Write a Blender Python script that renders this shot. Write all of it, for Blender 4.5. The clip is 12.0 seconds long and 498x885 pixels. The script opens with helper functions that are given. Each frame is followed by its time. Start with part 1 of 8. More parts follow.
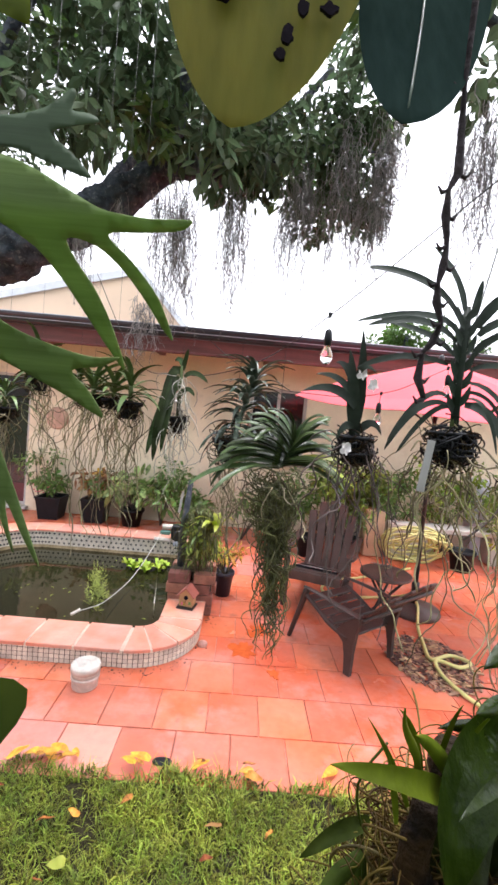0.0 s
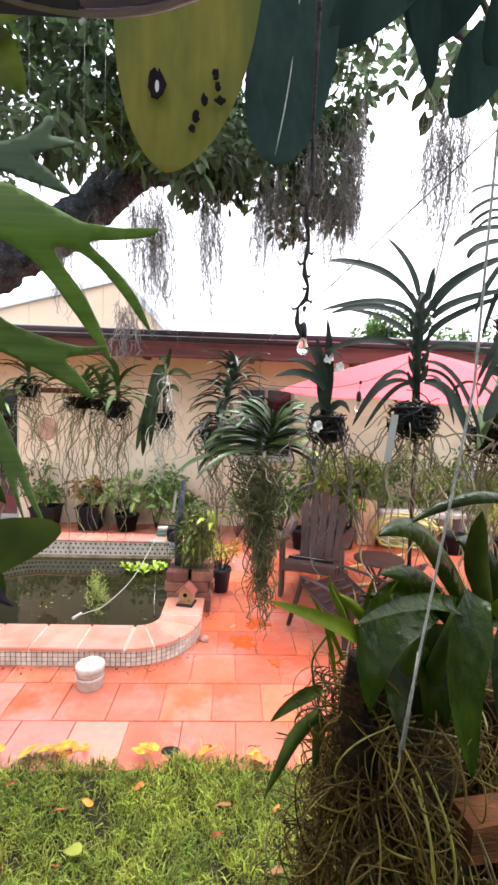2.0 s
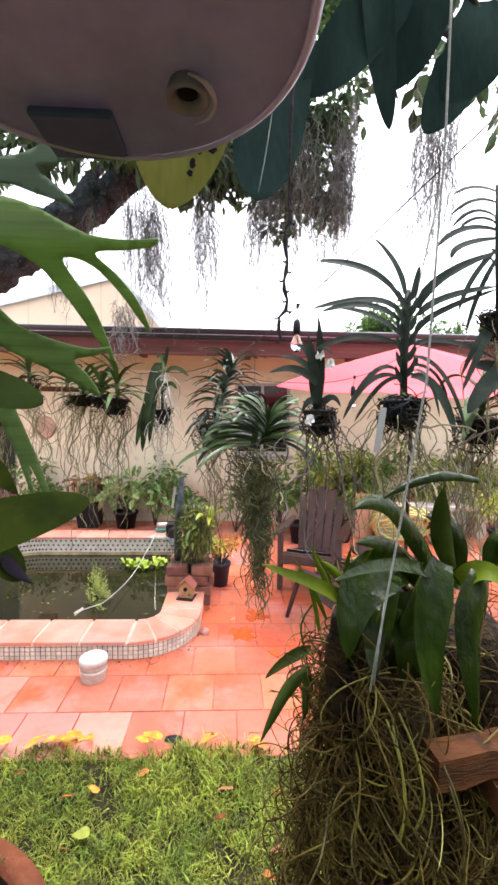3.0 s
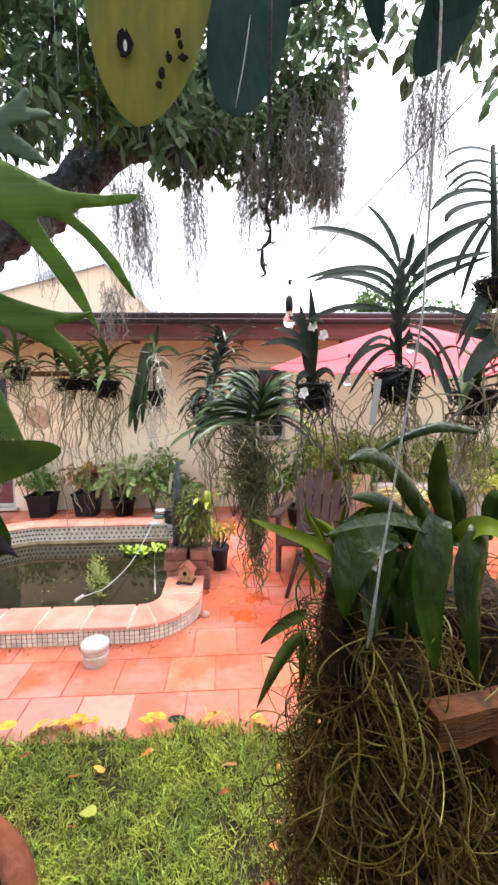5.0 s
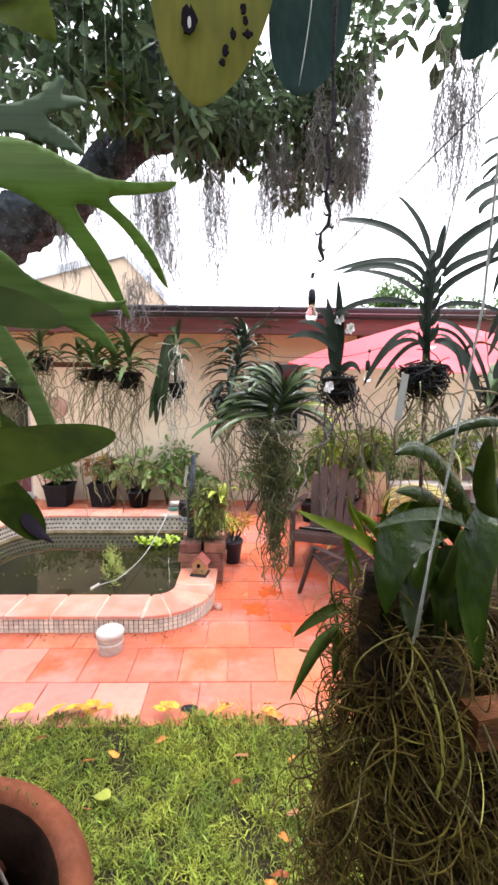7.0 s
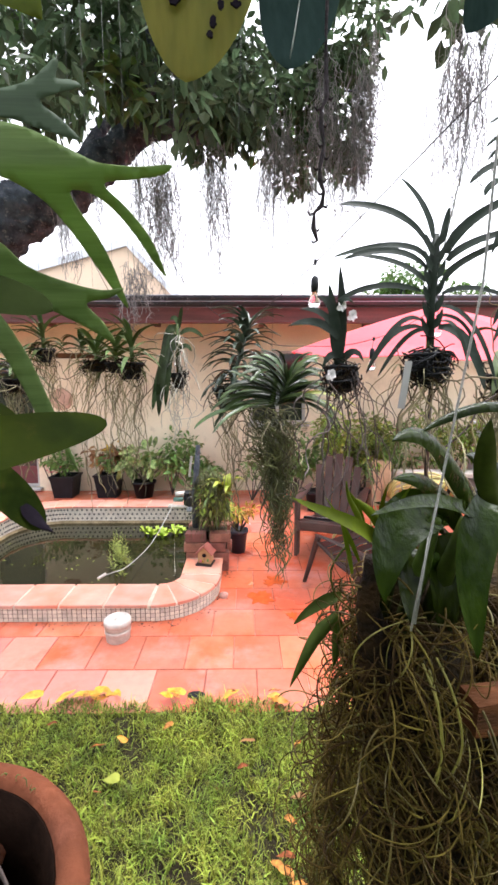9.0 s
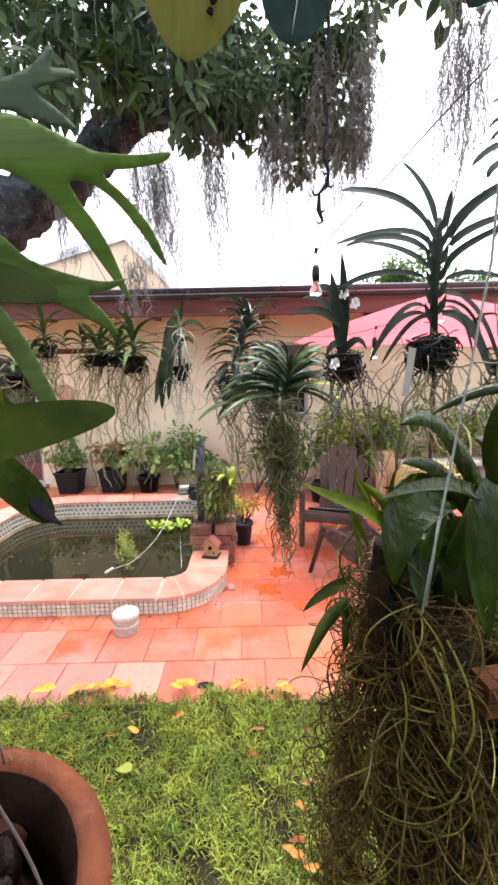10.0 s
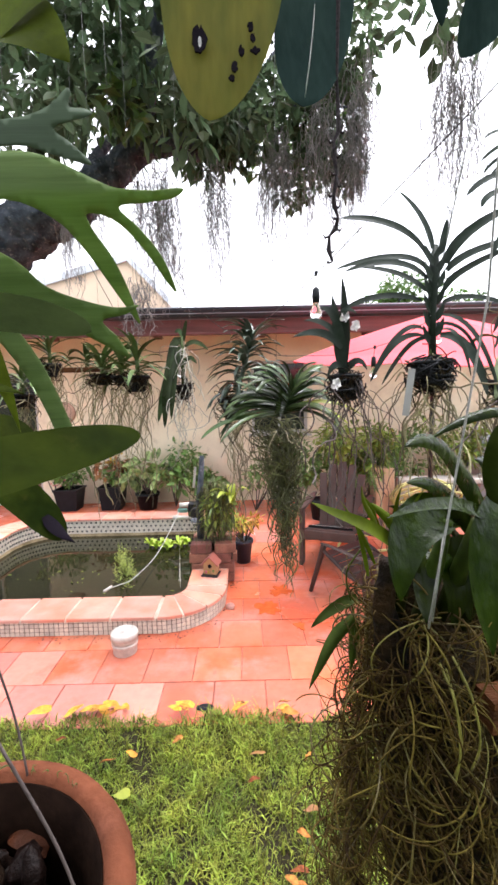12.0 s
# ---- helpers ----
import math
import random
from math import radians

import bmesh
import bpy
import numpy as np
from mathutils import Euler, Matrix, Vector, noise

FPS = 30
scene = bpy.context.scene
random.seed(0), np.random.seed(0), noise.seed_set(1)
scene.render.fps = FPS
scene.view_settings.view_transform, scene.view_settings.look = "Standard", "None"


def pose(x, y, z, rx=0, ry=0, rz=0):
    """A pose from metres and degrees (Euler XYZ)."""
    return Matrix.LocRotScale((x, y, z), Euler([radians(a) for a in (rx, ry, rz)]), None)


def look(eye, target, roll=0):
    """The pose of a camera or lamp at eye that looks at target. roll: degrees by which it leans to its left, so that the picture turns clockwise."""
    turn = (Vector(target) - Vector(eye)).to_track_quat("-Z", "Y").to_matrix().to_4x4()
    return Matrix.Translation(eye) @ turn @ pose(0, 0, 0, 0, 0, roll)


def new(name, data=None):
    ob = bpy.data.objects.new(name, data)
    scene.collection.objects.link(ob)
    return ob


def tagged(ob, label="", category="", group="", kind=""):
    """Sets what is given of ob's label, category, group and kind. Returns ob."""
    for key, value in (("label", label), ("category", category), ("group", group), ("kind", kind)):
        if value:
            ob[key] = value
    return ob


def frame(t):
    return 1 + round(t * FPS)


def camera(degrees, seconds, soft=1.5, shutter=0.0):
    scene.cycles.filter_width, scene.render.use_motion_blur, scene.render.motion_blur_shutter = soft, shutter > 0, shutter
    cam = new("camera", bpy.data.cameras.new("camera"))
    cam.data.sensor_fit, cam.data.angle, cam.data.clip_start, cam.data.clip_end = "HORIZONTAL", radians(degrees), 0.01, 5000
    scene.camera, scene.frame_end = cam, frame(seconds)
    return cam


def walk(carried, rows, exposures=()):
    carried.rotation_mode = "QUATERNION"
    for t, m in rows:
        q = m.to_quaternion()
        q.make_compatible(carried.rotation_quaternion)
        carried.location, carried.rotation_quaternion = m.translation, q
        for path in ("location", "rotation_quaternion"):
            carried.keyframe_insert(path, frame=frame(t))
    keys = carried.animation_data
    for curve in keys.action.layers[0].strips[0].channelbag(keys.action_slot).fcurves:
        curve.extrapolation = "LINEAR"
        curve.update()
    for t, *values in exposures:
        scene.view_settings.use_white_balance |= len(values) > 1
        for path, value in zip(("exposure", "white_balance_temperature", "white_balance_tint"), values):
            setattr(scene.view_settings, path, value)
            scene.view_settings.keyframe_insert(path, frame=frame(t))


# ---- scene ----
cam = camera(61.0, 12.0, 2.8)
PATH = [
    (0, (0.041, 0.105, 1.697), (0.075, 2.101, 1.579), 5.1),
    (0.5, (0.034, 0.092, 1.688), (-0.072, 2.086, 1.575), 4.9),
    (1, (0.036, 0.093, 1.688), (-0.051, 2.087, 1.564), 4.1),
    (1.5, (0.056, 0.082, 1.672), (0.054, 2.078, 1.548), 2.9),
    (2, (0.064, 0.029, 1.667), (0.138, 2.025, 1.555), 1.7),
    (2.5, (0.066, 0.012, 1.67), (0.18, 2.006, 1.553), 0.9),
    (3, (0.066, -0.015, 1.664), (0.152, 1.979, 1.534), 0.9),
    (3.5, (0.059, -0.021, 1.651), (0.146, 1.971, 1.496), 0.7),
    (3.7, (0.064, 0.0, 1.656), (0.159, 1.989, 1.472), 0.3),
    (5.3, (0.073, -0.001, 1.636), (0.176, 1.986, 1.435), -0.5),
    (5.5, (0.072, 0.0, 1.635), (0.174, 1.987, 1.429), 0.0),
    (6, (0.066, -0.003, 1.642), (0.143, 1.986, 1.445), 0.1),
    (6.5, (0.059, -0.001, 1.638), (0.118, 1.987, 1.426), 0.3),
    (7, (0.052, 0.003, 1.636), (0.091, 1.991, 1.416), 0.5),
    (7.5, (0.058, 0.005, 1.634), (0.089, 1.992, 1.402), 0.6),
    (9.5, (0.058, 0.006, 1.634), (0.067, 1.986, 1.354), -0.6),
    (10, (0.055, 0.006, 1.63), (0.056, 1.983, 1.33), -1.3),
    (10.5, (0.052, 0.007, 1.621), (0.022, 1.98, 1.299), -1.6),
    (11, (0.052, 0.006, 1.616), (-0.004, 1.981, 1.3), -1.9),
    (11.5, (0.047, -0.008, 1.63), (-0.012, 1.971, 1.343), -1.9),
    (12, (0.046, -0.008, 1.635), (0.053, 1.98, 1.415), -1.2),
]
walk(cam, [(t, look(eye, target, roll)) for t, eye, target, roll in PATH], [(0.0, 1.18, 6250, 14), (1.0, 1.24, 6250, 14), (3.0, 1.39, 6250, 14), (12.0, 1.39, 6250, 14)])
from mathutils import geometry


# ---- world and sun ----
world = bpy.data.worlds.new("overcast_sky")
scene.world = world
world.use_nodes = True
wn, wl = world.node_tree.nodes, world.node_tree.links
sky = wn.new("ShaderNodeTexSky")
sky.sky_type = 'NISHITA'
sky.sun_disc = False
sky.sun_elevation, sky.sun_rotation = radians(80), radians(50)
sky.air_density, sky.dust_density, sky.ozone_density = 1.0, 4.0, 1.0
grey = wn.new("ShaderNodeHueSaturation")
grey.inputs["Saturation"].default_value = 0.12
wl.new(sky.outputs[0], grey.inputs["Color"])
wl.new(grey.outputs[0], wn["Background"].inputs[0])
wn["Background"].inputs[1].default_value = 0.28

sun_data = bpy.data.lights.new("sun", 'SUN')
sun_data.energy, sun_data.angle, sun_data.color = 1.3, radians(30), (1.0, 0.965, 0.97)
sun = new("sun", sun_data)
sun.matrix_world = look((0, 0, 0), (-0.12, -0.10, -0.98))


# ---- materials ----
def mat(name, col, rough=0.5, var=0.25, scale=6.0, fine=60.0, bump=0.15, metal=0.0, rnd=0.0, through_light=0.0,
        second=None, spec=0.5, stretch=(1, 1, 1), coat=0.0, stains=()):
    """Procedural surface: a base colour varied at two scales, with fine relief."""
    m = bpy.data.materials.new(name)
    m.use_nodes = True
    n, l = m.node_tree.nodes, m.node_tree.links
    b = n["Principled BSDF"]
    geo = n.new("ShaderNodeNewGeometry")
    mp = n.new("ShaderNodeMapping")
    mp.inputs["Scale"].default_value = stretch
    l.new(geo.outputs["Position"], mp.inputs["Vector"])
    big, small = n.new("ShaderNodeTexNoise"), n.new("ShaderNodeTexNoise")
    for node, s, d in ((big, scale, 4.0), (small, fine, 6.0)):
        l.new(mp.outputs[0], node.inputs["Vector"])
        node.inputs["Scale"].default_value, node.inputs["Detail"].default_value = s, d
    c2 = second if second else tuple(c * (1 - var) for c in col)
    ramp = n.new("ShaderNodeValToRGB")
    ramp.color_ramp.elements[0].position, ramp.color_ramp.elements[1].position = 0.35, 0.65
    ramp.color_ramp.elements[0].color, ramp.color_ramp.elements[1].color = (*c2, 1), (*[min(1, c * (1 + var * 0.4)) for c in col], 1)
    l.new(big.outputs["Fac"], ramp.inputs[0])
    hsv = n.new("ShaderNodeHueSaturation")
    l.new(ramp.outputs[0], hsv.inputs["Color"])
    rng = n.new("ShaderNodeMapRange")
    rng.inputs["To Min"].default_value, rng.inputs["To Max"].default_value = 1 - var * 0.8, 1 + var * 0.8
    l.new(small.outputs["Fac"], rng.inputs["Value"])
    value = rng.outputs[0]
    if rnd:
        info, isl, add, r2, mul = (n.new("ShaderNodeObjectInfo"), n.new("ShaderNodeNewGeometry"), n.new("ShaderNodeMath"),
                                   n.new("ShaderNodeMapRange"), n.new("ShaderNodeMath"))
        l.new(info.outputs["Random"], add.inputs[0])
        l.new(isl.outputs["Random Per Island"], add.inputs[1])
        wrap = n.new("ShaderNodeMath")
        wrap.operation = 'FRACT'
        l.new(add.outputs[0], wrap.inputs[0])
        r2.inputs["To Min"].default_value, r2.inputs["To Max"].default_value = 1 - rnd, 1 + rnd
        l.new(wrap.outputs[0], r2.inputs["Value"])
        mul.operation = 'MULTIPLY'
        l.new(value, mul.inputs[0])
        l.new(r2.outputs[0], mul.inputs[1])
        value = mul.outputs[0]
        hue = n.new("ShaderNodeMapRange")
        hue.inputs["To Min"].default_value, hue.inputs["To Max"].default_value = 0.5 - rnd * 0.04, 0.5 + rnd * 0.04
        l.new(wrap.outputs[0], hue.inputs["Value"])
        l.new(hue.outputs[0], hsv.inputs["Hue"])
    l.new(value, hsv.inputs["Value"])
    colour = hsv.outputs[0]
    for stain_col, stain_scale, lo, hi, amount in stains:
        sn, sr, sm = n.new("ShaderNodeTexNoise"), n.new("ShaderNodeMapRange"), n.new("ShaderNodeMix")
        sn.inputs["Scale"].default_value, sn.inputs["Detail"].default_value, sn.inputs["Roughness"].default_value = stain_scale, 8.0, 0.65
        l.new(geo.outputs["Position"], sn.inputs["Vector"])
        sr.inputs["From Min"].default_value, sr.inputs["From Max"].default_value, sr.inputs["To Max"].default_value = lo, hi, amount
        l.new(sn.outputs["Fac"], sr.inputs["Value"])
        sm.data_type = 'RGBA'
        l.new(sr.outputs[0], sm.inputs["Factor"])
        l.new(colour, sm.inputs["A"])
        sm.inputs["B"].default_value = (*stain_col, 1)
        colour = sm.outputs["Result"]
    l.new(colour, b.inputs["Base Color"])
    rr = n.new("ShaderNodeMapRange")
    rr.inputs["To Min"].default_value, rr.inputs["To Max"].default_value = max(0.02, rough - 0.1), min(1, rough + 0.1)
    l.new(big.outputs["Fac"], rr.inputs["Value"])
    l.new(rr.outputs[0], b.inputs["Roughness"])
    b.inputs["Metallic"].default_value = metal
    b.inputs["Specular IOR Level"].default_value = spec
    b.inputs["Coat Weight"].default_value = coat
    if bump:
        bp = n.new("ShaderNodeBump")
        bp.inputs["Strength"].default_value, bp.inputs["Distance"].default_value = bump, 0.01
        l.new(small.outputs["Fac"], bp.inputs["Height"])
        l.new(bp.outputs[0], b.inputs["Normal"])
    if through_light:
        tr, mx = n.new("ShaderNodeBsdfTranslucent"), n.new("ShaderNodeMixShader")
        mx.inputs[0].default_value = through_light
        l.new(hsv.outputs[0], tr.inputs["Color"])
        l.new(b.outputs[0], mx.inputs[1])
        l.new(tr.outputs[0], mx.inputs[2])
        l.new(mx.outputs[0], n["Material Output"].inputs[0])
    return m


# last stain, pale pink: worn patches plus the wet tiles' sky sheen as colour
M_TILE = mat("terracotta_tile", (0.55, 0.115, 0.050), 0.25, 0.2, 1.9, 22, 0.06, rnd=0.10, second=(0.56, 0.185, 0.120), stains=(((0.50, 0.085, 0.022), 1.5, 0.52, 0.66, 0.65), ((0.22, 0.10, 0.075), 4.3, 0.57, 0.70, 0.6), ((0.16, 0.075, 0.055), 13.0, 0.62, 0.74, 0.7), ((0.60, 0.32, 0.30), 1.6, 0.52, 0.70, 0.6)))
M_TILE_PINK = mat("pale_pink_tile", (0.57, 0.20, 0.145), 0.22, 0.2, 1.9, 22, 0.06, rnd=0.10, second=(0.57, 0.225, 0.180), stains=(((0.52, 0.11, 0.045), 1.5, 0.55, 0.68, 0.6), ((0.22, 0.10, 0.075), 4.3, 0.60, 0.72, 0.5)))
M_GROUT = mat("grout_brown", (0.44, 0.15, 0.10), 0.8, 0.3, 5, 90, 0.3, stains=(((0.16, 0.06, 0.04), 1.7, 0.48, 0.60, 0.6), ((0.55, 0.36, 0.31), 2.6, 0.56, 0.66, 0.7)))
M_COPING = mat("coping_tile", (0.60, 0.21, 0.135), 0.42, 0.25, 5, 40, 0.06, rnd=0.12, second=(0.58, 0.33, 0.26))
M_GROUT_PALE = mat("grout_pale", (0.62, 0.45, 0.36), 0.85, 0.2, 8, 90, 0.2)
M_MOSAIC = mat("mosaic_white", (0.66, 0.60, 0.51), 0.35, 0.2, 12, 80, 0.05, rnd=0.16, stains=(((0.40, 0.31, 0.22), 6.0, 0.55, 0.72, 0.6),))
M_MOSAIC_GROUT = mat("mosaic_grout", (0.095, 0.075, 0.062), 0.9, 0.3, 15, 90, 0.2)
M_DOT = mat("mosaic_dot", (0.02, 0.02, 0.025), 0.3, 0.2)
M_POND_INSIDE = mat("pond_algae", (0.16, 0.14, 0.07), 0.7, 0.4, 6, 40, 0.2)
M_SCUM = mat("tan_scum", (0.46, 0.35, 0.21), 0.8, 0.4, 9, 60, 0.2, second=(0.25, 0.19, 0.10))
M_WEED = mat("pond_weed", (0.32, 0.38, 0.07), 0.5, 0.3, 9, 60, 0.0, rnd=0.4, through_light=0.4)
M_STUCCO = mat("stucco_peach", (0.78, 0.69, 0.53), 0.9, 0.16, 1.3, 120, 0.35, second=(0.68, 0.59, 0.45), stains=(((0.56, 0.46, 0.34), 2.2, 0.52, 0.72, 0.6), ((0.40, 0.34, 0.25), 5.5, 0.60, 0.74, 0.5)))
M_STUCCO_FAR = mat("stucco_cream", (0.74, 0.56, 0.41), 0.9, 0.08, 1.2, 100, 0.2)
M_FASCIA = mat("gutter_dark", (0.022, 0.024, 0.035), 0.35, 0.2, 4, 60, 0.05)
M_GUTTER_LIP = mat("gutter_lip", (0.30, 0.32, 0.38), 0.35, 0.1, 4, 60, 0.02)
M_REDWOOD = mat("red_painted_wood", (0.13, 0.038, 0.036), 0.65, 0.35, 3, 50, 0.15, stretch=(0.4, 1, 4))
M_RAKE = mat("rake_board_grey", (0.62, 0.64, 0.68), 0.6, 0.1)
M_ROOF = mat("roof_shingle", (0.20, 0.20, 0.22), 0.9, 0.3, 5, 60, 0.3)
M_DARKGLASS = mat("dark_glass", (0.015, 0.014, 0.016), 0.06, 0.3, 2, 20, 0.0)
M_FRAME = mat("window_frame_grey", (0.45, 0.43, 0.42), 0.5, 0.1)
M_MAROON = mat("maroon_panel", (0.13, 0.03, 0.035), 0.5, 0.2)
M_PINK = mat("umbrella_canvas", (0.86, 0.135, 0.16), 0.85, 0.08, 2, 200, 0.06, through_light=0.35)
M_BROWN = mat("brown_resin", (0.046, 0.030, 0.027), 0.45, 0.3, 5, 90, 0.12, spec=0.35)
M_BROWN_OLD = mat("weathered_resin", (0.092, 0.060, 0.052), 0.55, 0.3, 6, 90, 0.18, spec=0.35)
M_BLACK = mat("black_plastic", (0.010, 0.011, 0.014), 0.5, 0.3, 9, 80, 0.15, spec=0.2)
M_METAL = mat("dark_metal", (0.05, 0.05, 0.055), 0.4, 0.2, metal=0.8)
M_WHITE = mat("white_plastic", (0.55, 0.51, 0.46), 0.5, 0.2, 20, 60, 0.06)
M_PIPE = mat("grey_pipe", (0.42, 0.42, 0.40), 0.45, 0.2)
M_HOSE = mat("yellow_hose", (0.58, 0.57, 0.22), 0.45, 0.15, 8, 60, 0.05)
M_BRICK = mat("old_brick", (0.24, 0.10, 0.07), 0.85, 0.35, 9, 70, 0.4, rnd=0.25)
M_WOODBOX = mat("birdhouse_wood", (0.42, 0.24, 0.11), 0.7, 0.2, 12, 80, 0.1)
M_ROOFRED = mat("birdhouse_roof", (0.36, 0.12, 0.09), 0.6, 0.2)
M_TERRA = mat("clay_pot", (0.140, 0.044, 0.020), 0.85, 0.3, 22, 160, 0.2, spec=0.15, stains=(((0.20, 0.07, 0.04), 40.0, 0.5, 0.7, 0.6),))
M_PLANTER_CREAM = mat("planter_cream", (0.62, 0.45, 0.30), 0.8, 0.15)
M_STONE = mat("bench_stone", (0.50, 0.48, 0.44), 0.9, 0.2, 5, 60, 0.3)
M_SOIL = mat("soil", (0.045, 0.032, 0.02), 0.95, 0.4, 8, 60, 0.6)
M_LAWNSOIL = mat("lawn_soil", (0.028, 0.025, 0.013), 0.95, 0.4, 6, 60, 0.6, second=(0.016, 0.012, 0.008), spec=0.05)
M_GROUND = mat("garden_ground", (0.085, 0.11, 0.028), 0.95, 0.4, 0.8, 30, 0.4)
M_GRASS = mat("grass_blade", (0.232, 0.250, 0.032), 0.45, 0.3, 5.5, 30, 0.0, rnd=0.95, through_light=0.33, second=(0.128, 0.160, 0.020), spec=0.25)
M_VANDA = mat("orchid_leaf", (0.095, 0.135, 0.045), 0.42, 0.3, 14, 90, 0.06, rnd=0.35, through_light=0.25, second=(0.055, 0.085, 0.03), spec=0.2)
M_VANDA_MID = mat("orchid_leaf_deep", (0.058, 0.090, 0.030), 0.30, 0.3, 14, 90, 0.06, rnd=0.45, through_light=0.25, second=(0.026, 0.044, 0.015), spec=0.28)
M_VANDA_GREEN = mat("orchid_leaf_green", (0.125, 0.180, 0.055), 0.34, 0.3, 14, 90, 0.06, rnd=0.3, through_light=0.25, second=(0.070, 0.105, 0.035), spec=0.45)
M_VANDA_DARK = mat("orchid_leaf_dark", (0.044, 0.053, 0.046), 0.42, 0.3, 14, 90, 0.06, rnd=0.3, through_light=0.15, second=(0.022, 0.033, 0.023), spec=0.06)
M_VANDA_PALE = mat("orchid_leaf_grey", (0.105, 0.140, 0.105), 0.28, 0.3, 14, 90, 0.06, rnd=0.35, through_light=0.15, second=(0.05, 0.072, 0.05))
M_NEARLEAF = mat("glossy_leaf", (0.024, 0.042, 0.003), 0.09, 0.35, 40, 55, 0.42, rnd=0.4, through_light=0.30, second=(0.011, 0.022, 0.002), spec=0.24, stretch=(1.5, 1.5, 0.6))
M_MIDLEAF = mat("soft_green_leaf", (0.044, 0.066, 0.010), 0.36, 0.3, 40, 160, 0.06, rnd=0.25, through_light=0.25, second=(0.032, 0.052, 0.008), spec=0.12)
M_LEATHER = mat("leathery_leaf", (0.021, 0.029, 0.004), 0.5, 0.35, 26, 120, 0.10, rnd=0.2, through_light=0.25, second=(0.010, 0.016, 0.003), spec=0.004, stains=(((0.040, 0.036, 0.008), 60.0, 0.60, 0.72, 0.6),))
M_LEATHER_DEEP = mat("deep_leathery_leaf", (0.020, 0.030, 0.008), 0.5, 0.3, 26, 120, 0.08, through_light=0.15, spec=0.004)
M_BRIGHTLEAF = mat("bright_leaf", (0.135, 0.185, 0.012), 0.4, 0.3, 25, 160, 0.06, rnd=0.15, through_light=0.4, spec=0.12)
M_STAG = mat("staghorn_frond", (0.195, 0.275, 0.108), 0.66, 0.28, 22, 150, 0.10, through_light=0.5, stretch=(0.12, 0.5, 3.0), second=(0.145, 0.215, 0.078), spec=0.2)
# darker copy of the frond colour, with the upper frond's shade put in
M_STAG_SHADED = mat("staghorn_shaded", (0.075, 0.115, 0.066), 0.6, 0.2, 18, 130, 0.06, through_light=0.3, stretch=(0.12, 0.5, 3.0), spec=0.3)
M_YLEAF = mat("yellowing_leaf", (0.30, 0.27, 0.055), 0.5, 0.3, 22, 160, 0.08, through_light=0.5, second=(0.17, 0.195, 0.045), spec=0.2, stretch=(1.6, 1, 0.4))
M_BLUELEAF = mat("blue_green_leaf", (0.027, 0.046, 0.040), 0.45, 0.3, 26, 200, 0.06, through_light=0.12, second=(0.018, 0.032, 0.030), spec=0.0, stretch=(1.6, 1, 0.4))
M_SPOT = mat("dark_leaf_spot", (0.008, 0.005, 0.010), 0.8, 0.3, 60, 300, 0.1, spec=0.1)
M_ROOT = mat("aerial_root", (0.24, 0.205, 0.115), 0.75, 0.35, 20, 90, 0.1, rnd=0.5)
M_ROOT_PALE = mat("white_root", (0.42, 0.40, 0.34), 0.7, 0.3, 20, 90, 0.1, rnd=0.35)
M_ROOT_GREEN = mat("green_root", (0.112, 0.110, 0.034), 0.65, 0.35, 20, 90, 0.1, rnd=0.55, second=(0.045, 0.048, 0.016))
M_ROOT_NEAR = mat("near_root", (0.094, 0.062, 0.015), 0.6, 0.35, 40, 220, 0.15, rnd=0.7, second=(0.044, 0.028, 0.008), spec=0.1)
M_WETBARK = mat("wet_bark", (0.030, 0.017, 0.006), 0.8, 0.5, 40, 160, 0.8, rnd=0.5, second=(0.007, 0.005, 0.004), spec=0.12)
# near-black for the clay pot's inside; its shade is put into the colour
M_POT_SHADE = mat("pot_inside_shade", (0.011, 0.006, 0.004), 0.7, 0.5, 40, 160, 0.12, spec=0.02)
M_SHARD = mat("wet_pot_shard", (0.055, 0.018, 0.008), 0.5, 0.4, 60, 220, 0.3, spec=0.08)
M_CHARCOAL = mat("charcoal_lump", (0.012, 0.0065, 0.0045), 0.4, 0.5, 50, 200, 0.4, rnd=0.5, spec=0.12)
M_WETPATCH = mat("wet_terracotta", (0.52, 0.105, 0.028), 0.14, 0.3, 12, 60, 0.05, spec=0.4, second=(0.46, 0.080, 0.020))
M_KNOT = mat("dry_flower_stem", (0.040, 0.032, 0.036), 0.7, 0.4, 60, 220, 0.4, spec=0.1)
M_ROOT_LIME = mat("fresh_root", (0.150, 0.125, 0.026), 0.5, 0.3, 40, 220, 0.1, rnd=0.6)
M_MOSS = mat("air_moss", (0.22, 0.20, 0.20), 0.9, 0.25, 12, 60, 0.1, rnd=0.4)
M_BARK = mat("tree_bark", (0.066, 0.076, 0.094), 0.95, 0.5, 12, 55, 1.0, second=(0.022, 0.027, 0.036), spec=0.2, stains=(((0.20, 0.20, 0.20), 38.0, 0.56, 0.66, 0.7),))
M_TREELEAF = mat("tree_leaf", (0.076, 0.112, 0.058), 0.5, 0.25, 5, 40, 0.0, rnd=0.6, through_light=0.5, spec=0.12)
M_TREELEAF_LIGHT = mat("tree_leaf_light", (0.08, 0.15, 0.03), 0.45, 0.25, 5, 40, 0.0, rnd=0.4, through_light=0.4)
M_SHRUB = mat("shrub_leaf", (0.13, 0.225, 0.05), 0.45, 0.25, 6, 40, 0.0, rnd=0.4, through_light=0.3)
M_FERN = mat("stringy_fern", (0.15, 0.19, 0.045), 0.5, 0.35, 9, 60, 0.0, rnd=0.6, through_light=0.3, second=(0.06, 0.085, 0.025))
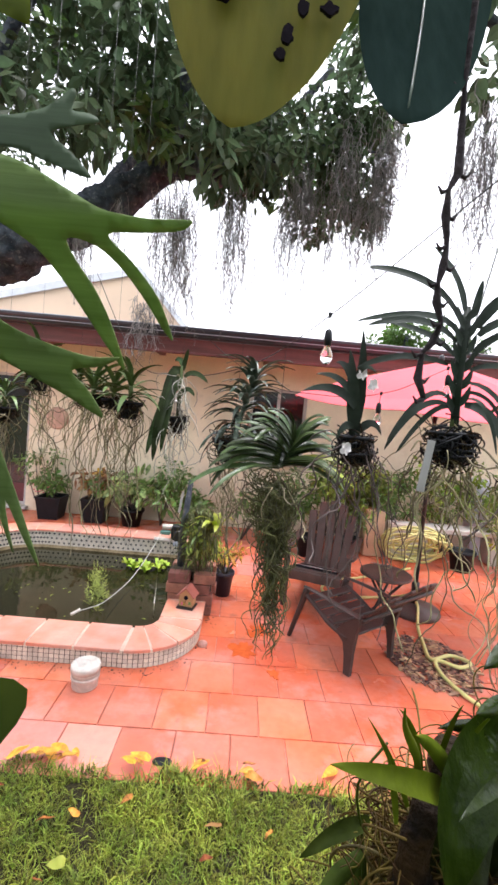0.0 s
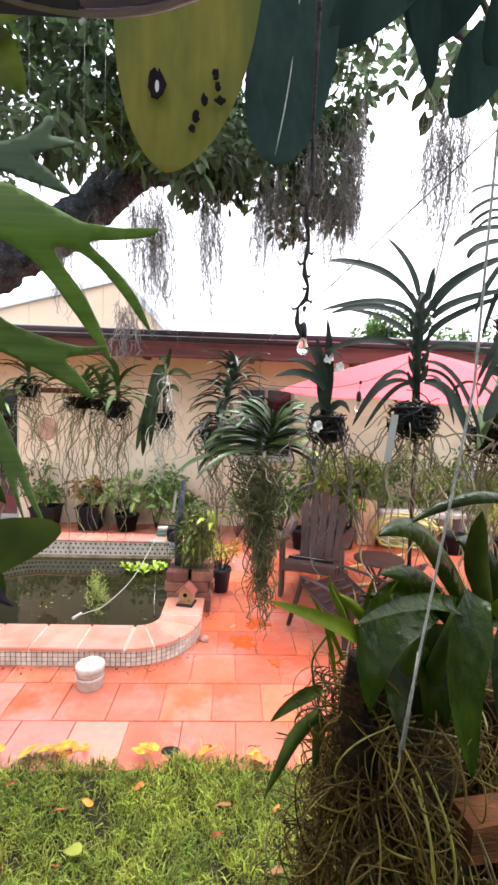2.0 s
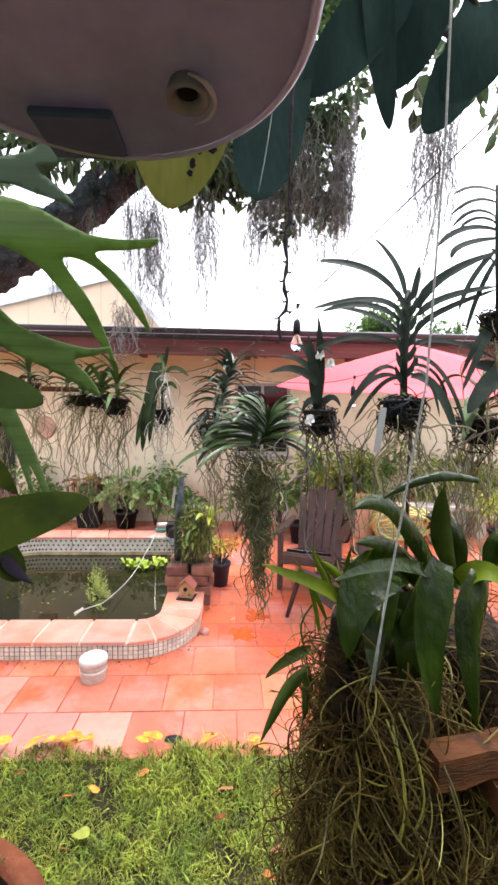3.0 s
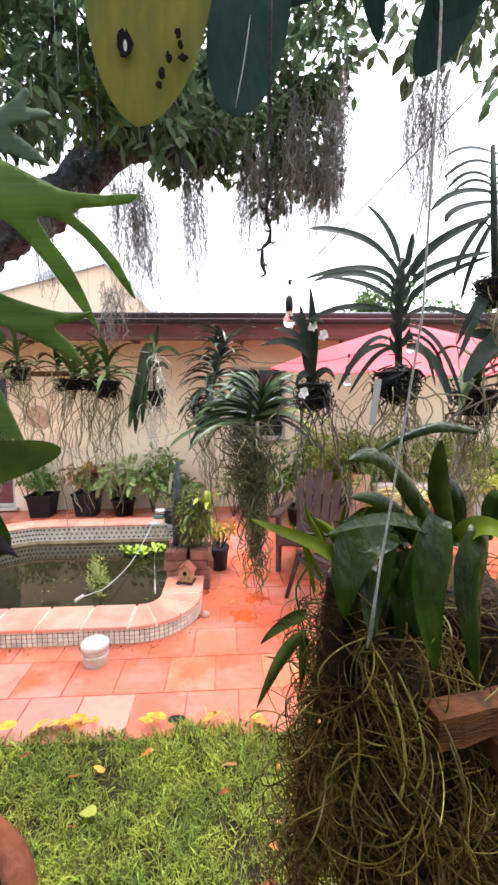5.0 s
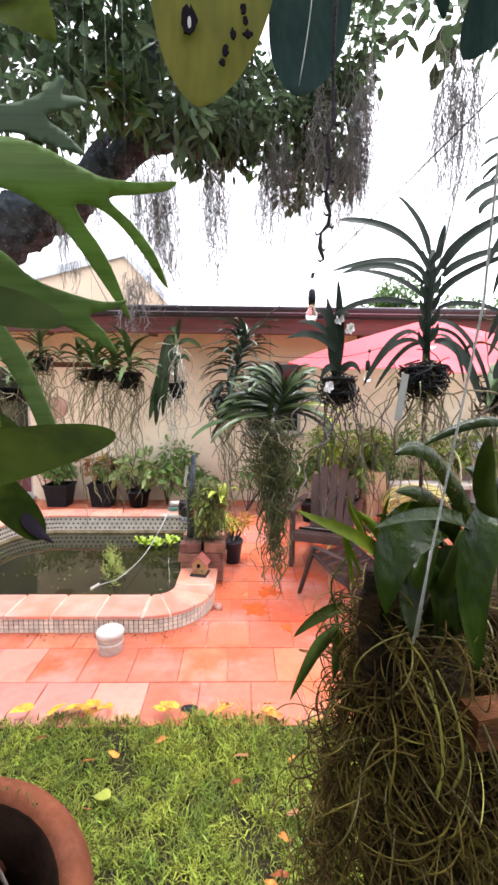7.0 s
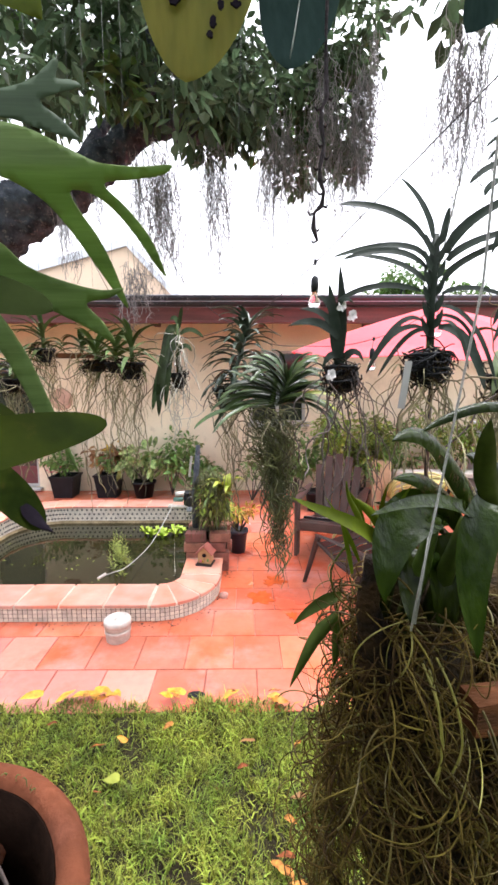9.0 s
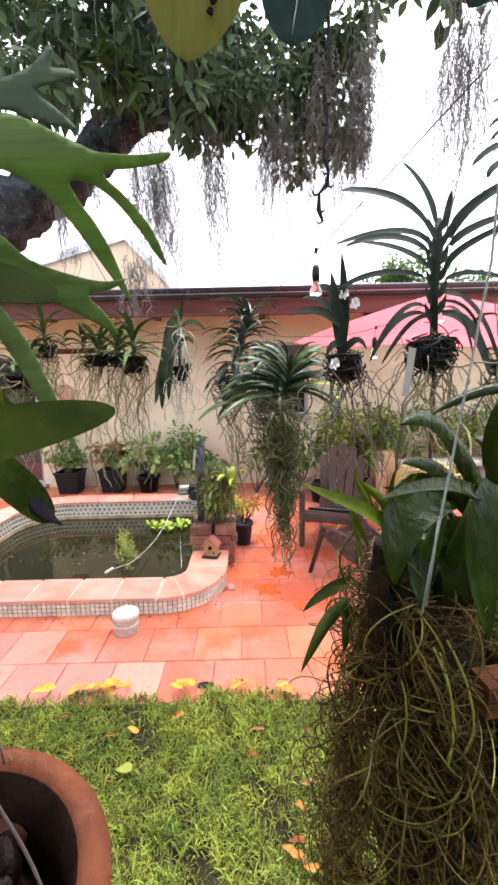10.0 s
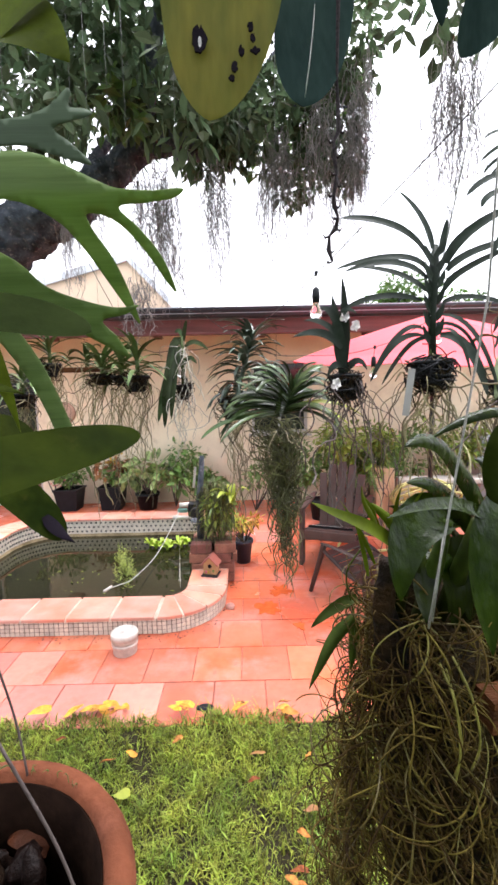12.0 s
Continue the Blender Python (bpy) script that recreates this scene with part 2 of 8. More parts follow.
M_LIME = mat("lime_leaf", (0.42, 0.48, 0.06), 0.45, 0.25, 6, 40, 0.0, rnd=0.3, through_light=0.4)
M_LIMESHRUB = mat("yellow_green_leaf", (0.26, 0.33, 0.05), 0.45, 0.3, 6, 40, 0.0, rnd=0.5, through_light=0.3, second=(0.10, 0.17, 0.03))
M_GOLD = mat("golden_croton_leaf", (0.55, 0.33, 0.04), 0.45, 0.3, 9, 40, 0.0, rnd=0.35, through_light=0.35)
M_REDLEAF = mat("russet_leaf", (0.28, 0.13, 0.05), 0.5, 0.3, 9, 40, 0.0, rnd=0.4, through_light=0.3)
M_VARIEG = mat("variegated_leaf", (0.40, 0.50, 0.20), 0.4, 0.3, 16, 40, 0.0, rnd=0.3, through_light=0.3, second=(0.10, 0.18, 0.05))
M_LETTUCE = mat("water_lettuce", (0.42, 0.56, 0.06), 0.5, 0.2, 20, 60, 0.05, rnd=0.25, through_light=0.4)
M_DEADLEAF = mat("fallen_yellow_leaf", (0.66, 0.34, 0.025), 0.55, 0.3, 30, 90, 0.05, rnd=0.35, through_light=0.2, second=(0.50, 0.20, 0.02))
M_DEADBROWN = mat("fallen_brown_leaf", (0.30, 0.115, 0.028), 0.65, 0.4, 60, 200, 0.1, rnd=0.4, second=(0.15, 0.05, 0.015), spec=0.15)
M_CHIP = mat("bark_chip", (0.25, 0.135, 0.09), 0.85, 0.4, 15, 90, 0.3, rnd=0.9)
M_TWIG = mat("dry_twig", (0.10, 0.075, 0.07), 0.8, 0.3, 30, 120, 0.3)
M_WIRE = mat("black_wire", (0.02, 0.02, 0.022), 0.5, 0.2)
M_ROPE = mat("grey_cord", (0.33, 0.33, 0.31), 0.7, 0.25, 60, 500, 0.4)
M_TAG = mat("plant_tag", (0.36, 0.36, 0.35), 0.5, 0.1)
M_FLOWER = mat("white_petal", (0.80, 0.78, 0.78), 0.6, 0.06, through_light=0.3)
M_PINKFLOWER = mat("pink_petal", (0.70, 0.16, 0.22), 0.6, 0.15, through_light=0.3)
M_POTPURPLE = mat("purple_grey_plastic", (0.34, 0.28, 0.37), 0.4, 0.2, 25, 200, 0.05, spec=0.3, through_light=0.4)
M_POTLIP = mat("pot_lip_plastic", (0.62, 0.50, 0.64), 0.25, 0.15, 25, 200, 0.05, through_light=0.4)
M_POTFOOT = mat("pot_foot_plastic", (0.075, 0.085, 0.20), 0.6, 0.2, 25, 200, 0.05, spec=0.05)
M_BASKETWOOD = mat("basket_wood", (0.115, 0.042, 0.014), 0.75, 0.4, 22, 160, 0.5, stretch=(0.4, 1, 3), second=(0.07, 0.028, 0.012), spec=0.15, stains=(((0.018, 0.013, 0.009), 26.0, 0.54, 0.66, 0.85),))

M_WATER = bpy.data.materials.new("pond_water")
M_WATER.use_nodes = True
_n, _l = M_WATER.node_tree.nodes, M_WATER.node_tree.links
_b = _n["Principled BSDF"]
_b.inputs["Base Color"].default_value = (0.030, 0.032, 0.014, 1)
_b.inputs["Roughness"].default_value, _b.inputs["IOR"].default_value = 0.03, 1.33
_noise, _bump = _n.new("ShaderNodeTexNoise"), _n.new("ShaderNodeBump")
_noise.inputs["Scale"].default_value = 7.0
_bump.inputs["Strength"].default_value, _bump.inputs["Distance"].default_value = 0.05, 0.02
_ramp = _n.new("ShaderNodeValToRGB")
_ramp.color_ramp.elements[0].color, _ramp.color_ramp.elements[1].color = (0.005, 0.005, 0.003, 1), (0.024, 0.023, 0.009, 1)
_murk = _n.new("ShaderNodeTexNoise")
_murk.inputs["Scale"].default_value = 2.5
_geo = _n.new("ShaderNodeNewGeometry")
for _t in (_noise, _murk):
    _l.new(_geo.outputs["Position"], _t.inputs["Vector"])
_l.new(_murk.outputs["Fac"], _ramp.inputs[0])
_l.new(_ramp.outputs[0], _b.inputs["Base Color"])
_l.new(_noise.outputs["Fac"], _bump.inputs["Height"])
_l.new(_bump.outputs[0], _b.inputs["Normal"])

M_GLASS = bpy.data.materials.new("clear_glass")
M_GLASS.use_nodes = True
_b = M_GLASS.node_tree.nodes["Principled BSDF"]
_b.inputs["Transmission Weight"].default_value, _b.inputs["Roughness"].default_value = 1.0, 0.02
_b.inputs["Base Color"].default_value = (0.95, 0.95, 0.95, 1)


# ---- shape helpers ----
R = random.Random(7)


class Geo:
    """Vertices and faces gathered piece by piece, then linked as one mesh."""

    def __init__(self):
        self.v, self.f = [], []

    def add(self, verts, faces, m=None):
        k = len(self.v)
        self.v += [tuple(m @ Vector(p)) if m else tuple(p) for p in verts]
        self.f += [tuple(i + k for i in q) for q in faces]
        return self

    def box(self, c, s, m=None, ch=0.0):
        x, y, z = (q / 2 for q in s)
        base = Matrix.Translation(c)
        if m is not None:
            base = m @ base
        if ch <= 0:
            vs = [(a * x, b * y, d * z) for a in (-1, 1) for b in (-1, 1) for d in (-1, 1)]
            return self.add(vs, [(0, 1, 3, 2), (4, 6, 7, 5), (0, 4, 5, 1), (2, 3, 7, 6), (0, 2, 6, 4), (1, 5, 7, 3)], base)
        vs, idx = [], {}
        for a in (-1, 1):
            for b in (-1, 1):
                for d in (-1, 1):
                    for ax in range(3):
                        p = [a * (x - ch), b * (y - ch), d * (z - ch)]
                        p[ax] = (a * x, b * y, d * z)[ax]
                        idx[a, b, d, ax] = len(vs)
                        vs.append(p)
        fs = []
        for ax in range(3):
            for s1 in (-1, 1):
                o = [i for i in range(3) if i != ax]
                ring = []
                for u, w in ((-1, -1), (1, -1), (1, 1), (-1, 1)):
                    k = [0, 0, 0]
                    k[ax], k[o[0]], k[o[1]] = s1, u, w
                    ring.append(idx[(*k, ax)])
                fs.append(tuple(ring if (s1 > 0) == (ax != 1) else reversed(ring)))
        for ax in range(3):
            o = [i for i in range(3) if i != ax]
            for u in (-1, 1):
                for w in (-1, 1):
                    q = []
                    for e in (-1, 1):
                        k = [0, 0, 0]
                        k[ax], k[o[0]], k[o[1]] = e, u, w
                        q.append((idx[(*k, o[0])], idx[(*k, o[1])]))
                    fs.append((q[0][0], q[1][0], q[1][1], q[0][1]))
        for a in (-1, 1):
            for b in (-1, 1):
                for d in (-1, 1):
                    fs.append(tuple(idx[a, b, d, ax] for ax in range(3)))
        return self.add(vs, fs, base)

    def tube(self, pts, rad, sides=6, caps=True):
        n = len(pts)
        pts = [Vector(p) for p in pts]
        rads = [rad] * n if not hasattr(rad, "__len__") else rad
        vs, fs, ref = [], [], Vector((0.31, 0.87, 0.37))
        for i, p in enumerate(pts):
            t = pts[min(i + 1, n - 1)] - pts[max(i - 1, 0)]
            t = t.normalized() if t.length > 1e-9 else Vector((0, 0, 1))
            s = ref - t * ref.dot(t)
            if s.length < 1e-3:
                s = t.orthogonal()
            s.normalize()
            ref = s
            u = t.cross(s)
            vs += [p + (s * math.cos(2 * math.pi * k / sides) + u * math.sin(2 * math.pi * k / sides)) * rads[i] for k in range(sides)]
        for i in range(n - 1):
            fs += [(i * sides + k, i * sides + (k + 1) % sides, (i + 1) * sides + (k + 1) % sides, (i + 1) * sides + k) for k in range(sides)]
        if caps:
            fs += [tuple(reversed(range(sides))), tuple(range((n - 1) * sides, n * sides))]
        return self.add(vs, fs)

    def lathe(self, profile, segs=24, m=None):
        """A profile of (radius, height) turned about z."""
        vs = [(r * math.cos(2 * math.pi * k / segs), r * math.sin(2 * math.pi * k / segs), z) for r, z in profile for k in range(segs)]
        fs = [(i * segs + k, i * segs + (k + 1) % segs, (i + 1) * segs + (k + 1) % segs, (i + 1) * segs + k)
              for i in range(len(profile) - 1) for k in range(segs)]
        if profile[0][0] > 0 and profile[0] != profile[-1]:
            k0 = (len(profile) - 1) * segs
            fs += [(k0 + k, k0 + (k + 1) % segs, (k + 1) % segs, k) for k in range(segs)]
        return self.add(vs, fs, m)

    def leaf(self, p0, p1, p2, width, fold=0.25, thick=0.0012, n=8, shape="strap", hint=(0, 0, 1), wave=0.0, phase=0.0):
        """A leaf along a curve from p0 over p1 to p2, with a midrib, a fold and a little thickness."""
        p0, p1, p2, hint = Vector(p0), Vector(p1), Vector(p2), Vector(hint)
        vs, fs = [], []
        for i in range(n + 1):
            s = 1 - (1 - i / n) ** 1.5 if n > 8 else i / n
            p = p0 * (1 - s) ** 2 + p1 * 2 * s * (1 - s) + p2 * s * s
            t = ((p1 - p0) * (1 - s) + (p2 - p1) * s)
            t = t.normalized() if t.length > 1e-9 else Vector((1, 0, 0))
            side = t.cross(hint)
            if side.length < 0.05:
                side = t.cross(Vector((0.3, 1, 0.1)))
            side.normalize()
            nor = side.cross(t).normalized()
            if shape == "strap":
                w = min(1, 0.55 + 2.5 * s) * (1 - s ** 5) ** 0.6
            elif shape == "oval":
                w = max(0, math.sin(math.pi * (0.04 + 0.96 * s) ** 0.85)) ** 0.75
            elif shape == "lance":
                w = max(0, math.sin(math.pi * min(1, 0.08 + 0.92 * s) ** 0.7)) ** 0.9
            elif shape == "blunt":
                w = min(1, 0.45 + 1.1 * s) * (1 - s ** 6) ** 0.5
            elif shape == "sword":
                w = min(1, 0.55 + 1.5 * s) * max(0, 1 - s ** 2.6) ** 0.8
            elif shape == "ovate":
                w = min(1, 0.5 + 1.3 * s) * max(0, 1 - s ** 4.2) ** 0.62
            elif shape == "lobe2":
                w = 0.75 + 0.25 * math.sin(math.pi * s) - 0.35 * s ** 3
            elif shape == "flare":
                w = 0.55 + 0.45 * s
            else:
                w = 1 - 0.93 * s ** 0.75
            w = max(w, 0.02) * width / 2
            if wave:
                p = p + nor * wave * math.sin(9 * s + phase)
            th = thick * (1 if 0 < i < n else 0.3)
            row = [p + side * w * u + nor * fold * w * u * u for u in (-1, -0.5, 0, 0.5, 1)]
            vs += [q + nor * th * h for q, h in zip(row, (0, 0.8, 1, 0.8, 0))] + [q - nor * th * h for q, h in zip(reversed(row), (0, 0.8, 1, 0.8, 0))]
        for i in range(n):
            a, b = i * 10, i * 10 + 10
            fs += [(a + k, a + k + 1, b + k + 1, b + k) for k in (0, 1, 2, 3, 5, 6, 7, 8)]
        return self.add(vs, fs)

    def prism(self, ring, z0, z1, m=None):
        n = len(ring)
        vs = [(x, y, z0) for x, y in ring] + [(x, y, z1) for x, y in ring]
        fs = [(k, (k + 1) % n, n + (k + 1) % n, n + k) for k in range(n)] + [tuple(reversed(range(n))), tuple(range(n, 2 * n))]
        return self.add(vs, fs, m)


def as_mesh(geo, name, material, smooth=True):
    me = bpy.data.meshes.new(name)
    me.from_pydata(geo.v, [], geo.f)
    me.materials.append(material)
    if smooth:
        me.shade_smooth()
    me.update()
    return me


def part(name, geo, material, parent=None, label="", smooth=True):
    """Links gathered geometry, in world places, as one mesh object under a thing or a part."""
    ob = new(name, geo if isinstance(geo, bpy.types.Mesh) else as_mesh(geo, name, material, smooth))
    if parent is not None:
        ob.parent = parent
        if parent.parent is None:
            ob.matrix_parent_inverse = Matrix.Translation(-parent.location)
    if label:
        ob["label"] = label
    return ob


def thing(name, place, label, category, group=""):
    ob = new(name)
    ob.empty_display_size = 0.05
    ob.location = place
    return tagged(ob, label, category, group)


def structure(name, geo, material, label, smooth=False):
    return tagged(part(name, geo, material, None, label, smooth), label, name.split("_")[0], "", "structure")


# ---- ground, patio, pond basin ----
POND = dict(x0=-2.70, x1=-0.45, y0=3.07, y1=5.20, r=dict(fr=0.16, br=0.20, bl=0.50, fl=0.50))
RIM, RIM_H, WATER_Z = 0.30, 0.13, -0.095


def pond_path(step=0.05):
    """Points of the basin's inner edge with their outward directions, anticlockwise from the front."""
    p, r = POND, POND["r"]
    out = []
    corners = [((p["x1"] - r["fr"], p["y0"] + r["fr"]), r["fr"], -90), ((p["x1"] - r["br"], p["y1"] - r["br"]), r["br"], 0),
               ((p["x0"] + r["bl"], p["y1"] - r["bl"]), r["bl"], 90), ((p["x0"] + r["fl"], p["y0"] + r["fl"]), r["fl"], 180)]
    for (cx, cy), rad, a0 in corners:
        k = max(4, int((rad + RIM) * math.pi / 2 / step))
        for i in range(k + 1):
            a = radians(a0 + 90 * i / k)
            out.append(((cx + rad * math.cos(a), cy + rad * math.sin(a)), (math.cos(a), math.sin(a))))
    return out


def make_dense():
    raw = pond_path(0.03)
    raw.append(raw[0])
    acc = [0.0]
    for (a, n), (b, m) in zip(raw, raw[1:]):
        acc.append(acc[-1] + math.hypot(b[0] + RIM * m[0] - a[0] - RIM * n[0], b[1] + RIM * m[1] - a[1] - RIM * n[1]))

    def at(dist, off):
        dist %= acc[-1]
        for i in range(len(acc) - 1):
            if acc[i + 1] >= dist:
                u = (dist - acc[i]) / max(1e-9, acc[i + 1] - acc[i])
                (a, n), (b, m) = raw[i], raw[i + 1]
                nx, ny = n[0] * (1 - u) + m[0] * u, n[1] * (1 - u) + m[1] * u
                q = math.hypot(nx, ny)
                return (a[0] * (1 - u) + b[0] * u + off * nx / q, a[1] * (1 - u) + b[1] * u + off * ny / q, math.atan2(ny, nx))
        return (raw[0][0][0], raw[0][0][1], 0.0)
    return at, acc[-1]


POND_DENSE, POND_LEN = make_dense()


def inside_pond(x, y, off):
    p = POND
    x0, x1, y0, y1 = p["x0"] - off, p["x1"] + off, p["y0"] - off, p["y1"] + off
    if not (x0 < x < x1 and y0 < y < y1):
        return False
    for (cx, cy, sx, sy, r) in ((p["x1"], p["y0"], 1, -1, p["r"]["fr"]), (p["x1"], p["y1"], 1, 1, p["r"]["br"]),
                                (p["x0"], p["y1"], -1, 1, p["r"]["bl"]), (p["x0"], p["y0"], -1, -1, p["r"]["fl"])):
        qx, qy = cx - sx * r, cy - sy * r
        if (x - qx) * sx > 0 and (y - qy) * sy > 0 and math.hypot(x - qx, y - qy) > r + off:
            return False
    return True


# the ground sheet to the horizon, with a hole under the patio and basin
g = Geo()
o, i_ = 600.0, [(-5.8, 1.90), (6.8, 1.90), (6.8, 6.9), (-5.8, 6.9)]
O = [(-o, -o), (o, -o), (o, o), (-o, o)]
g.add([(x, y, -0.03) for x, y in O] + [(x, y, -0.03) for x, y in i_], [(0, 1, 5, 4), (1, 2, 6, 5), (2, 3, 7, 6), (3, 0, 4, 7)])
structure("ground", g, M_GROUND, "grassy garden ground reaching to the horizon")

# the patio's bed with the basin cut out of it
g = Geo()
ring = [(POND_DENSE(POND_LEN * k / 96, 0.15)[:2]) for k in range(96)]
box = []
for x, y in ring:
    cx, cy = -1.575, 4.135
    dx, dy = x - cx, y - cy
    s = min((6.8 - cx) / dx if dx > 0 else (-5.8 - cx) / dx if dx < 0 else 1e9, (6.9 - cy) / dy if dy > 0 else (1.90 - cy) / dy if dy < 0 else 1e9)
    box.append((cx + dx * s, cy + dy * s))
for cxy in i_:
    k = min(range(96), key=lambda q: math.hypot(box[q][0] - cxy[0], box[q][1] - cxy[1]))
    box[k] = cxy
n = 96
g.add([(x, y, -0.008) for x, y in ring] + [(x, y, -0.008) for x, y in box] + [(x, y, -0.08) for x, y in box],
      [(k, n + k, n + (k + 1) % n, (k + 1) % n) for k in range(n)] + [(n + k, 2 * n + k, 2 * n + (k + 1) % n, n + (k + 1) % n) for k in range(n)])
patio = structure("patio", g, M_GROUT, "terracotta tiled patio with worn brown joints")

# soil under the lawn, gently uneven
g = Geo()
nx, ny = 60, 40
for j in range(ny + 1):
    for i in range(nx + 1):
        x, y = -4.5 + 9.5 * i / nx, -3.0 + 4.97 * j / ny
        g.v.append((x, y, -0.004 + 0.012 * noise.noise((x * 2, y * 2, 0)) - (0.03 if i in (0, nx) or j == 0 else 0)))
g.f = [(j * (nx + 1) + i, j * (nx + 1) + i + 1, (j + 1) * (nx + 1) + i + 1, (j + 1) * (nx + 1) + i) for j in range(ny) for i in range(nx)]
structure("lawn_soil", g, M_LAWNSOIL, "dark mossy soil under the lawn", True)

# grass blades: dense where the lawn is seen, thinner beside
rs = np.random.RandomState(3)


def blades(count, x0, x1, y0, y1, hmin, hmax, wid, fade=0.0):
    x, y = rs.uniform(x0, x1, count), rs.uniform(y0, y1, count)
    keep = (y < 1.965 + 0.05 * np.sin(x * 5.3) * np.sin(x * 13.1) + 0.03 * rs.rand(count))
    bare = np.sin(x * 6.1 + 1.3) * np.sin(y * 7.7 + 0.4) + 0.5 * np.sin(x * 17 + y * 11)
    keep &= (bare > -0.90) | (rs.rand(count) < 0.22)
    for bx_, by_, br_ in ((-0.158, 1.234, 0.070), (-0.10, 1.14, 0.055), (-0.27, 1.42, 0.035), (-0.20, 1.33, 0.035)):
        worn = np.exp(-(((x - bx_) ** 2 + 1.5 * (y - by_) ** 2) / br_ ** 2) ** 2) * (0.85 + 0.15 * np.sin(x * 60) * np.sin(y * 71))
        keep &= rs.rand(count) > worn
    if fade:
        keep &= rs.rand(count) < np.clip(np.minimum(np.minimum(x - x0, x1 - x), y - y0) / fade, 0, 1)
    tuft = np.sin(x * 23 + 2 * np.sin(y * 9)) * np.sin(y * 27 + 2 * np.sin(x * 11))
    keep &= rs.rand(count) < 0.60 + 0.48 * tuft
    x, y = x[keep], y[keep]
    k = len(x)
    h, a, lean = rs.uniform(hmin, hmax, k), rs.uniform(0, 2 * np.pi, k), rs.uniform(0.3, 1.5, k)
    dx, dy = np.cos(a), np.sin(a)
    w = wid * rs.uniform(0.6, 1.3, k)
    z = np.full(k, -0.01)
    sx, sy = -dy * w / 2, dx * w / 2
    P = [np.stack([x - sx, y - sy, z], 1), np.stack([x + sx, y + sy, z], 1)]
    m = lean * h * 0.45
    P += [np.stack([x + dx * m - sx * 0.8, y + dy * m - sy * 0.8, z + h * 0.62], 1), np.stack([x + dx * m + sx * 0.8, y + dy * m + sy * 0.8, z + h * 0.62], 1)]
    m2 = lean * h * 1.05
    P += [np.stack([x + dx * m2, y + dy * m2, z + h * (1.0 - 0.25 * lean)], 1)]
    V = np.stack(P, 1).reshape(-1, 3)
    base = np.arange(k)[:, None] * 5
    quads = np.concatenate([base + 0, base + 1, base + 3, base + 2], 1)
    tris = np.concatenate([base + 2, base + 3, base + 4], 1)
    return V, quads, tris


sets = [blades(185000, -1.95, 1.85, 0.75, 2.03, 0.018, 0.056, 0.0033, 0.4), blades(150000, -4.45, 4.9, -2.9, 2.03, 0.03, 0.065, 0.0080),
        blades(900, -0.35, 0.15, 1.72, 1.98, 0.06, 0.10, 0.005)]
vs, fs, k = [], [], 0
for V, Q, T in sets:
    vs += V.tolist()
    fs += (Q + k).tolist() + (T + k).tolist()
    k += len(V)
me = bpy.data.meshes.new("grass")
me.from_pydata(vs, [], fs)
me.materials.append(M_GRASS)
grass = tagged(new("grass", me), "green ragged lawn grass along the patio edge", "grass", "", "stuff")

# the basin: rim body, inside wall, floor, water, rim tiles, small wall tiles
pond = thing("fish_pond", (-1.575, 4.135, 0), "raised garden fish pond with terracotta coping and white mosaic sides", "pond")
n = 120
inner = [POND_DENSE(POND_LEN * k / n, 0.0) for k in range(n)]
inset = [POND_DENSE(POND_LEN * k / n, 0.012) for k in range(n)]
outer = [POND_DENSE(POND_LEN * k / n, RIM - 0.012) for k in range(n)]
g = Geo()
prof = [(outer, -0.05), (outer, RIM_H - 0.0028), (inset, RIM_H - 0.0028), (inset, -0.22)]
for path, z in prof:
    g.v += [(p[0], p[1], z) for p in path]
g.f = [(i * n + k, i * n + (k + 1) % n, (i + 1) * n + (k + 1) % n, (i + 1) * n + k) for i in range(3) for k in range(n)]
part("rim", g, M_GROUT_PALE, pond, "pale mortar rim")
g = Geo()
for path, z in ((inset, -0.22), (inset, -0.7)):
    g.v += [(p[0], p[1], z) for p in path]
g.f = [(k, n + k, n + (k + 1) % n, (k + 1) % n) for k in range(n)] + [tuple(range(n, 2 * n))]
part("basin", g, M_POND_INSIDE, pond, "algae-stained basin below the water")
g = Geo()
g.v = [(p[0], p[1], WATER_Z) for p in inset]
g.f = [tuple(range(n))]
part("water", g, M_WATER, pond, "murky green-brown still water")
# inside band of white tiles with dark dots, on the back and left sides
g = Geo()
for z in (-0.14, RIM_H - 0.012):
    g.v += [(p[0], p[1], z) for p in [POND_DENSE(POND_LEN * k / n, 0.006) for k in range(n)]]
g.f = [(k, (k + 1) % n, n + (k + 1) % n, n + k) for k in range(n)]
band = part("tile_band", g, M_MOSAIC, pond, "white tile band inside the pond")
g = Geo()
count = int(POND_LEN / 0.060)
for k in range(count):
    for row in range(3):
        x, y, a = POND_DENSE(POND_LEN * (k + 0.5 * (row % 2)) / count, 0.0045)
        t = Vector((-math.sin(a), math.cos(a), 0))
        c, r = Vector((x, y, -0.030 + 0.054 * row)), 0.0150
        q = [c - t * r, c + Vector((0, 0, -r)), c + t * r, c + Vector((0, 0, r))]
        nrm = Vector((-math.cos(a), -math.sin(a), 0)) * 0.003
        g.add(q + [p + nrm for p in q], [(4, 5, 6, 7), (0, 1, 5, 4), (1, 2, 6, 5), (2, 3, 7, 6), (3, 0, 4, 7)])
tagged(part("dots", g, M_DOT, pond, "small black dots set in the white tile band", False), kind="stuff")
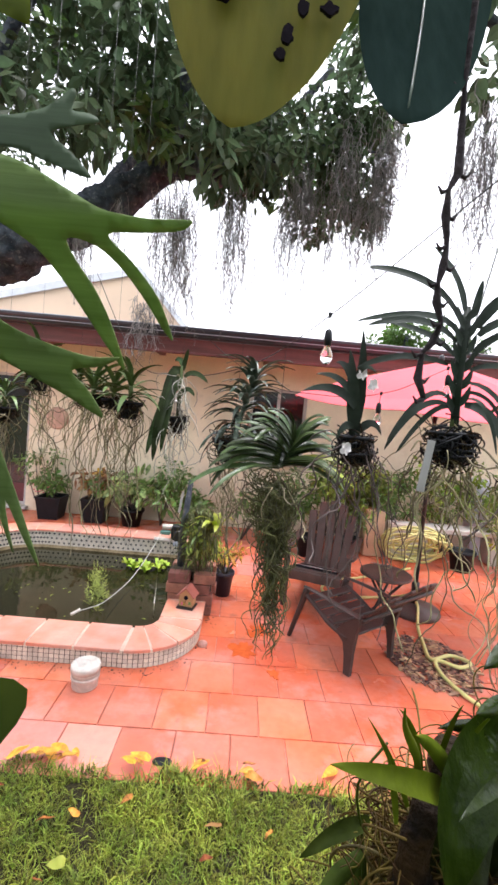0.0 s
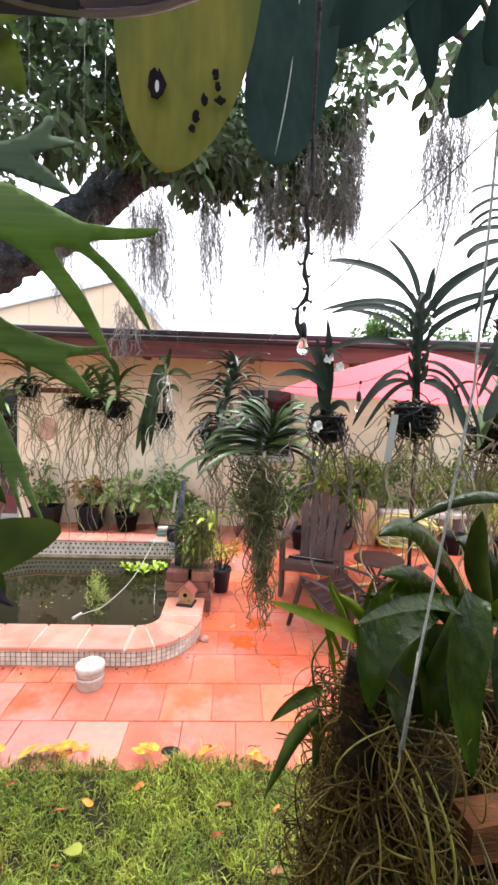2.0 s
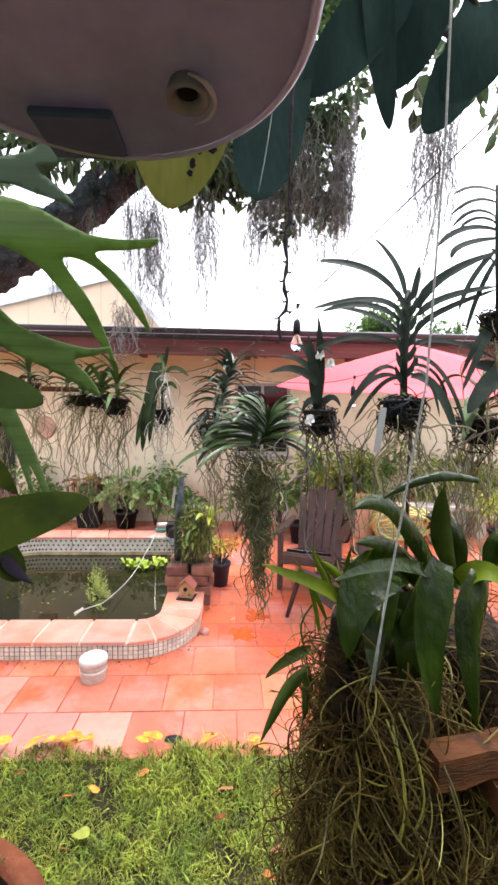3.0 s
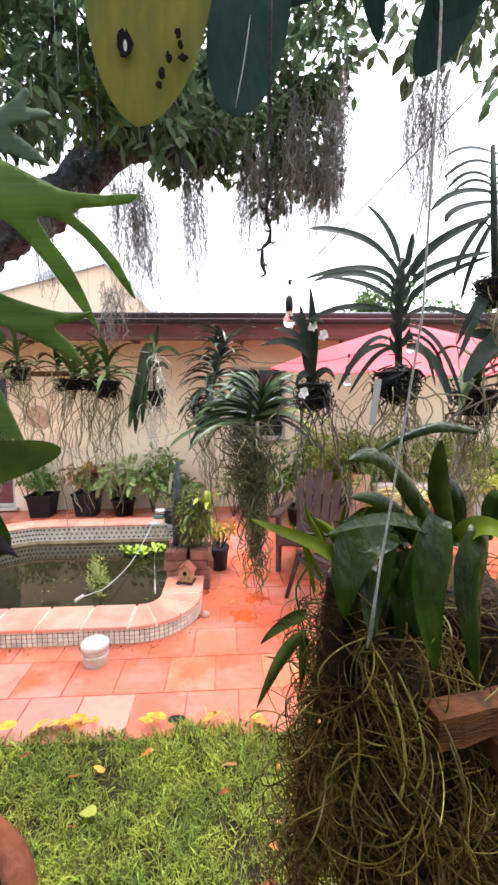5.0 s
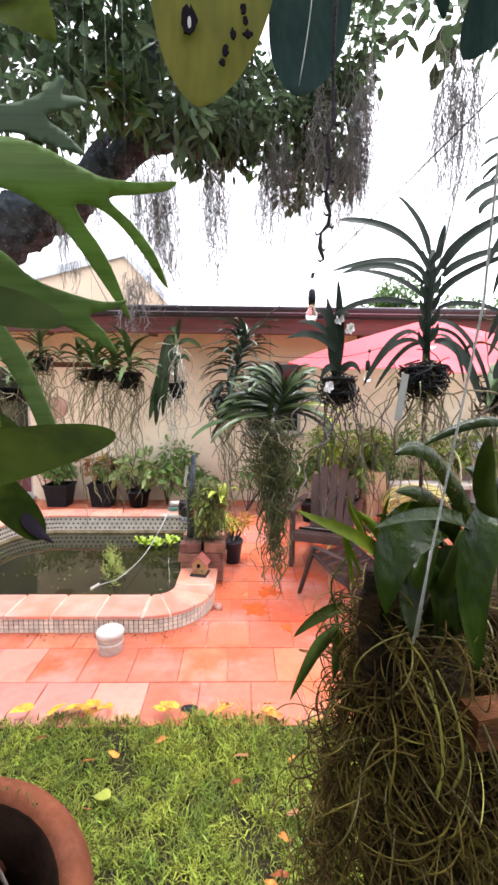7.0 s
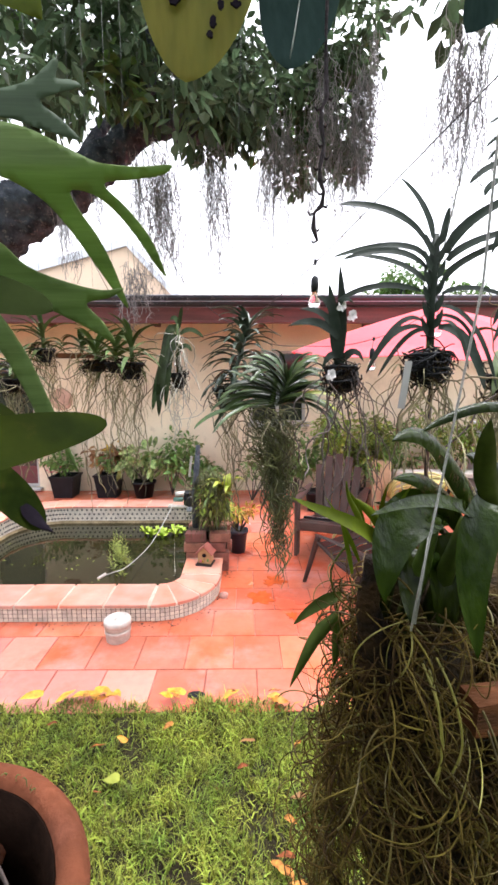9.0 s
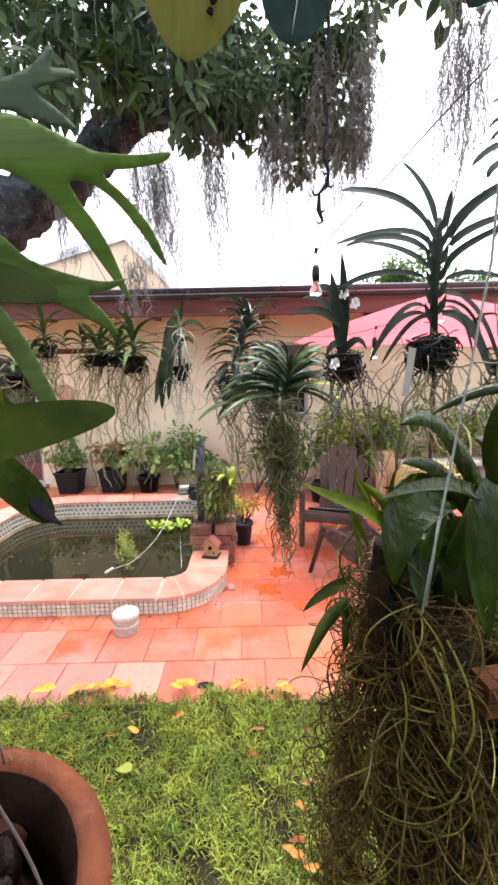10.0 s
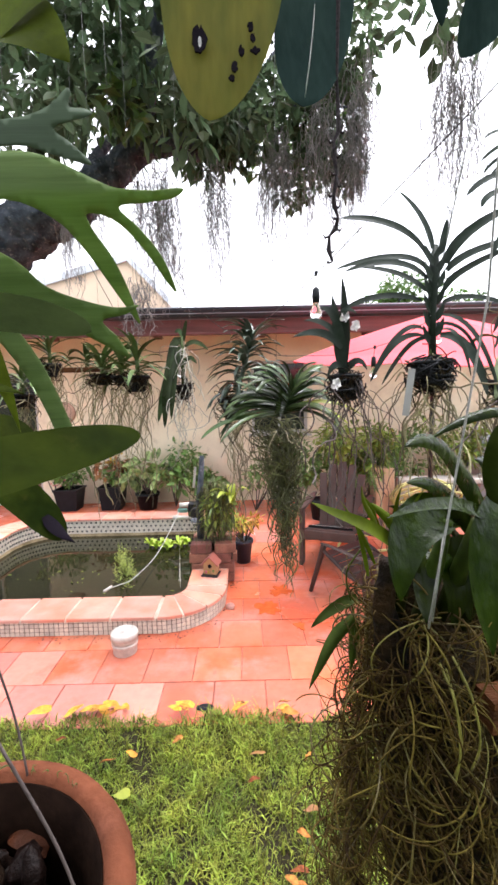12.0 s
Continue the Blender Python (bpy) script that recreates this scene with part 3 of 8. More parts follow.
# a scum line on the wall at the water
g = Geo()
for z, off in ((-0.14, 0.001), (-0.060, 0.0022)):
    g.v += [(p[0], p[1], z + 0.006 * noise.noise((p[0] * 4, p[1] * 4, 0))) for p in [POND_DENSE(POND_LEN * k / n, off) for k in range(n)]]
g.f = [(k, (k + 1) % n, n + (k + 1) % n, n + k) for k in range(n)]
part("scum_line", g, M_SCUM, pond, "brown algae line above the water")


def shrink(poly, d):
    cx, cy = sum(p[0] for p in poly) / len(poly), sum(p[1] for p in poly) / len(poly)
    out = []
    for x, y in poly:
        q = math.hypot(x - cx, y - cy)
        out.append((cx + (x - cx) * (1 - d / q), cy + (y - cy) * (1 - d / q)))
    return out


# coping tiles follow the rim
d, k = 0.0, 0
while d < POND_LEN - 0.05:
    x, y, a = POND_DENSE(d + 0.1, 0)
    near = d < 0.46 * math.pi / 2
    step = 0.185 if near else (0.20 if any(abs(((math.degrees(a) + 360) % 360) - q) > 4 for q in [min((0, 90, 180, 270, 360), key=lambda z: abs(z - (math.degrees(a) + 360) % 360))]) else 0.31)
    step = min(step, POND_LEN - d)
    ring = [POND_DENSE(d + 0.008 + (step - 0.016) * q / 3, RIM + 0.006)[:2] for q in range(4)]
    ring += [POND_DENSE(d + 0.008 + (step - 0.016) * q / 3, -0.012)[:2] for q in (3, 2, 1, 0)]
    g = Geo()
    lo, hi = RIM_H - 0.024, RIM_H + R.uniform(-0.001, 0.0015)
    top = shrink(ring, 0.005)
    m = len(ring)
    g.add([(x, y, lo) for x, y in ring] + [(x, y, hi - 0.004) for x, y in ring] + [(x, y, hi) for x, y in top],
          [(i, (i + 1) % m, m + (i + 1) % m, m + i) for i in range(m)] + [(m + i, m + (i + 1) % m, 2 * m + (i + 1) % m, 2 * m + i) for i in range(m)]
          + [tuple(range(2 * m, 3 * m)), tuple(reversed(range(m)))])
    part("coping_tile", g, M_COPING, pond, smooth=False)
    d += step

# dark mortar behind the outside mosaic, then its small tiles
g = Geo()
back = [POND_DENSE(POND_LEN * k / n, RIM - 0.008) for k in range(n)]
for z in (-0.05, RIM_H - 0.02):
    g.v += [(p[0], p[1], z) for p in back]
g.f = [(k, (k + 1) % n, n + (k + 1) % n, n + k) for k in range(n)]
part("mosaic_bed", g, M_MOSAIC_GROUT, pond, "dark joints of the outside mosaic")
g = Geo()
g.box((0, 0, 0), (0.006, 0.0284, 0.0250), ch=0.0010)
TESSERA = as_mesh(g, "tile", M_MOSAIC, False)
pitch = 0.0340
cols = int(POND_LEN / pitch)
far = Geo()
for k in range(cols):
    d = (k + 0.5) * POND_LEN / cols
    x, y, a = POND_DENSE(d, RIM - 0.006)
    seen = d < 0.80 or d > POND_LEN - 1.60
    for row in range(4):
        m = Matrix.Translation((x, y, 0.0150 + row * 0.0298)) @ Matrix.Rotation(a + R.uniform(-0.03, 0.03), 4, 'Z')
        if seen and y < 3.8:
            ob = part("tile", TESSERA, M_MOSAIC, pond)
            ob.matrix_basis = m
        else:
            far.box((0, 0, 0), (0.006, 0.0300, 0.0268), m)
tagged(part("far_tiles", far, M_MOSAIC, pond, "white mosaic on the far sides", False), kind="stuff")

# ---- house ----
WALL_Y, EAVE_Y = 6.52, 5.68


def wall_with_holes(x0, x1, z0, z1, y0, y1, holes):
    """A wall slab with rectangular openings through it, as abutting blocks."""
    g = Geo()
    xs = sorted({x0, x1, *[h[0] for h in holes], *[h[1] for h in holes]})
    for a, b in zip(xs, xs[1:]):
        hs = sorted([h for h in holes if h[0] <= a and h[1] >= b], key=lambda h: h[2])
        z = z0
        for h in hs:
            if h[2] > z:
                g.box(((a + b) / 2, (y0 + y1) / 2, (z + h[2]) / 2), (b - a, y1 - y0, h[2] - z))
            z = h[3]
        g.box(((a + b) / 2, (y0 + y1) / 2, (z + z1) / 2), (b - a, y1 - y0, z1 - z))
    return g


HOLES = [(-4.75, -3.17, 0.06, 2.05), (0.12, 0.98, 1.05, 2.16)]
structure("wall_house", wall_with_holes(-6.5, 7.5, -0.05, 2.60, WALL_Y, WALL_Y + 0.2, HOLES), M_STUCCO, "peach stucco house wall behind the pond")
g = Geo()
g.box((0.5, WALL_Y + 2.2, 1.25), (14, 0.1, 2.7))
structure("wall_inner", g, M_STUCCO, "plain wall inside the house")
g = Geo()
g.box((0.5, WALL_Y + 1.2, -0.02), (14, 2.1, 0.06))
structure("floor_inner", g, M_STONE, "plain floor inside the house")


def opening(name, hole, label, panels, lower=None):
    a, b, z0, z1 = hole
    y = WALL_Y + 0.07
    w = thing(name, ((a + b) / 2, y, z0), label, name.split("_")[0])
    w["kind"] = "structure"
    t = 0.045
    f = Geo()
    f.box(((a + b) / 2, y, z0 + t / 2), (b - a, 0.07, t), ch=0.004).box(((a + b) / 2, y, z1 - t / 2), (b - a, 0.07, t), ch=0.004)
    for q in range(panels + 1):
        x = a + t / 2 + (b - a - t) * q / panels
        f.box((x, y, (z0 + z1) / 2), (t, 0.07, z1 - z0 - 2 * t), ch=0.004)
    part("window_frame", f, M_FRAME, w, "dull grey frame", False)
    for q in range(panels):
        xa, xb = a + t + (b - a - t) * q / panels, a + (b - a - t) * (q + 1) / panels
        zl = z0 + t
        if lower:
            p = Geo()
            p.box(((xa + xb) / 2, y + 0.004, zl + lower / 2), (xb - xa, 0.02, lower), ch=0.003)
            part("panel", p, M_MAROON, w, "dark red lower panel", False)
            zl += lower
        p = Geo()
        p.box(((xa + xb) / 2, y + 0.012, (zl + z1 - t) / 2), (xb - xa, 0.008, z1 - t - zl))
        part("pane", p, M_DARKGLASS, w, "dark reflecting pane", False)
    g = Geo()
    g.box(((a + b) / 2, WALL_Y - 0.03, z0 - 0.02), (b - a + 0.1, 0.12, 0.04), ch=0.006)
    part("window_sill", g, M_FRAME, w, "", False)
    return w


opening("door_1", HOLES[0], "dark sliding glass door with grey frame in the stucco wall", 2, 0.28)
opening("window_1", HOLES[1], "dark window with grey frame under the eave", 2)

roof = thing("house_roof", (0.5, EAVE_Y, 2.75), "low roof edge with dark gutter and red-painted fascia", "roof")
g = Geo()
g.add([(-6.9, EAVE_Y + 0.02, 2.70), (7.9, EAVE_Y + 0.02, 2.70), (7.9, 11.5, 3.35), (-6.9, 11.5, 3.35),
       (-6.9, EAVE_Y + 0.02, 2.79), (7.9, EAVE_Y + 0.02, 2.79), (7.9, 11.5, 3.44), (-6.9, 11.5, 3.44)],
      [(3, 2, 1, 0), (4, 5, 6, 7), (0, 1, 5, 4), (1, 2, 6, 5), (2, 3, 7, 6), (3, 0, 4, 7)])
part("roof_deck", g, M_ROOF, roof, "grey shingle roof", False)
g = Geo()
prof = [(-0.085, 0.0), (-0.10, 0.05), (-0.115, 0.075), (-0.115, 0.10), (-0.10, 0.10), (-0.095, 0.06), (-0.02, 0.02), (0.0, 0.02), (0.0, -0.02), (-0.06, -0.02)]
for x in (-6.9, 7.9):
    g.v += [(x, EAVE_Y + a, 2.665 + b) for a, b in prof]
m = len(prof)
g.f = [(k, (k + 1) % m, m + (k + 1) % m, m + k) for k in range(m)] + [tuple(range(m)), tuple(reversed(range(m, 2 * m)))]
gutter = part("gutter", g, M_FASCIA, roof, "dark metal gutter", False)
g = Geo().tube([(-6.9, EAVE_Y - 0.112, 2.772), (7.9, EAVE_Y - 0.112, 2.772)], 0.007, 6)
g.tube([(-6.9, EAVE_Y - 0.098, 2.700), (7.9, EAVE_Y - 0.098, 2.700)], 0.005, 6)
part("lip", g, M_GUTTER_LIP, gutter, "paler gutter lip")
g = Geo().box((0.5, EAVE_Y + 0.04, 2.545), (14.7, 0.045, 0.20), ch=0.004).box((0.5, EAVE_Y + 0.012, 2.46), (14.7, 0.02, 0.03), ch=0.004)
part("fascia", g, M_REDWOOD, roof, "red-painted fascia board", False)
g = Geo()
for k in range(6):
    y = EAVE_Y + 0.075 + 0.14 * k
    g.box((0.5, y + 0.067, 2.615), (14.6, 0.134, 0.02), ch=0.004)
part("soffit", g, M_REDWOOD, roof, "red-brown soffit boards", False)
for k in range(9):
    g = Geo().box((-5.9 + 1.55 * k, (EAVE_Y + WALL_Y) / 2 + 0.04, 2.555), (0.09, WALL_Y - EAVE_Y - 0.06, 0.10), ch=0.006)
    part("rafter", g, M_REDWOOD, roof, "", False)

# neighbour's gable behind the roof
house2 = thing("neighbour_house", (-3.0, 9.6, 0), "cream stucco house with a grey-edged gable behind the roof", "house")
g = Geo()
gp = [(-7.2, 3.05), (-2.26, 4.34), (-1.05, 3.05), (-1.05, 0.0), (-7.2, 0.0)]
m = len(gp)
g.v = [(x, 8.75, z) for x, z in gp] + [(x, 14.0, z) for x, z in gp]
g.f = [tuple(range(m)), tuple(reversed(range(m, 2 * m)))] + [(k, m + k, m + (k + 1) % m, (k + 1) % m) for k in range(m)]
part("wall", g, M_STUCCO_FAR, house2, "cream stucco wall", False)
for (xa, za), (xb, zb) in (((-7.5, 2.97), (-2.26, 4.36)), ((-2.26, 4.36), (-0.85, 2.86))):
    g = Geo()
    g.v = [(xa, 8.72, za), (xb, 8.72, zb), (xb, 14.2, zb), (xa, 14.2, za), (xa, 8.72, za + 0.10), (xb, 8.72, zb + 0.10), (xb, 14.2, zb + 0.10), (xa, 14.2, za + 0.10)]
    g.f = [(3, 2, 1, 0), (4, 5, 6, 7), (0, 1, 5, 4), (1, 2, 6, 5), (2, 3, 7, 6), (3, 0, 4, 7)]
    slab = part("roof", g, M_ROOF, house2, "grey shingle roof slope", False)
    g = Geo()
    g.v = [(xa, 8.70, za - 0.03), (xb, 8.70, zb - 0.03), (xb, 8.70, zb + 0.12), (xa, 8.70, za + 0.12), (xa, 8.67, za - 0.03), (xb, 8.67, zb - 0.03), (xb, 8.67, zb + 0.12), (xa, 8.67, za + 0.12)]
    g.f = [(0, 1, 2, 3), (7, 6, 5, 4), (0, 4, 5, 1), (1, 5, 6, 2), (2, 6, 7, 3), (3, 7, 4, 0)]
    part("rake_board", g, M_RAKE, slab, "pale grey rake board", False)


# ---- foliage helpers ----
def leaf_cloud(rnd, n, sampler, lmin, lmax, ratio, droop=0.5, shape="diamond"):
    """Many small folded leaves at sampled places, as one joined mesh."""
    g = Geo()
    for _ in range(n):
        p, outward = sampler(rnd)
        L = rnd.uniform(lmin, lmax)
        w = L * ratio * rnd.uniform(0.8, 1.2)
        d = Vector((rnd.gauss(0, 1), rnd.gauss(0, 1), rnd.gauss(0, 0.7) - droop)) + outward
        d.normalize()
        s = d.cross(Vector((rnd.gauss(0, 1), rnd.gauss(0, 1), 1.2))).normalized()
        nn = s.cross(d)
        b = p + d * L
        mid = p + d * L * 0.45 - nn * w * 0.12
        q3 = p + d * L * 0.75 - Vector((0, 0, L * 0.06))
        b = b - Vector((0, 0, L * 0.15))
        g.add([p, mid - s * w / 2 + nn * w * 0.15, mid, mid + s * w / 2 + nn * w * 0.15, q3 - s * w * 0.36, q3 + s * w * 0.36, b],
              [(0, 2, 1), (0, 3, 2), (1, 2, 4), (2, 3, 5), (2, 5, 6, 4)])
    return g


def ball(c, r):
    c, r = Vector(c), Vector(r if hasattr(r, "__len__") else (r, r, r))

    def sample(rnd):
        d = Vector((rnd.gauss(0, 1), rnd.gauss(0, 1), rnd.gauss(0, 1))).normalized()
        q = rnd.random() ** 0.45
        return c + Vector((d.x * r.x, d.y * r.y, d.z * r.z)) * q, d * 0.8
    return sample


def clumps(centres, r):
    fs = [ball(c, (r * R.uniform(0.6, 1.2), r * R.uniform(0.6, 1.2), r * R.uniform(0.5, 0.9))) for c in centres]
    return lambda rnd: rnd.choice(fs)(rnd)


# ---- overhanging tree ----
tree = thing("shade_tree", (-3.25, 1.55, 0), "large dark-leaved shade tree arching over the pond, hung with moss", "tree")
LIMB = [(-3.25, 1.55, -0.05), (-3.22, 1.6, 1.0), (-3.0, 1.9, 1.75), (-2.5, 2.5, 2.2), (-2.0, 2.95, 2.49), (-1.55, 3.05, 2.73), (-1.315, 3.05, 2.85), (-1.08, 3.05, 2.975),
        (-0.9, 3.05, 3.095), (-0.77, 3.05, 3.21), (-0.62, 3.05, 3.31), (-0.43, 3.06, 3.345), (-0.225, 3.08, 3.31), (-0.05, 3.12, 3.36), (0.15, 3.3, 3.7)]
RAD = [0.27, 0.24, 0.22, 0.21, 0.20, 0.19, 0.17, 0.14, 0.115, 0.10, 0.088, 0.08, 0.065, 0.035, 0.015]


def smooth_path(pts, k=5):
    out = []
    P = [Vector(p) for p in pts]
    for i in range(len(P) - 1):
        a, b, c, d = P[max(i - 1, 0)], P[i], P[i + 1], P[min(i + 2, len(P) - 1)]
        for j in range(k):
            t = j / k
            out.append(0.5 * ((2 * b) + (c - a) * t + (2 * a - 5 * b + 4 * c - d) * t * t + (3 * b - a - 3 * c + d) * t ** 3))
    out.append(P[-1])
    return out


def spread_radii(rads, k=5):
    return [rads[i] + (rads[i + 1] - rads[i]) * j / k for i in range(len(rads) - 1) for j in range(k)] + [rads[-1]]


def knobbly(pts, rads, sides, amount, seed):
    g = Geo().tube(pts, rads, sides)
    c = [Vector(p) for p in pts]
    for i, v in enumerate(g.v):
        v = Vector(v)
        q = c[min(i // sides, len(c) - 1)]
        d = v - q
        g.v[i] = tuple(q + d * (1 + amount * noise.noise(v * 9 + Vector((seed, 0, 0))) + amount * 0.45 * noise.noise(v * 28) + amount * 0.3 * noise.noise(v * 70)))
    return g


part("trunk", knobbly(smooth_path(LIMB, 18), spread_radii(RAD, 18), 48, 0.26, 1), M_BARK, tree, "thick rough grey-brown limb")
BR = [[(-1.75, 2.9, 2.65), (-1.7, 2.8, 3.2), (-1.5, 2.7, 3.8), (-1.2, 2.8, 4.4)], [(-0.62, 3.08, 3.28), (-0.5, 2.8, 3.6), (-0.3, 2.6, 4.1), (0.0, 2.6, 4.6)],
      [(-0.40, 3.12, 3.34), (-0.1, 3.4, 3.6), (0.2, 3.6, 4.1), (0.5, 3.6, 4.5)], [(-2.4, 2.5, 2.4), (-2.2, 2.0, 3.2), (-1.5, 1.4, 3.9), (-0.6, 0.9, 4.3), (0.4, 0.5, 4.5)],
      [(-1.08, 3.0, 2.95), (-1.0, 3.3, 3.4), (-0.7, 3.6, 4.0)], [(-0.05, 3.12, 3.36), (0.3, 3.0, 3.5), (0.75, 2.9, 3.45)],
      [(-3.0, 1.9, 1.8), (-3.3, 2.6, 2.9), (-3.0, 3.3, 3.8), (-2.2, 3.6, 4.4)], [(-1.5, 1.4, 3.9), (-0.5, 1.9, 3.9), (0.6, 2.1, 3.75), (1.2, 2.1, 3.45)]]
for b in BR:
    k = len(b)
    part("branch", knobbly(smooth_path(b, 6), spread_radii([(0.07 if b[0][0] < -0.3 else 0.025) * (1 - 0.78 * i / (k - 1)) for i in range(k)], 6), 8, 0.3, k), M_BARK, tree)


EDGE = ((-3.0, 3.12), (-0.5, 3.30), (-0.36, 3.34), (-0.23, 3.13), (0.0, 3.08), (0.25, 3.00), (0.61, 2.95), (0.80, 3.04), (0.88, 3.46), (1.0, 3.9))


def low_edge(x):
    """The height of the canopy's underside along x."""
    for (a, za), (b, zb) in zip(EDGE, EDGE[1:]):
        if x <= b:
            return za + (zb - za) * max(0, x - a) / (b - a)
    return 3.8


RT = random.Random(19)
cs = []
while len(cs) < 110:
    x, y = RT.uniform(-2.6, 0.90), RT.uniform(2.45, 4.0)
    z = RT.uniform(low_edge(x) + 0.14, 4.9)
    cs.append((x, y, z + (y - 3.0) * 0.35))
part("crown", leaf_cloud(RT, 12500, clumps(cs, 0.27), 0.05, 0.10, 0.48, 0.6), M_TREELEAF, tree, "dense dark green crown", False)
cs = []
while len(cs) < 60:
    x = RT.uniform(-0.35, 0.82)
    cs.append((x, RT.uniform(2.85, 3.25), RT.uniform(low_edge(x) + 0.10, 3.85)))
part("low_bough", leaf_cloud(RT, 3600, clumps(cs, 0.14), 0.05, 0.09, 0.45, 0.8), M_TREELEAF, tree, "low leafy bough hung with grey moss", False)
# clumps in a lighter leaf colour that paints sunlight into the crown
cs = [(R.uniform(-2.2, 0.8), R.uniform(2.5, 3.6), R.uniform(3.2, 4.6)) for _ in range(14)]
part("sunlit_crown", leaf_cloud(R, 900, clumps(cs, 0.2), 0.08, 0.13, 0.42, 0.5), M_TREELEAF_LIGHT, tree, "lighter green leaves, sunlight put into their colour", False)
cs = [(R.uniform(-1.15, -0.15), R.uniform(2.2, 2.6), R.uniform(2.98, 3.7)) for _ in range(18)]
part("hanging_leaves", leaf_cloud(R, 620, clumps(cs, 0.22), 0.08, 0.125, 0.45, 1.0), M_TREELEAF, tree, "long drooping dark leaves", False)
cs = [(R.uniform(0.82, 1.7), R.uniform(1.9, 2.4), R.uniform(3.2, 3.9)) for _ in range(20)]
part("outer_leaves", leaf_cloud(R, 520, clumps(cs, 0.22), 0.06, 0.11, 0.5, 0.9), M_TREELEAF, tree, "broad leaves at the branch end", False)
# out-of-view foliage, added overhead to keep skylight off the near plants
cs = [(R.uniform(-2.0, 2.0), R.uniform(-2.2, 0.4), R.uniform(3.5, 4.4)) for _ in range(50)]
part("overhead_crown", leaf_cloud(R, 3600, clumps(cs, 0.40), 0.1, 0.16, 0.42, 0.5), M_TREELEAF, tree, "unseen crown added overhead to shade the near plants", False)
# unseen hedge, added to close the garden behind the path and block sky
hedge = thing("unseen_hedge", (0, -1.6, -0.03), "unseen tall dark green leafy hedge added to cut sky light", "hedge")
cs = [(R.uniform(-3.4, 3.4), R.uniform(-1.95, -1.3), R.uniform(0.2, 2.9)) for _ in range(120)]
part("foliage", leaf_cloud(R, 7600, clumps(cs, 0.40), 0.1, 0.17, 0.45, 0.4), M_TREELEAF, hedge, "", False)
for q in range(9):
    part("stem", Geo().tube([(-2.4 + 0.6 * q, -1.6, -0.04), (-2.35 + 0.6 * q, -1.58, 1.6), (-2.4 + 0.6 * q, -1.6, 3.0)], [0.03, 0.02, 0.01], 6), M_BARK, hedge)


# ---- hanging moss ----
def moss(place, length, width, strands, name_label, tangle=1.0, body=0.0):
    rnd = random.Random(int(abs(place[0] * 1000 + place[2] * 77)))
    g = Geo()
    for _ in range(strands):
        L = length * rnd.uniform(0.35, 1.0)
        p = Vector(place) + Vector((rnd.gauss(0, width * 0.45), rnd.gauss(0, width * 0.45), -rnd.uniform(0, body)))
        pts = [p.copy()]
        steps = max(4, int(L / 0.022))
        for k in range(steps):
            p = p + Vector((rnd.gauss(0, 0.006) * tangle, rnd.gauss(0, 0.006) * tangle, -0.022))
            pts.append(p.copy())
            if rnd.random() < 0.75 * tangle:
                d = Vector((rnd.gauss(0, 0.016), rnd.gauss(0, 0.016), rnd.gauss(-0.006, 0.01)))
                g.tube([p, p + d * 0.6 + Vector((0, 0, 0.004)), p + d * 1.2 - Vector((0, 0, 0.008))], [0.0011, 0.001, 0.0006], 3, False)
        g.tube(pts, [0.0016] * (len(pts) - 1) + [0.0007], 3, False)
    ob = part("hanging_moss", g, M_MOSS, None)
    return tagged(ob, name_label, "moss", "moss hanging from the tree")


for (p, L, w, n_, tg, bd) in (((-0.45, 2.8, 3.12), 0.82, 0.13, 96, 1.5, 0.3), ((-0.12, 2.8, 3.12), 0.72, 0.12, 70, 1.4, 0.25), ((-0.60, 2.8, 3.05), 0.62, 0.06, 40, 1.1, 0.1), ((0.215, 2.8, 3.30), 0.55, 0.09, 70, 1.3, 0.35),
                              ((0.70, 2.8, 3.42), 0.55, 0.13, 80, 1.5, 0.45), ((0.52, 2.75, 3.55), 0.45, 0.12, 50, 1.5, 0.4), ((0.78, 2.7, 3.65), 0.4, 0.09, 50, 1.5, 0.4), ((-0.84, 2.8, 2.98), 0.42, 0.05, 22, 1.0, 0.1), ((-1.05, 2.8, 2.84), 0.52, 0.06, 44, 1.0, 0.1),
                              ((0.95, 2.0, 3.18), 0.62, 0.10, 46, 1.2, 0.25), ((0.16, 2.8, 2.95), 0.6, 0.1, 8, 0.6, 0.0), ((1.02, 2.0, 3.15), 0.65, 0.08, 40, 1.0, 0.2),
                              ((0.45, 2.85, 3.2), 0.5, 0.16, 40, 1.2, 0.3)):
    moss(p, L, w, n_, "grey wiry air-plant moss hanging in strands from the branch", tg, bd)
for p, L, w, n_ in (((0.31, 2.78, 3.28), 0.30, 0.065, 70), ((0.77, 2.78, 3.52), 0.34, 0.080, 70), ((0.77, 2.78, 3.22), 0.28, 0.070, 80), ((0.60, 2.78, 3.10), 0.26, 0.09, 26)):
    moss(p, L, w, n_, "thick tangle of grey-brown air plants on the low bough", 1.7, 0.24)
moss((-0.42, 1.9, 2.16), 0.28, 0.05, 26, "pale dried moss tuft hanging from the cord", 1.4, 0.05)
# long single threads
g = Geo()
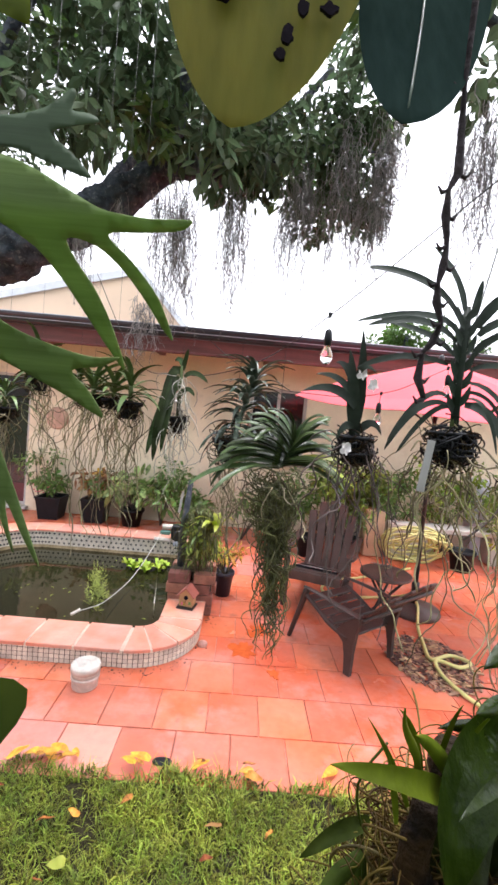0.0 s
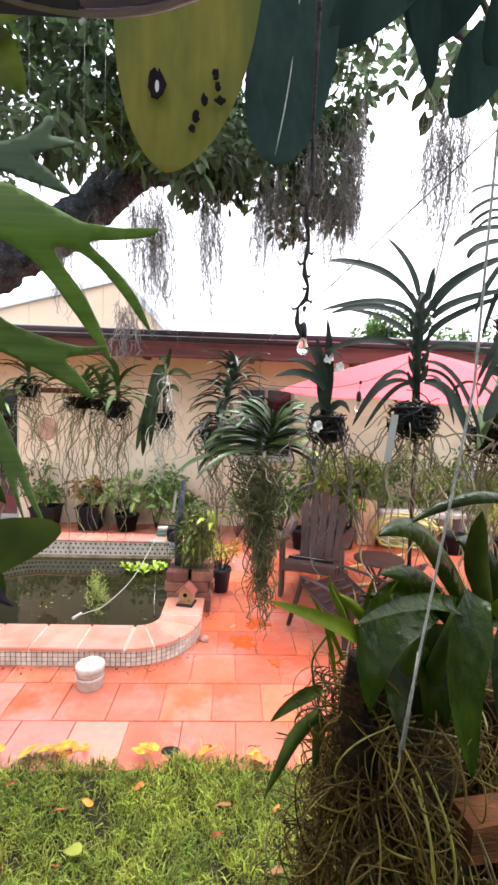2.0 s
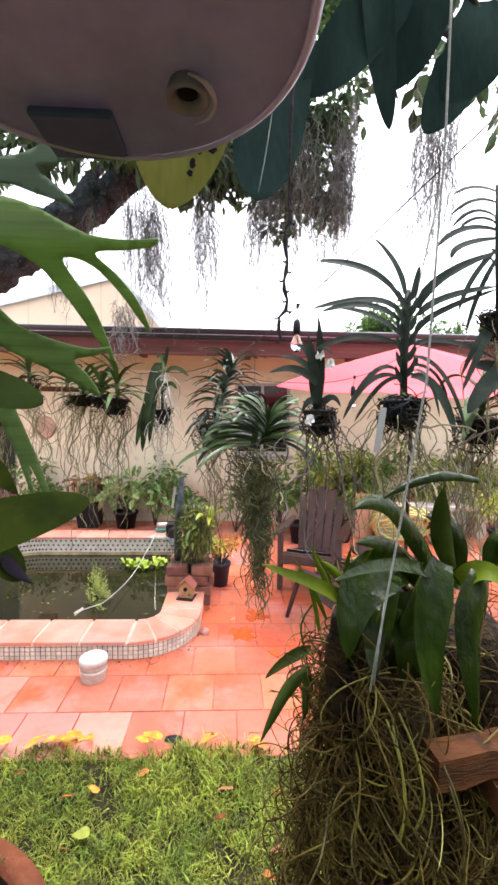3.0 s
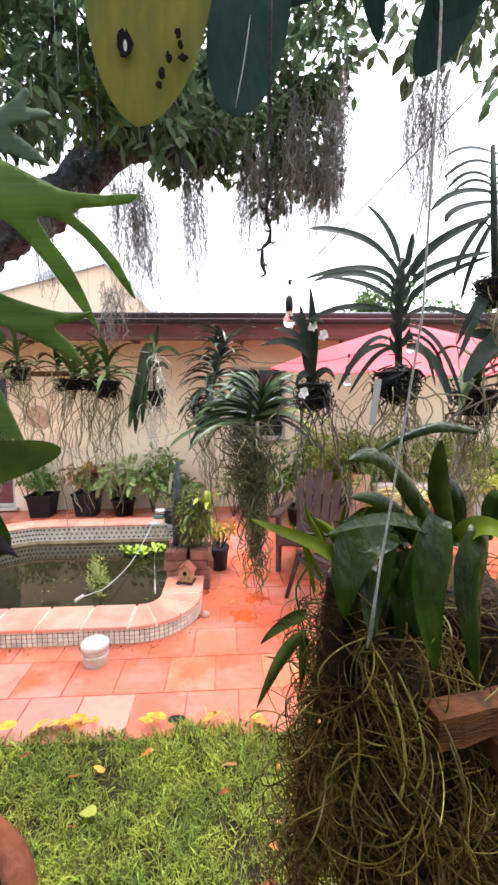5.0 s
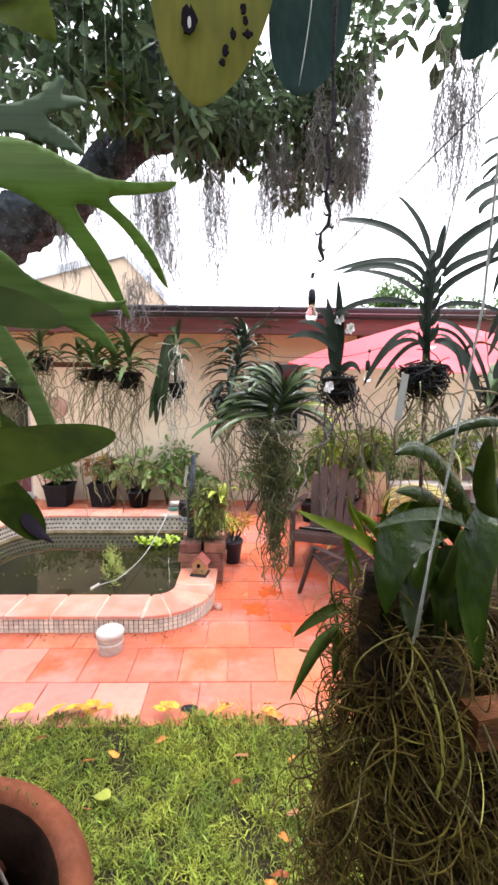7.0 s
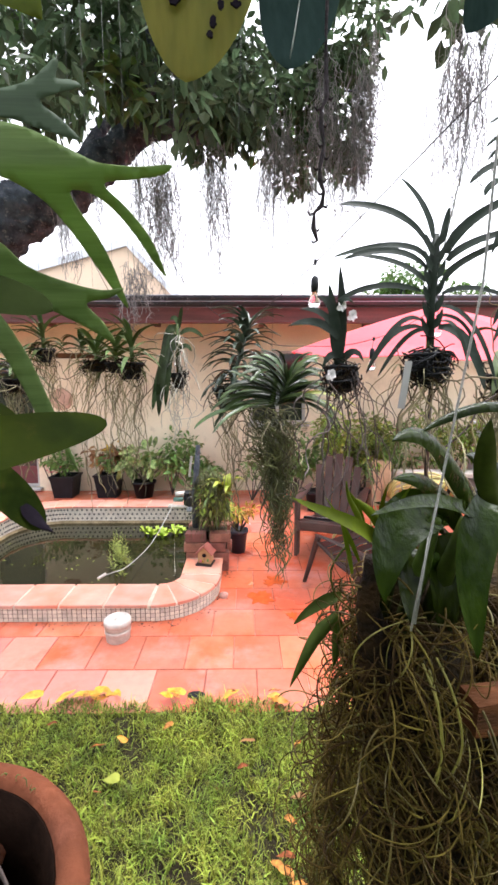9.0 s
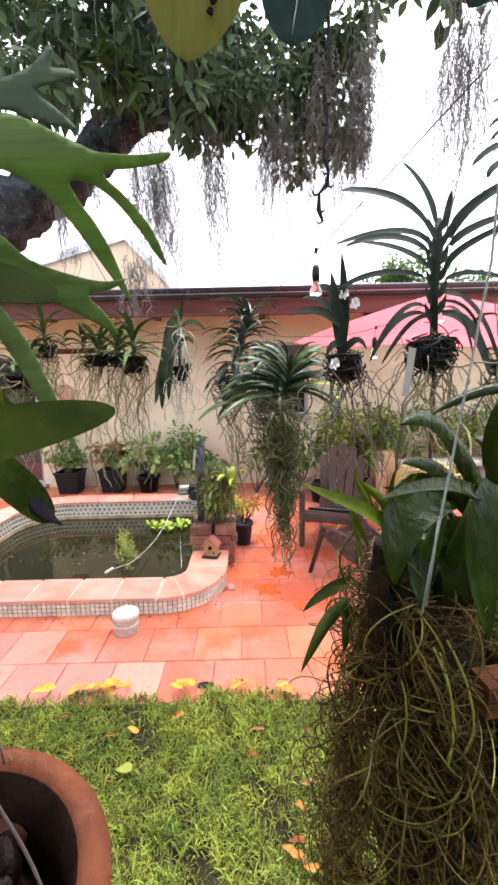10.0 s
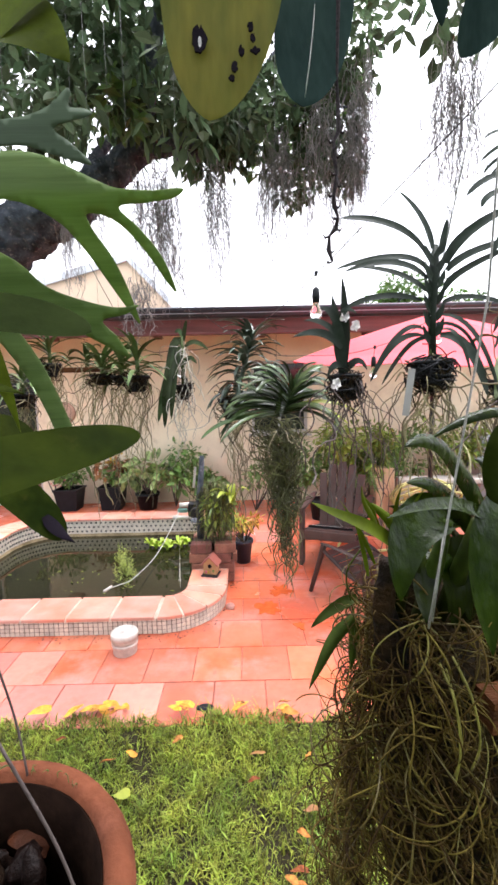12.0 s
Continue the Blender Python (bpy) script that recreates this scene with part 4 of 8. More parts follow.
for x, y, z0, z1 in ((-0.1, 2.6, 3.0, 2.28), (-0.06, 2.6, 3.0, 2.2), (-0.02, 2.62, 3.0, 2.3), (0.03, 2.6, 3.0, 2.25), (0.27, 2.6, 2.95, 2.35), (-0.16, 2.6, 2.9, 2.2), (-0.42, 2.6, 2.9, 2.3)):
    g.tube([(x + 0.006 * math.sin(9 * t), y, z0 + (z1 - z0) * t) for t in [q / 8 for q in range(9)]], 0.0016, 3)
tagged(part("moss_threads", g, M_MOSS, None), "long single grey threads hanging from the branch", "moss")


# ---- patio furniture ----
def adirondack(place, turn, label):
    """A slatted low garden armchair facing its own -y."""
    ch = thing("garden_armchair", place, label, "chair", "garden chairs")
    T = Matrix.Translation(place) @ Matrix.Rotation(radians(turn), 4, 'Z')

    def put(name, g, lab="", mt=M_BROWN_OLD):
        g.v = [tuple(T @ Vector(v)) for v in g.v]
        return part(name, g, mt, ch, lab, False)
    for k in range(6):
        s = k / 5
        y, z = -0.30 + 0.50 * s, 0.365 - 0.11 * s
        put("seat_slat", Geo().box((0, 0, 0), (0.47, 0.088, 0.022), Matrix.Translation((0, y, z)) @ Matrix.Rotation(-0.22, 4, 'X'), 0.005))
    put("apron", Geo().box((0, -0.348, 0.325), (0.47, 0.024, 0.085), None, 0.006))
    for sx in (-1, 1):
        g = Geo()
        g.v = [(sx * a, y, z) for a in (0.236, 0.262) for y, z in ((-0.35, 0.37), (0.40, 0.10), (0.52, 0.0), (0.42, 0.0), (0.30, 0.05), (-0.35, 0.27))]
        g.f = [tuple(range(6)), tuple(reversed(range(6, 12)))] + [(k, 6 + k, 6 + (k + 1) % 6, (k + 1) % 6) for k in range(6)]
        put("side_rail", g)
        put("front_leg", Geo().box((0, 0, 0), (0.035, 0.10, 0.55), Matrix.Translation((sx * 0.280, -0.27, 0.275)), 0.006))
        g = Geo()
        ring = [(sx * (0.292 + 0.05 * q), y) for q, y in ((-0.7, -0.38), (0.7, -0.40), (1.0, -0.30), (0.9, 0.0), (0.5, 0.36), (-0.2, 0.38), (-0.8, 0.1), (-1.0, -0.25))]
        g.prism(ring if sx > 0 else ring[::-1], 0.55, 0.575)
        put("arm", g)
    for k in range(5):
        x = (k - 2) * 0.084
        L = 0.70 - 0.020 * (k - 2) ** 2 * 1.6
        m = Matrix.Translation((x * 0.95, 0.17, 0.25)) @ Matrix.Rotation(radians(-19), 4, 'X') @ Matrix.Rotation(radians(2.2 * (k - 2)), 4, 'Y')
        g = Geo().box((0, 0, L / 2), (0.080, 0.020, L), m, 0.006)
        put("back_slat", g)
    for z, y in ((0.30, 0.210), (0.62, 0.322)):
        put("back_rail", Geo().box((0, y, z), (0.43, 0.03, 0.06), None, 0.005))
    return ch


CHAIR_AT = Matrix.Translation((0.917, 4.10, 0)) @ Matrix.Rotation(radians(-22), 4, 'Z')
adirondack((0.917, 4.10, 0), -22, "brown weathered slatted resin armchair with a fanned back facing the pond")

low = thing("lounge_armchair", (0.922, 3.268, 0), "dark brown slatted resin low lounge chair with a reclined back", "chair", "garden chairs")
T = Matrix.Translation((0.922, 3.268, 0)) @ Matrix.Rotation(radians(215.6), 4, 'Z')


def put_low(name, g, lab="", smooth=False, mt=M_BROWN):
    g.v = [tuple(T @ Vector(v)) for v in g.v]
    return part(name, g, mt, low, lab, smooth)


for k in range(6):
    s = k / 5
    y, z = -0.13 + 0.36 * s, 0.365 - 0.115 * s - 0.012 * math.sin(math.pi * s)
    put_low("seat_slat", Geo().box((0, 0, 0), (0.44, 0.070, 0.018), Matrix.Translation((0, y, z)) @ Matrix.Rotation(-0.33 + 0.12 * s, 4, 'X'), 0.006))
for sx in (-1, 1):
    # the moulded side: seat rail, splayed front leg, broad tapering rear leg, flat arm
    put_low("side_rail", Geo().tube(smooth_path([(sx * 0.226, -0.17, 0.385), (sx * 0.232, -0.04, 0.330), (sx * 0.235, 0.10, 0.270), (sx * 0.235, 0.27, 0.245)], 4), 0.018, 8), "", True)
    put_low("front_leg", Geo().tube(smooth_path([(sx * 0.225, -0.165, 0.435), (sx * 0.232, -0.22, 0.26), (sx * 0.240, -0.303, 0.0)], 4), spread_radii([0.026, 0.022, 0.018], 4), 8), "", True)
    g = Geo()
    side = [(0.16, 0.262), (0.22, 0.345), (0.33, 0.425), (0.36, 0.425), (0.335, 0.30), (0.318, 0.16), (0.312, 0.0), (0.262, 0.0), (0.255, 0.12), (0.232, 0.21)]
    if sx < 0:
        side = [(0.20, 0.245), (0.25, 0.330), (0.33, 0.425), (0.355, 0.425), (0.325, 0.30), (0.312, 0.16), (0.318, 0.0), (0.288, 0.0), (0.272, 0.12), (0.250, 0.21)]
    n_ = len(side)
    for a, inset_ in ((0.215, 0.006), (0.221, 0.0), (0.243, 0.0), (0.249, 0.006)):
        cy, cz = sum(p[0] for p in side) / n_, sum(p[1] for p in side) / n_
        g.v += [(sx * a, y + (cy - y) * inset_ * 4, z + (cz - z) * inset_ * 4 if z > 0.01 else z) for y, z in side]
    g.f = [tuple(range(n_)), tuple(reversed(range(3 * n_, 4 * n_)))] + [(r * n_ + k, (r + 1) * n_ + k, (r + 1) * n_ + (k + 1) % n_, r * n_ + (k + 1) % n_) for r in range(3) for k in range(n_)]
    put_low("rear_leg", g)
    put_low("arm", Geo().leaf((sx * 0.228, -0.195, 0.440), (sx * 0.252, 0.08, 0.452), (sx * 0.240, 0.36, 0.430), 0.062, 0.03, 0.012, 10, "flare"), "", True)
BACK = Matrix.Translation((0, 0.25, 0.325)) @ Matrix.Rotation(radians(-46), 4, 'X')
for k in range(6):
    x = (k - 2.5) * 0.074
    L = 0.60 - 0.020 * (k - 2.5) ** 2
    put_low("back_slat", Geo().box((0, 0, L / 2), (0.068, 0.018, L), BACK @ Matrix.Translation((x * 0.9, 0, 0)) @ Matrix.Rotation(radians(1.4 * (k - 2.5)), 4, 'Y'), 0.006))
for z in (0.12, 0.42):
    put_low("back_rail", Geo().box((0, 0.018, z), (0.44, 0.022, 0.05), BACK, 0.005))

table = thing("side_table", (1.40, 3.72, 0), "small round brown folding side table beside the chairs", "table")
part("tabletop", Geo().lathe([(0.0, 0.43), (0.215, 0.43), (0.222, 0.437), (0.222, 0.448), (0.215, 0.455), (0.0, 0.455)], 28, Matrix.Translation((1.40, 3.72, 0))), M_BROWN_OLD, table, "", False)
for a in (35, 125):
    for sgn in (-1, 1):
        c, s = math.cos(radians(a)), math.sin(radians(a))
        o = 0.03 * sgn
        part("leg", Geo().tube([(1.40 + c * 0.17 * sgn - s * o, 3.72 + s * 0.17 * sgn + c * o, 0.43), (1.40 - c * 0.17 * sgn - s * o, 3.72 - s * 0.17 * sgn + c * o, 0.0)], 0.012, 8), M_BROWN, table)

umb = thing("patio_umbrella", (1.80, 4.0, 0), "open coral-pink patio umbrella on a round weighted base", "umbrella")
UX, UY, UR, UZ, UA = 1.80, 4.0, 1.38, 1.955, 2.36
TILT_U = math.tan(radians(6))
part("base_plate", Geo().lathe([(0.0, 0.0), (0.235, 0.0), (0.245, 0.02), (0.235, 0.05), (0.06, 0.075), (0.055, 0.09), (0.0, 0.09)], 32, Matrix.Translation((UX, UY, 0))), M_BROWN_OLD, umb, "brown round base")
part("socket", Geo().lathe([(0.0, 0.085), (0.035, 0.085), (0.035, 0.28), (0.028, 0.29), (0.0, 0.29)], 14, Matrix.Translation((UX, UY, 0))), M_METAL, umb)
part("pole", Geo().tube([(UX, UY, 0.2), (UX, UY, UA + 0.01)], 0.019, 12), M_METAL, umb, "dark metal pole")
part("finial", Geo().lathe([(0.0, UA), (0.02, UA), (0.028, UA + 0.03), (0.014, UA + 0.06), (0.0, UA + 0.07)], 12, Matrix.Translation((UX, UY, 0))), M_METAL, umb)
for k in range(8):
    a0, a1 = radians(12.5 + 45 * k), radians(12.5 + 45 * (k + 1))
    g, m = Geo(), 7
    for j in range(m):
        s = j / (m - 1)
        for i in range(6):
            u = i / 5
            p0, p1 = Vector((math.cos(a0), math.sin(a0), 0)), Vector((math.cos(a1), math.sin(a1), 0))
            d = p0 * (1 - u) + p1 * u
            z = UA - (UA - UZ) * (0.85 * s + 0.15 * s * s) - 0.05 * s * 4 * u * (1 - u) * (0.5 + 0.5 * s) * 0.6
            g.v.append((UX + d.x * UR * s, UY + d.y * UR * s, z + d.y * UR * s * TILT_U))
    g.f = [(j * 6 + i, j * 6 + i + 1, (j + 1) * 6 + i + 1, (j + 1) * 6 + i) for j in range(m - 1) for i in range(5)]
    top = list(g.v)
    g.v += [(x, y, z - 0.004) for x, y, z in top]
    q = len(top)
    g.f += [tuple(reversed([i + q for i in f])) for f in list(g.f)]
    edge = [(m - 1) * 6 + i for i in range(6)]
    g.f += [(edge[i], edge[i] + q, edge[i + 1] + q, edge[i + 1]) for i in range(5)]
    part("canopy_panel", g, M_PINK, umb)
    rib = Geo().tube([(UX, UY, UA - 0.03), (UX + math.cos(a0) * UR * 0.5, UY + math.sin(a0) * UR * 0.5, UA - (UA - UZ) * 0.46 - 0.02 + math.sin(a0) * UR * 0.5 * TILT_U), (UX + math.cos(a0) * UR * 0.98, UY + math.sin(a0) * UR * 0.98, UZ + math.sin(a0) * UR * 0.98 * TILT_U)], 0.006, 6)
    rb = part("rib", rib, M_METAL, umb)
    part("strut", Geo().tube([(UX, UY, 1.75), (UX + math.cos(a0) * UR * 0.5, UY + math.sin(a0) * UR * 0.5, UA - (UA - UZ) * 0.46 - 0.025 + math.sin(a0) * UR * 0.5 * TILT_U)], 0.005, 6), M_METAL, rb)

# ---- small things round the pond ----
bucket = thing("lidded_bucket", (-0.78, 2.57, 0), "small white plastic lidded tub standing on the tiles", "bucket")
MB = Matrix.Translation((-0.775, 2.575, 0)) @ Matrix.Diagonal((0.80, 0.80, 0.90, 1))
part("body", Geo().lathe([(0.0, 0.0), (0.088, 0.0), (0.093, 0.006), (0.099, 0.10), (0.103, 0.104), (0.103, 0.112), (0.0, 0.112)], 32, MB), M_WHITE, bucket)
part("lid", Geo().lathe([(0.0, 0.112), (0.107, 0.112), (0.108, 0.148), (0.102, 0.156), (0.085, 0.156), (0.082, 0.152), (0.02, 0.152), (0.016, 0.160), (0.0, 0.160)], 32, MB), M_WHITE, bucket, "off-white flat lid")
part("band", Geo().lathe([(0.1005, 0.066), (0.104, 0.068), (0.104, 0.084), (0.1015, 0.086), (0.0995, 0.076)], 32, MB), M_WHITE, bucket)

bh = thing("birdhouse", (-0.30, 3.46, RIM_H), "tiny rustic wooden birdhouse with red roof standing on the coping", "birdhouse")
MBH = Matrix.Translation((-0.285, 3.46, RIM_H)) @ Matrix.Rotation(radians(-12), 4, 'Z')
g = Geo()
pr = [(-0.055, 0.012), (0.055, 0.012), (0.055, 0.10), (0.0, 0.155), (-0.055, 0.10)]
g.v = [tuple(MBH @ Vector((x, y, z))) for y in (-0.045, 0.045) for x, z in pr]
g.f = [tuple(range(5)), tuple(reversed(range(5, 10)))] + [(k, 5 + k, 5 + (k + 1) % 5, (k + 1) % 5) for k in range(5)]
part("box", g, M_WOODBOX, bh, "yellow-brown wooden box", False)
part("base", Geo().box((0, -0.01, 0.006), (0.14, 0.13, 0.012), MBH, 0.002), M_METAL, bh, "grey foot board", False)
for sx in (-1, 1):
    m = MBH @ Matrix.Translation((0, 0, 0.168)) @ Matrix.Rotation(sx * radians(45), 4, 'Y')
    part("roof_board", Geo().box((sx * 0.052, -0.005, 0), (0.105, 0.125, 0.010), m, 0.002), M_ROOFRED, bh, "", False)
part("hole", Geo().lathe([(0.0, 0.0), (0.017, 0.0), (0.017, 0.003), (0.0, 0.003)], 16, MBH @ Matrix.Translation((0, -0.0455, 0.085)) @ Matrix.Rotation(radians(90), 4, 'X')), M_SPOT, bh, "dark round entrance")
part("perch", Geo().tube([MBH @ Vector((0, -0.045, 0.055)), MBH @ Vector((0, -0.075, 0.055))], 0.004, 6), M_WOODBOX, bh)
for x, c in ((-0.03, M_PINKFLOWER), (0.032, M_SHRUB), (-0.012, M_GOLD)):
    part("ornament", Geo().box((x, -0.048, 0.035 + 0.01 * (x > 0)), (0.018, 0.006, 0.024), MBH, 0.002), c, bh, "small painted flower")
sh = Geo().lathe([(0.0, 0.0), (0.03, 0.0), (0.036, 0.018), (0.02, 0.034), (0.0, 0.038)], 12, Matrix.Translation((-0.115, 3.12, 0.0)) @ Matrix.Rotation(0.3, 4, 'X'))
tagged(part("pink_stone", sh, mat("pink_stone", (0.50, 0.27, 0.22), 0.7, 0.3, 30, 120, 0.2), None), "small pale pink stone beside the pond corner", "stone")

planter = thing("brick_planter", (-0.30, 3.72, 0), "low block planter of dark red bricks beside the pond", "planter")
for row in range(4):
    for k in range(2):
        for side in range(2):
            x = -0.485 + 0.19 * k + 0.095 + 0.02 * (row % 2)
            y = 3.62 + 0.24 * side
            part("brick", Geo().box((x, y, 0.045 + 0.088 * row), (0.182, 0.10, 0.080), Matrix.Translation((0, 0, 0)) @ Matrix.Rotation(R.uniform(-0.004, 0.004), 4, 'Z'), 0.005), M_BRICK, planter, "", False)
part("soil", Geo().box((-0.29, 3.74, 0.17), (0.35, 0.14, 0.33)), M_SOIL, planter, "", False)


def strap_plant(g, c, n, length, width, rise, rnd, shape="lance", spread=1.0, seg=6):
    for _ in range(n):
        a, L = rnd.uniform(0, 2 * math.pi), length * rnd.uniform(0.6, 1.1)
        e = rnd.uniform(0.25, 1.0)
        d = Vector((math.cos(a), math.sin(a), 0)) * spread
        p0 = Vector(c) + d * 0.015
        p1 = p0 + d * L * 0.3 * e + Vector((0, 0, L * rise))
        p2 = p0 + d * L * e + Vector((0, 0, L * rise * rnd.uniform(0.1, 0.8)))
        g.leaf(p0, p1, p2, width * rnd.uniform(0.7, 1.2), 0.25, 0.001, seg, shape)
    return g


fern = thing("leafy_bromeliad", (-0.25, 3.72, 0.38), "tangled green strappy plant growing over the brick planter", "plant")
g, rnd = Geo(), random.Random(90)
for k in range(230):
    a = rnd.uniform(0, 6.283)
    d = Vector((math.cos(a), 0.8 * math.sin(a), 0))
    p0 = Vector((-0.245 + rnd.gauss(0, 0.05), 3.73 + rnd.gauss(0, 0.04), 0.45 + 0.40 * rnd.random() ** 0.8))
    q = rnd.uniform(0.05, 0.16)
    p1 = p0 + d * q * 0.7 + Vector((0, 0, rnd.uniform(0.02, 0.10)))
    p2 = p0 + d * q * 1.15 + Vector((0, 0, -rnd.uniform(0.08, 0.32)))
    p2.z = max(p2.z, 0.36)
    g.leaf(p0, p1, p2, rnd.uniform(0.008, 0.024), 0.3, 0.001, 6, "lance")
part("leaves", g, M_FERN, fern)
part("small_leaves", leaf_cloud(random.Random(91), 320, ball((-0.23, 3.68, 0.62), (0.15, 0.10, 0.22)), 0.04, 0.09, 0.4, 0.7), M_LIMESHRUB, fern, "small yellow-green leaves", False)
part("side_leaves", strap_plant(Geo(), (-0.24, 3.70, 0.50), 26, 0.42, 0.026, 0.8, R), M_SHRUB, fern, "mid-green strap leaves")
part("bright_leaves", strap_plant(Geo(), (-0.10, 3.67, 0.68), 9, 0.32, 0.070, 0.8, R, "oval"), M_LIME, fern, "bright lime leaves")
g = Geo()
for _ in range(150):
    p = Vector((R.gauss(-0.24, 0.09), R.gauss(3.66, 0.07), R.uniform(0.55, 0.95)))
    g.tube([p, p + Vector((R.gauss(0, 0.02), R.gauss(0, 0.02), -0.12)), p + Vector((R.gauss(0, 0.04), R.gauss(0, 0.03), -0.28))], 0.002, 3)
tagged(part("fibre_tuft", g, M_ROOT_GREEN, fern, "thin hanging fibres"), kind="stuff")
part("log", knobbly([(-0.40, 3.80, 0.30), (-0.405, 3.8, 0.7), (-0.37, 3.8, 1.10)], [0.034, 0.030, 0.020], 10, 0.35, 3), M_BARK, fern, "dark upright log")
part("tag", Geo().box((0, 0, 0), (0.022, 0.004, 0.19), Matrix.Translation((-0.435, 3.72, 0.92)) @ Matrix.Rotation(0.12, 4, 'Y'), 0.001), M_TAG, fern, "white plant label", False)

pump = thing("pond_spout", (-0.72, 5.02, RIM_H), "black pump spout with white fittings on the pond rim", "pump")
part("body", Geo().box((-0.635, 5.05, 0.245), (0.12, 0.11, 0.23), None, 0.018), M_BLACK, pump, "", False)
part("wheel", Geo().lathe([(0.0, 0.0), (0.055, 0.0), (0.062, 0.008), (0.062, 0.03), (0.05, 0.036), (0.02, 0.03), (0.0, 0.034)], 20, Matrix.Translation((-0.60, 4.985, 0.25)) @ Matrix.Rotation(radians(90), 4, 'X')), M_METAL, pump, "dark round pump head")
part("foil", knobbly([(-0.66, 4.99, 0.135), (-0.60, 4.99, 0.15), (-0.53, 5.0, 0.14)], [0.02, 0.035, 0.015], 10, 0.5, 9), M_GUTTER_LIP, pump, "crumpled grey sheet")
part("fitting", Geo().tube([(-0.80, 5.02, 0.33), (-0.66, 5.04, 0.33)], 0.03, 12), M_WHITE, pump, "white pipe fitting")
part("fitting", Geo().tube([(-0.88, 4.98, 0.19), (-0.64, 5.02, 0.17)], 0.026, 12), M_WHITE, pump, "white pipe fitting")
part("valve", Geo().box((-0.76, 5.02, 0.265), (0.12, 0.06, 0.05), None, 0.01), mat("green_valve", (0.10, 0.22, 0.18), 0.5), pump, "green valve", False)
part("post", Geo().tube([(-0.50, 4.3, -0.12), (-0.49, 4.3, 0.36)], 0.012, 8), M_PIPE, pump, "thin grey standpipe")
part("jet", Geo().tube(smooth_path([(-0.80, 4.98, 0.16), (-0.74, 4.6, 0.19), (-0.66, 4.1, 0.10), (-0.585, 3.64, -0.10)], 6), 0.0026, 6), M_GLASS, pump, "thin falling water")
pipe = smooth_path([(-0.80, 5.0, 0.26), (-0.90, 4.75, 0.05), (-0.96, 4.3, -0.04), (-1.02, 3.7, 0.0), (-1.04, 3.35, 0.10), (-1.07, 3.18, 0.15)], 6)
hosep = thing("pond_hose", (-1.05, 3.2, RIM_H), "thin pale flexible tube lying across the pond", "hose")
part("tube", Geo().tube(pipe, 0.0042, 8), M_PIPE, hosep)
part("end_piece", Geo().tube([(-1.058, 3.21, 0.150), (-1.095, 3.14, 0.145)], 0.0115, 10), M_WHITE, hosep, "white end piece")

let = thing("water_lettuce", (-0.95, 4.78, WATER_Z), "bright lime floating water lettuce by the spout", "water plant")
for k in range(9):
    c = (-1.13 + 0.055 * k + R.uniform(-0.02, 0.02), 4.74 + R.uniform(-0.13, 0.10), WATER_Z)
    for q in range(7):
        g = Geo()
        a = 2 * math.pi * q / 7 + R.random()
        d = Vector((math.cos(a), math.sin(a), 0))
        p = Vector(c)
        g.leaf(p, p + d * 0.02 + Vector((0, 0, 0.05)), p + d * 0.065 + Vector((0, 0, 0.05 + 0.02 * (q % 3))), 0.045, 0.2, 0.001, 5, "flare")
        part("leaf", g, M_LETTUCE, let)
weed = thing("pond_weed", (-1.25, 4.3, WATER_Z), "feathery green water weed rising out of the pond", "water plant")
g = Geo()
rw = random.Random(53)
for k in range(34):
    y = rw.gauss(4.15, 0.19)
    x, h = rw.gauss(-1.24 + 0.27 * (4.15 - y), 0.055), rw.uniform(0.08, 0.27)
    for q in range(26):
        s = q / 26
        a = rw.uniform(0, 6.28)
        p = Vector((x, y, WATER_Z - 0.01 + h * s))
        d = Vector((math.cos(a), math.sin(a), 0.4)) * 0.05 * (1.1 - s)
        g.leaf(p, p + d * 0.5, p + d, 0.007, 0.1, 0.0006, 3, "lance")
tagged(part("frond_tuft", g, M_WEED, weed), kind="stuff")

# ---- hose, table things, chips ----
hose = thing("garden_hose", (2.3, 5.45, 0), "pale yellow garden hose coiled and trailing over the tiles", "hose")
for k in range(12):
    rx, rz = R.uniform(0.24, 0.42), R.uniform(0.12, 0.25)
    y = 5.34 + 0.018 * k
    cx, cz = 2.36 + R.uniform(-1, 1) * (0.44 - rx), 0.25 + R.uniform(-1, 1) * (0.25 - rz)
    pts = [(cx + rx * math.cos(2 * math.pi * q / 28), y - 0.16 * math.sin(2 * math.pi * q / 28) * 0.8, max(0.017, cz + rz * math.sin(2 * math.pi * q / 28) + 0.02 * math.sin(q + k))) for q in range(29)]
    part("coil", Geo().tube(pts, 0.0135, 7, False), M_HOSE, hose)
TR = [(2.25, 5.2, 0.02), (1.5, 4.75, 0.016), (1.1, 4.55, 0.016), (1.0, 4.25, 0.016), (1.35, 4.2, 0.016), (1.70, 4.25, 0.03), (1.80, 4.12, 0.10), (1.80, 3.92, 0.10), (1.70, 3.65, 0.03), (1.62, 3.35, 0.03),
      (1.58, 3.12, 0.035), (1.75, 3.18, 0.04), (1.86, 3.1, 0.04), (1.74, 3.02, 0.045), (1.60, 3.08, 0.05), (1.58, 2.9, 0.03), (1.72, 2.6, 0.016), (2.1, 2.3, 0.016), (2.9, 2.2, 0.016)]
part("trail", Geo().tube(smooth_path(TR, 8), 0.0135, 8), M_HOSE, hose, "trailing end of the hose")
rack = thing("hose_stand", (2.36, 5.58, 0), "pale stone block carrying the coiled hose", "stand")
part("block", Geo().box((2.36, 5.70, 0.24), (0.55, 0.16, 0.48), None, 0.02), M_STONE, rack, "", False)

